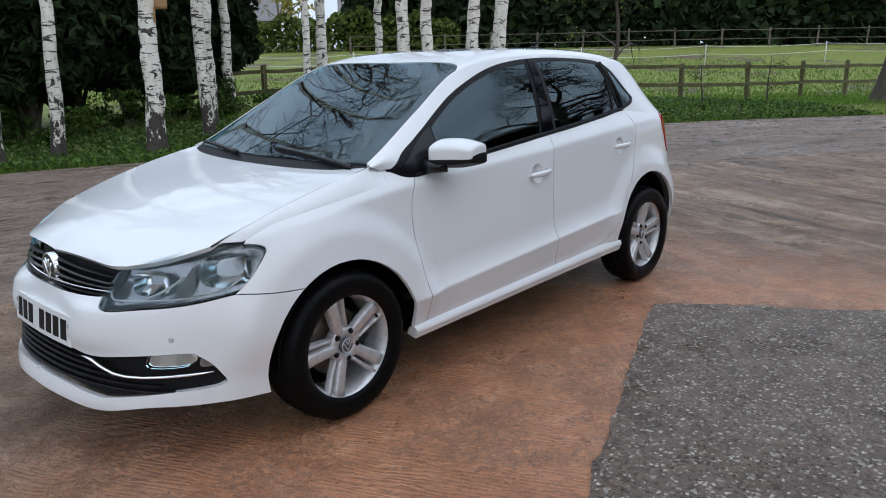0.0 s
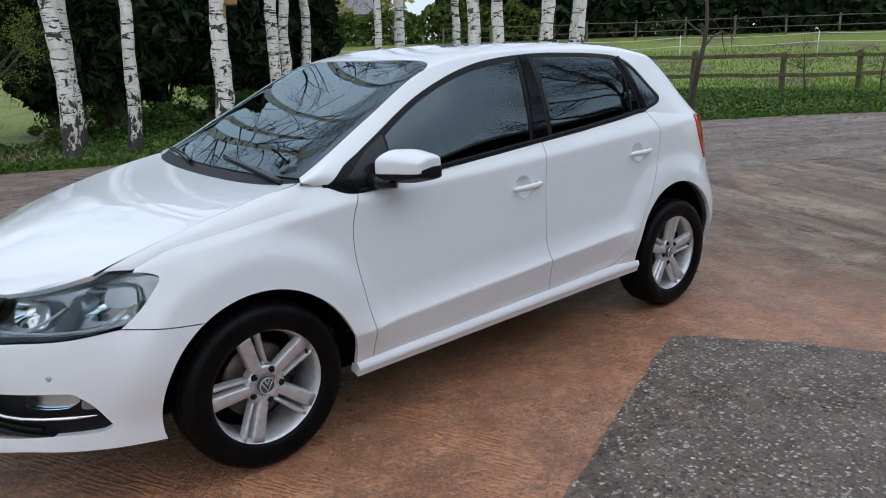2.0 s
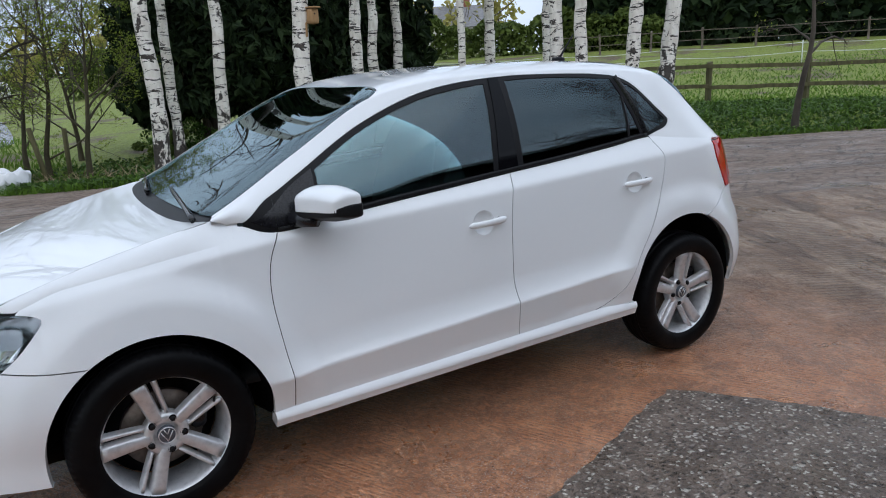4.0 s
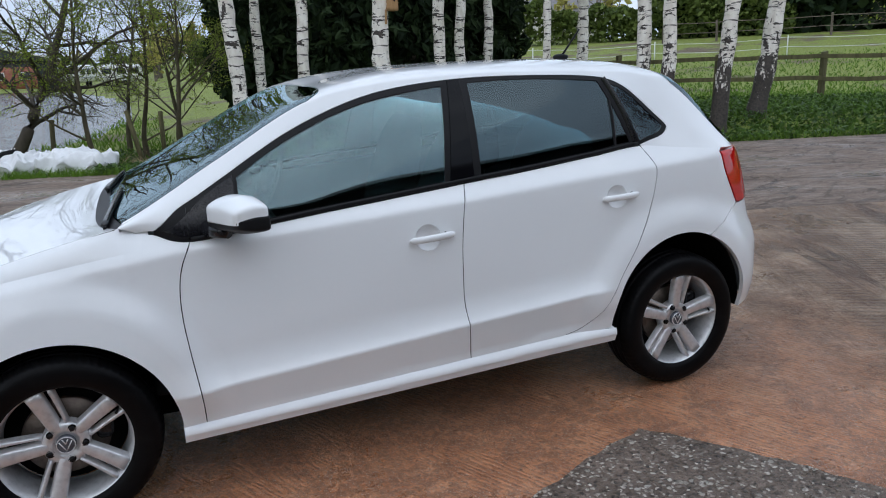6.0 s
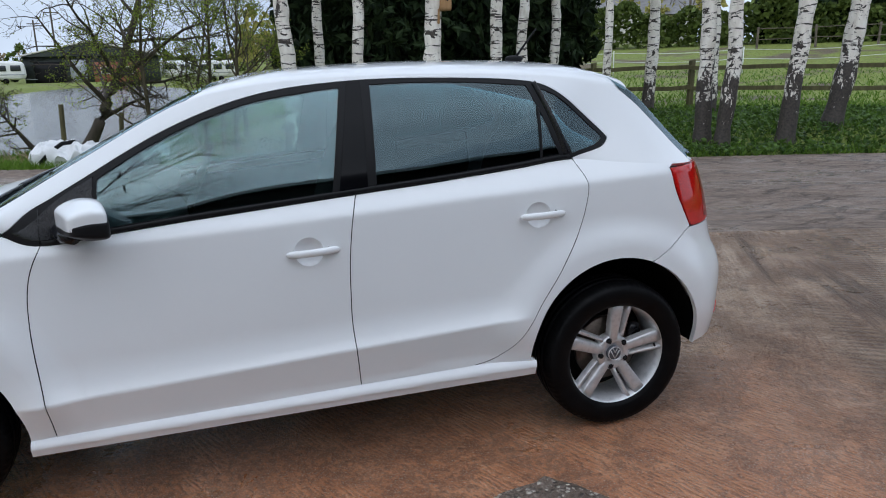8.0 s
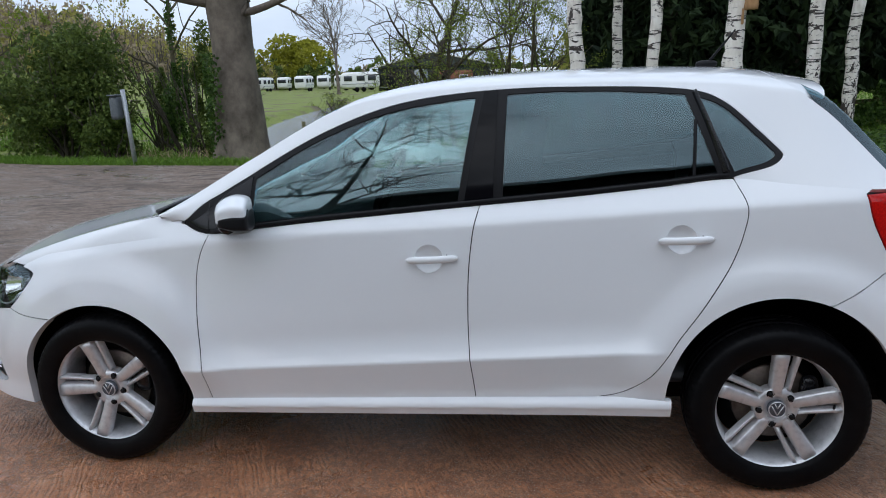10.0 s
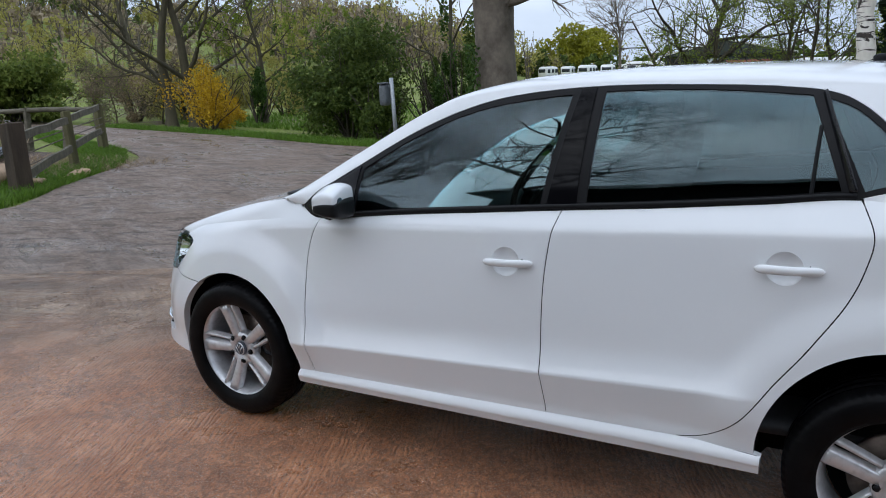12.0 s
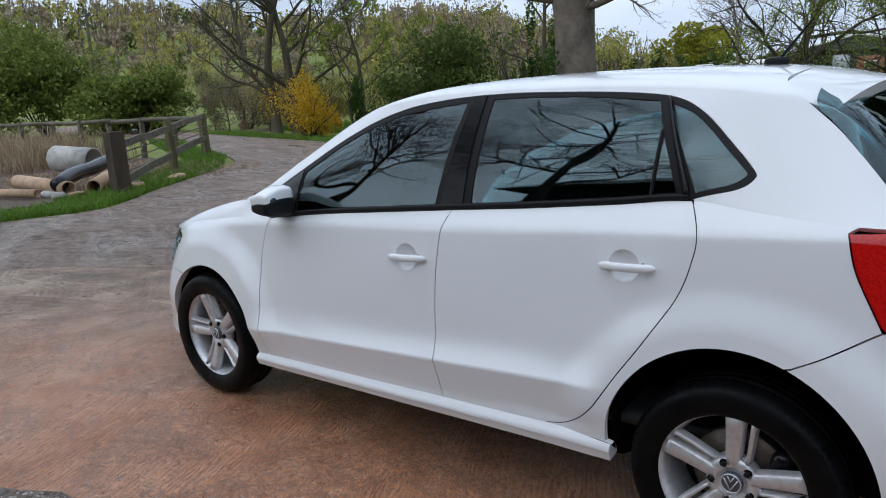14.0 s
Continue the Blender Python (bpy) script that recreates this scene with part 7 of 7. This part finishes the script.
for x, y, sx, sy, sz, turn, seed in ((-2.75, 9.75, 1.1, .8, .36, -10, 1), (-1.75, 9.55, 1.2, .8, .38, -20, 5), (-2.2, 10.2, 1.3, .7, .34, -12, 8)):
    b = bag(x, y, sx, sy, sz, turn, seed)
    if seed == 1:
        part("strap", sweep_mesh("strap", [(-.25, -.42, -.05), (-.1, -.38, .12), (.05, -.25, .24), (.2, -.1, .25)], .02, .07, 8), black_trim, b)

# ---------------------------------------------------------------- hedges, houses and the far side

olive_leaf = leaf_mat("olive_scrub", (.185, .170, .042), (.30, .275, .075), (.42, .385, .125), .8, .35)
brown_twig = leaf_mat("brown_twigs", (.165, .125, .078), (.26, .205, .135), (.38, .31, .215), .9, .25)


def hedge(name, line, depth, height, count, size, leaf, label, seed, wavy=.25):
    rng = np.random.default_rng(seed)
    p = np.array(line, float)
    s = np.concatenate([[0], np.cumsum(np.hypot(*np.diff(p, axis=0).T))])
    u = rng.uniform(0, s[-1], count)
    x, y = np.interp(u, s, p[:, 0]), np.interp(u, s, p[:, 1])
    top = height * (1 + wavy * np.sin(u * .9) * np.sin(u * .37 + 1) + .3 * wavy * np.sin(u * 3.1))
    face = rng.random(count)
    zz = np.where(face < .4, top * (.92 + .16 * rng.random(count)), top * rng.random(count) ** .8)
    d = np.gradient(p, axis=0)
    i = np.clip(np.searchsorted(s, u) - 1, 0, len(p) - 2)
    seg_d = (p[i + 1] - p[i]) / (np.linalg.norm(p[i + 1] - p[i], axis=1)[:, None])
    off = np.where(face < .4, rng.uniform(-.5, .5, count), np.where(rng.random(count) < .8, -.5, .5) + rng.normal(size=count) * .12) * depth
    x, y = x - seg_d[:, 1] * off * -1, y + seg_d[:, 0] * off * -1
    g = Geo()
    g.leaves(np.stack([x, y, rise(x, y) + zz], -1), size, rng, .7)
    ob = part(name, g, leaf, None, "", False)
    return tagged(ob, label, "hedge", kind="stuff")


hedge("far_hedge", [(4, 58), (14, 54), (24, 49), (33, 42), (40, 34)], -2.0, 2.3, 16000, .42, hedge_leaf, "clipped dark green field hedge", 501)
hedge("tree_belt", [(36, 42), (44, 33), (52, 23), (60, 11), (66, -4)], -4.0, 6.2, 36000, .95, conifer_leaf, "dark evergreen tree belt behind the paddock", 502, .15)
hedge("lane_hedge", [(-44, 36), (-32, 30), (-22, 29)], -1.6, 1.3, 5000, .22, olive_leaf, "rough green hedge beyond the meadow", 503, .5)
hedge("far_hedge", [(-80, 112), (-60, 142), (-20, 152), (14, 140), (36, 110)], -3, 3.6, 9000, .9, hedge_leaf, "distant green hedge line", 504, .5)


# olive and straw-coloured thicket beyond the lane
for k, (x, y, r, h) in enumerate([(-20.5, 17.6, 1.5, 1.3), (-23.8, 18.6, 1.9, 1.6), (-26.8, 18.4, 2.0, 1.5), (-29.5, 21.5, 2.4, 1.9), (-22.0, 22.5, 1.9, 1.5), (-33.5, 24.5, 2.8, 2.3), (-37.5, 21.0, 2.8, 2.6)]):
    bush(x, y, (r, r, h), 4200, .11, (olive_leaf, dry_leaf, olive_leaf)[(k * 2) % 3], 160 + k, "thicket", "tangled olive-brown thicket beyond a lane", 20, True, 0, .15)


def woods(name, area, count, leaf, seed, label, size=(1.5, 2.9), per=80, leaf_size=.6, bare=.5):
    """Far trees: trunks and clumped crowns."""
    rng = np.random.default_rng(seed)
    g, t = Geo(), Geo()
    for _ in range(count):
        x, y = area(rng)
        z, r = land(x, y), rng.uniform(*size)
        h = r * rng.uniform(1.5, 2.3)
        pts = crown_points(rng, (x, y, z + h * .62), (r * .75, r * .75, h * .55), per, 9, .2)
        g.leaves(pts, leaf_size, rng, .6)
        t.tube(wander(rng, (x, y, z - .2), (0, 0, 1), h, 5, .05), np.linspace(.16, .04, 6), 4)
        for _ in range(3):
            t.tube(wander(rng, (x, y, z + h * .3), (rng.normal() * .5, rng.normal() * .5, 1), h * .7, 4, .12), np.linspace(.07, .03, 5), 3)
    part(name, g, leaf, None, "", False)
    tagged(bpy.data.objects[name], label, "woods", kind="stuff")
    ob = part(name + "_timber", t, grey_bark)
    tagged(ob, "grey trunks of far bare trees", "woods", kind="stuff")




def hill_area(rng):
    a = rng.uniform(radians(109), radians(178))
    d = rng.uniform(72 if a > radians(121) else 158, 178)
    return d * math.cos(a) * 1.02, d * math.sin(a) * .9 + 4


def north_area(rng):
    a, d = rng.uniform(radians(80), radians(128)), rng.uniform(165, 240)
    return d * math.cos(a), d * math.sin(a)


woods("hill_wood", hill_area, 340, olive_leaf, 511, "budding woodland on a far hillside")
woods("hill_scrub", hill_area, 330, brown_twig, 512, "bare brown woodland on a far hillside")
def slope_area(rng):
    a, d = rng.uniform(radians(115), radians(134)), rng.uniform(85, 150)
    return d * math.cos(a), d * math.sin(a)


def knoll_area(rng):
    a, d = rng.uniform(radians(113.5), radians(122)), rng.uniform(125, 155)
    return d * math.cos(a), d * math.sin(a)


woods("knoll_wood", knoll_area, 34, olive_leaf, 523, "budding trees on a far knoll", (2.8, 4.2))
woods("slope_scrub", slope_area, 60, brown_twig, 521, "bare brown trees on a far slope", (2.4, 3.6))
woods("slope_wood", slope_area, 60, olive_leaf, 522, "budding trees on a far slope", (2.2, 3.4))
woods("hill_green", hill_area, 70, hedge_leaf, 513, "evergreen clumps on a far hillside")
woods("far_wood", north_area, 90, olive_leaf, 514, "hazy distant tree line", (1.6, 2.8), 60, .9)
woods("far_scrub", north_area, 60, brown_twig, 515, "bare distant tree line", (1.6, 3.0), 60, .9)


def east_area(rng):
    x = rng.uniform(2, 62)
    return x, 72 - .55 * x + rng.uniform(0, 26)


woods("east_wood", east_area, 36, olive_leaf, 516, "budding trees behind a field hedge", (2.5, 4.5), 120, .7)

brick = Mat("red_brick", .8)
brick.color(brick.ramp(brick.noise(12, 5), (.3, (.22, .075, .05)), (.7, (.34, .13, .085))))
brick = brick.m
roof_grey = plain("grey_roof", (.17, .165, .165), .7, vary=.25, grain=3)
roof_dark = plain("dark_roof", (.030, .038, .034), .6, vary=.25, grain=2)
wall_white = plain("rendered_wall", (.62, .60, .56), .8, vary=.08, grain=2)
pane = plain("far_pane", (.03, .035, .04), .15)


def prism(x0, x1, y0, y1, z0, z1, ridge, along_x=True):
    """A gabled roof as a solid."""
    if along_x:
        m = (y0 + y1) / 2
        vs = [(x0, y0, z0), (x1, y0, z0), (x1, y1, z0), (x0, y1, z0), (x0, m, ridge), (x1, m, ridge)]
        fs = [(0, 1, 5, 4), (2, 3, 4, 5), (0, 4, 3), (1, 2, 5), (3, 2, 1, 0)]
    else:
        m = (x0 + x1) / 2
        vs = [(x0, y0, z0), (x1, y0, z0), (x1, y1, z0), (x0, y1, z0), (m, y0, ridge), (m, y1, ridge)]
        fs = [(1, 2, 5, 4), (3, 0, 4, 5), (0, 1, 4), (2, 3, 5), (3, 2, 1, 0)]
    me = fixed_mesh("roof", vs, fs)
    me.polygons.foreach_set("use_smooth", [False] * len(me.polygons))
    return me


def block(cx, cy, cz, sx, sy, sz):
    return rounded_box(cx, cy, cz, sx, sy, sz, 60, 2)


def house(x, y, turn, wide, deep, wall_h, ridge, wall_mat, label, chimney=True):
    root = tagged(new("house"), label, "house")
    root.matrix_basis = pose(x, y, land(x, y) - .1, 0, 0, turn)
    part("wall", block(0, 0, wall_h / 2, wide, deep, wall_h), wall_mat, root)
    r = part("roof", prism(-wide / 2 - .3, wide / 2 + .3, -deep / 2 - .3, deep / 2 + .3, wall_h, wall_h, ridge), roof_grey, root)
    if chimney:
        part("chimney", block(wide * .3, 0, ridge + .2, .7, .7, 1.5), brick, r)
    for k in (-.3, 0, .3):
        w = part("window", block(wide * k, -deep / 2 - .01, wall_h * .58, 1.2, .08, 1.1), wall_white, root)
        part("pane", block(wide * k, -deep / 2 - .04, wall_h * .58, 1.0, .06, .9), pane, w)
    return root


house(27, 74, -20, 12, 8, 3.0, 5.6, brick, "brick bungalow with a grey roof behind a hedge")
house(41, 67, -30, 11, 8, 3.0, 5.4, wall_white, "pale bungalow with a grey roof behind a hedge")
house(57, 58, -40, 12, 8, 3.2, 5.8, wall_white, "pale house with a grey roof beyond the paddock")
house(-84, 166, 20, 6, 5, 3.4, 5.6, wall_white, "small white house on a far slope")
for k in range(6):
    rng = np.random.default_rng(530 + k)
    x, y = 33.5 + 1.5 * k, 79 - 1.0 * k
    root = tagged(new("cypress_tree"), "tall narrow dark cypress behind houses", "tree", "row of cypresses")
    root.location = (x, y, land(x, y))
    zz = rng.uniform(.3, 9.5, 900)
    a = rng.uniform(0, 6.28, 900)
    rr = .95 * np.sqrt(rng.random(900)) * np.clip((10 - zz) / 5, .1, 1)
    g = Geo()
    g.leaves(np.stack([rr * np.cos(a), rr * np.sin(a), zz], -1), .6, rng, .5)
    part("foliage", g, conifer_leaf, root, "", False)
    g = Geo()
    g.tube([(0, 0, -.1), (0, 0, 5)], [.15, .08], 6)
    part("trunk", g, brown_bark, root)

# boat shed across the pond
shed = tagged(new("boat_shed"), "low dark-roofed shed with a red brick front", "shed")
shed.matrix_basis = pose(-15.5, 95, land(-15.5, 95) - .2, 0, 0, 4)
part("wall", block(0, 5, 1.6, 15, 10, 3.2), roof_dark, shed)
part("brick_front", block(2.6, -.15, 1.25, 5.2, .4, 2.5), brick, shed)
part("door", block(-1.6, -.15, 1.4, 1.8, .3, 2.8), steel, shed)
# solid black block as the shaded inside of a doorway; the wall is uncut
part("opening", block(-4.6, -.12, 1.3, 3.4, .3, 2.6), black_trim, shed)
part("roof", prism(-7.9, 7.9, -.5, 10.4, 3.2, 3.2, 4.9, False), roof_dark, shed, "dark corrugated roof")
part("barge_board", sweep_mesh("barge_board", [(-8, -.55, 3.2), (0, -.55, 4.95), (8, -.55, 3.2)], .12, .2, 6), wall_white, shed)
for x in (1.4, 4.0):
    w = part("window", block(x, -.4, 1.5, 1.2, .12, .9), wall_white, shed)
    part("pane", block(x, -.46, 1.5, 1.0, .1, .7), pane, w)

van_white = plain("caravan_white", (.72, .72, .70), .4, vary=.06, grain=1.5)


def caravan(x, y, turn, long, label="white touring caravan in a far row"):
    root = tagged(new("caravan"), label, "caravan", "row of caravans")
    root.matrix_basis = pose(x, y, land(x, y), 0, 0, turn)
    body = part("body", rounded_box(0, 0, 1.50, long, 2.2, 2.1, 7, 6, lambda q: (q.x * (1 - .05 * max(q.z, 0)), q.y, q.z)), van_white, root)
    for k in (-.30, .02, .30):
        w = part("window", block(long * k, -1.10, 1.75, long * .2, .06, .65), pane, root)
    for s in (-1, 1):
        part("window", block(s * long * .495, 0, 1.80, .06, 1.5, .6), pane, root)
    part("stripe", block(0, -1.105, 1.05, long * .92, .03, .10), steel, root)
    for dx in (-.45, .45):
        v, f = lathe([(.0, -.10), (.30, -.10), (.32, 0), (.30, .10), (.0, .10)], 16)
        part("wheel", fixed_mesh("wheel", [(a + dx, b - .98, c + .32) for a, b, c in v], f), rubber, root)
    part("tow_bar", sweep_mesh("tow_bar", [(long / 2 - .2, 0, .5), (long / 2 + 1.1, 0, .45)], .10, .10, 6), steel, root)
    return root


for k, t in enumerate(np.linspace(0, 1, 9)):
    a = math.atan2(.928, -.373) + (math.atan2(.9844, -.1757) - math.atan2(.928, -.373)) * t
    far = 138 + 9 * math.sin(k * 2.1) - 14 * t
    caravan(.35 + far * math.cos(a), -3.2 + far * math.sin(a), (72, 98, 84, 102, 78, 94, 70, 88, 4)[k], (3.4, 4.0, 3.6, 4.4, 3.8, 4.2, 3.3, 4.0, 4.6)[k])
for x, y, turn in ((-10.5, 98, 10), (-6.0, 99, 70), (-1.5, 97, 8), (-25, 93, 15)):
    caravan(x, y, turn, 5.2, "white touring caravan beyond the pond")


def far_car(x, y, turn, mat, label):
    root = tagged(new("car"), label, "car")
    root.matrix_basis = pose(x, y, land(x, y), 0, 0, turn)
    part("body", rounded_box(0, 0, .62, 4.2, 1.7, .75, 5, 5), mat, root)
    part("cabin", rounded_box(.1, 0, 1.15, 2.3, 1.5, .65, 3.5, 5), pane, root)
    for dx in (-1.3, 1.3):
        for s in (-1, 1):
            v, f = lathe([(.0, -.1), (.3, -.1), (.3, .1), (.0, .1)], 16)
            part("wheel", fixed_mesh("wheel", [(a + dx, b + s * .8, c + .3) for a, b, c in v], f), rubber, root)


far_car(-31.0, 112, 10, plain("navy_paint", (.02, .025, .04), .3), "dark blue car parked by caravans")
far_car(-28.5, 108, 8, steel, "silver car parked by caravans")

# telegraph poles
for x, y, h in ((-58, 27, 8), (-19.5, 96, 8.5), (-24.5, 110, 8)):
    pole = tagged(new("telegraph_pole"), "weathered wooden telegraph pole with a crossbar", "pole")
    z = land(x, y)
    part("mast", sweep_mesh("mast", [(x, y, z - .3), (x, y, z + h)], .26, .26, 10, [1, .75]), brown_bark, pole)
    part("crossbar", sweep_mesh("crossbar", [(x - .8, y, z + h - .5), (x + .8, y, z + h - .5)], .1, .12, 6), brown_bark, pole)

# old stakes and a rail at the water's edge
for k, (x, y, h, lx) in enumerate([(-3.55, 13.6, 1.1, .05), (-.75, 12.5, 1.1, -.2), (-.35, 13.2, 1.0, .02), (-6.4, 16.5, 1.0, .0), (-2.5, 13.9, .9, .1)]):
    z = land(x, y)
    ob = new("stake", sweep_mesh("stake", [(x, y, z - .2), (x + lx * h, y, z + h)], .10, .10, 8))
    ob.data.materials.append(timber)
    tagged(ob, "weathered wooden stake near the water", "stake", "stakes by the pond")

# ---------------------------------------------------------------- the barn behind the camera's way
barn = tagged(new("barn"), "long dark timber barn beside the yard", "barn")
cladding = bark_mat("dark_cladding", (.010, .009, .008), (.030, .027, .024), 6, (6, 6, .2), .5)
part("wall", block(6.0, -11.6, 2.0, 21.0, 5.6, 4.0), cladding, barn)
part("roof", prism(-5.0, 17.0, -15.0, -8.3, 4.0, 4.0, 5.6), roof_dark, barn)
for k in range(21):
    part("board", block(-4.0 + k * 1.0, -8.78, 1.98, .16, .05, 3.9), cladding, barn)

# ---------------------------------------------------------------- verges
def on_verge(rng, n, x0, x1, near, far, power=1.0):
    x = rng.uniform(x0, x1, n)
    y = road_far_y(x) + near + (far - near) * rng.random(n) ** power
    return np.stack([x, y, rise(x, y)], -1)


rng = np.random.default_rng(601)
g = Geo()
p = on_verge(rng, 30000, -1.5, 17.5, .02, 6.5, 1.3)
p[:, 2] += rng.random(len(p)) * .14
g.leaves(p, .085, rng, .8, 0, 1.2)
tagged(part("ivy_cover", g, ivy_leaf, None, "", False), "low ivy carpeting the bank under the trees", "ivy", kind="stuff")
g = Geo()
p = on_verge(rng, 12000, -1.5, 22, -.06, 3.5, 1.6)
g.blades(p, .16, rng, .014, .5)
p = on_verge(rng, 14000, -24, -.5, -.05, 1.5, 1.4)
g.blades(p, .13, rng, .016, .5)
p = on_verge(rng, 9000, 6, 24, 1.5, 9, 1.0)
g.blades(p, .13, rng, .016, .5)
tagged(part("verge_grass", g, grass_blade, None, "", False), "fresh green grass along the lane", "grass", kind="stuff")
verge_line = np.array([(-8.55, .4), (-8.35, 2.1), (-9.5, 3.7), (-11.4, 6.2), (-13.5, 7.7), (-16.5, 9.0), (-22, 11.6)])
s = np.concatenate([[0], np.cumsum(np.hypot(*np.diff(verge_line, axis=0).T))])
u = rng.uniform(0, s[-1], 15000) ** 1.0
x, y = np.interp(u, s, verge_line[:, 0]), np.interp(u, s, verge_line[:, 1])
back = rng.random(15000) ** 1.3 * 1.25 - .06
x, y = x - back * .80, y - back * .35
g = Geo()
g.blades(np.stack([x, y, rise(x, y)], -1), .15, rng, .016, .5)
tagged(part("verge_grass", g, grass_blade, None, "", False), "bright green grass round the gatepost", "grass", kind="stuff")
g = Geo()
n = 5200
x, y = rng.uniform(-27, -15.5, n), rng.uniform(1.5, 7.5, n)
keep = (y < 7.6 + (x + 14.3) * .31 - .3)
x, y = x[keep], y[keep]
g.blades(np.stack([x, y, rise(x, y)], -1), .62, rng, .022, .35)
x, y = rng.uniform(-27, -15.5, 3600), rng.uniform(4.0, 7.0, 3600)
keep = (y < 7.6 + (x + 14.3) * .31 - .5)
g.blades(np.stack([x, y, rise(x, y)], -1)[keep], .95, rng, .022, .25)
n = 2600
x, y = rng.uniform(-14.5, -10.4, n), rng.uniform(2.5, 6.5, n)
keep = y < 7.0 + (x + 14) * .8 - .6
g.blades(np.stack([x[keep], y[keep], rise(x[keep], y[keep])], -1), .16, rng, .014, .9)
p = on_verge(rng, 900, -9, 1.0, 1.6, 4.5, 1.0)
g.blades(p, .30, rng, .014, .6)
tagged(part("dry_grass", g, dry_leaf, None, "", False), "pale dry reeds and straw", "grass", kind="stuff")
# the paddock's grass in tufts
g = Geo()
n = 26000
x = rng.uniform(7, 40, n)
y = road_far_y(x) + 4 + rng.random(n) ** 1.6 * 26
g.blades(np.stack([x, y, rise(x, y)], -1), .13, rng, .035, .6)
x = rng.uniform(-24, 0, n // 2)
y = road_far_y(x) + 3 + rng.random(n // 2) ** 1.5 * 16
wet = np.hypot((x + 8.7 + .10 * (y - 48)) / 7.1, (y - 50) / 36) < .98
g.blades(np.stack([x, y, rise(x, y)], -1)[~wet], .20, rng, .03, .5)
tagged(part("field_grass", g, grass_blade, None, "", False), "tufted meadow and paddock grass", "grass", kind="stuff")
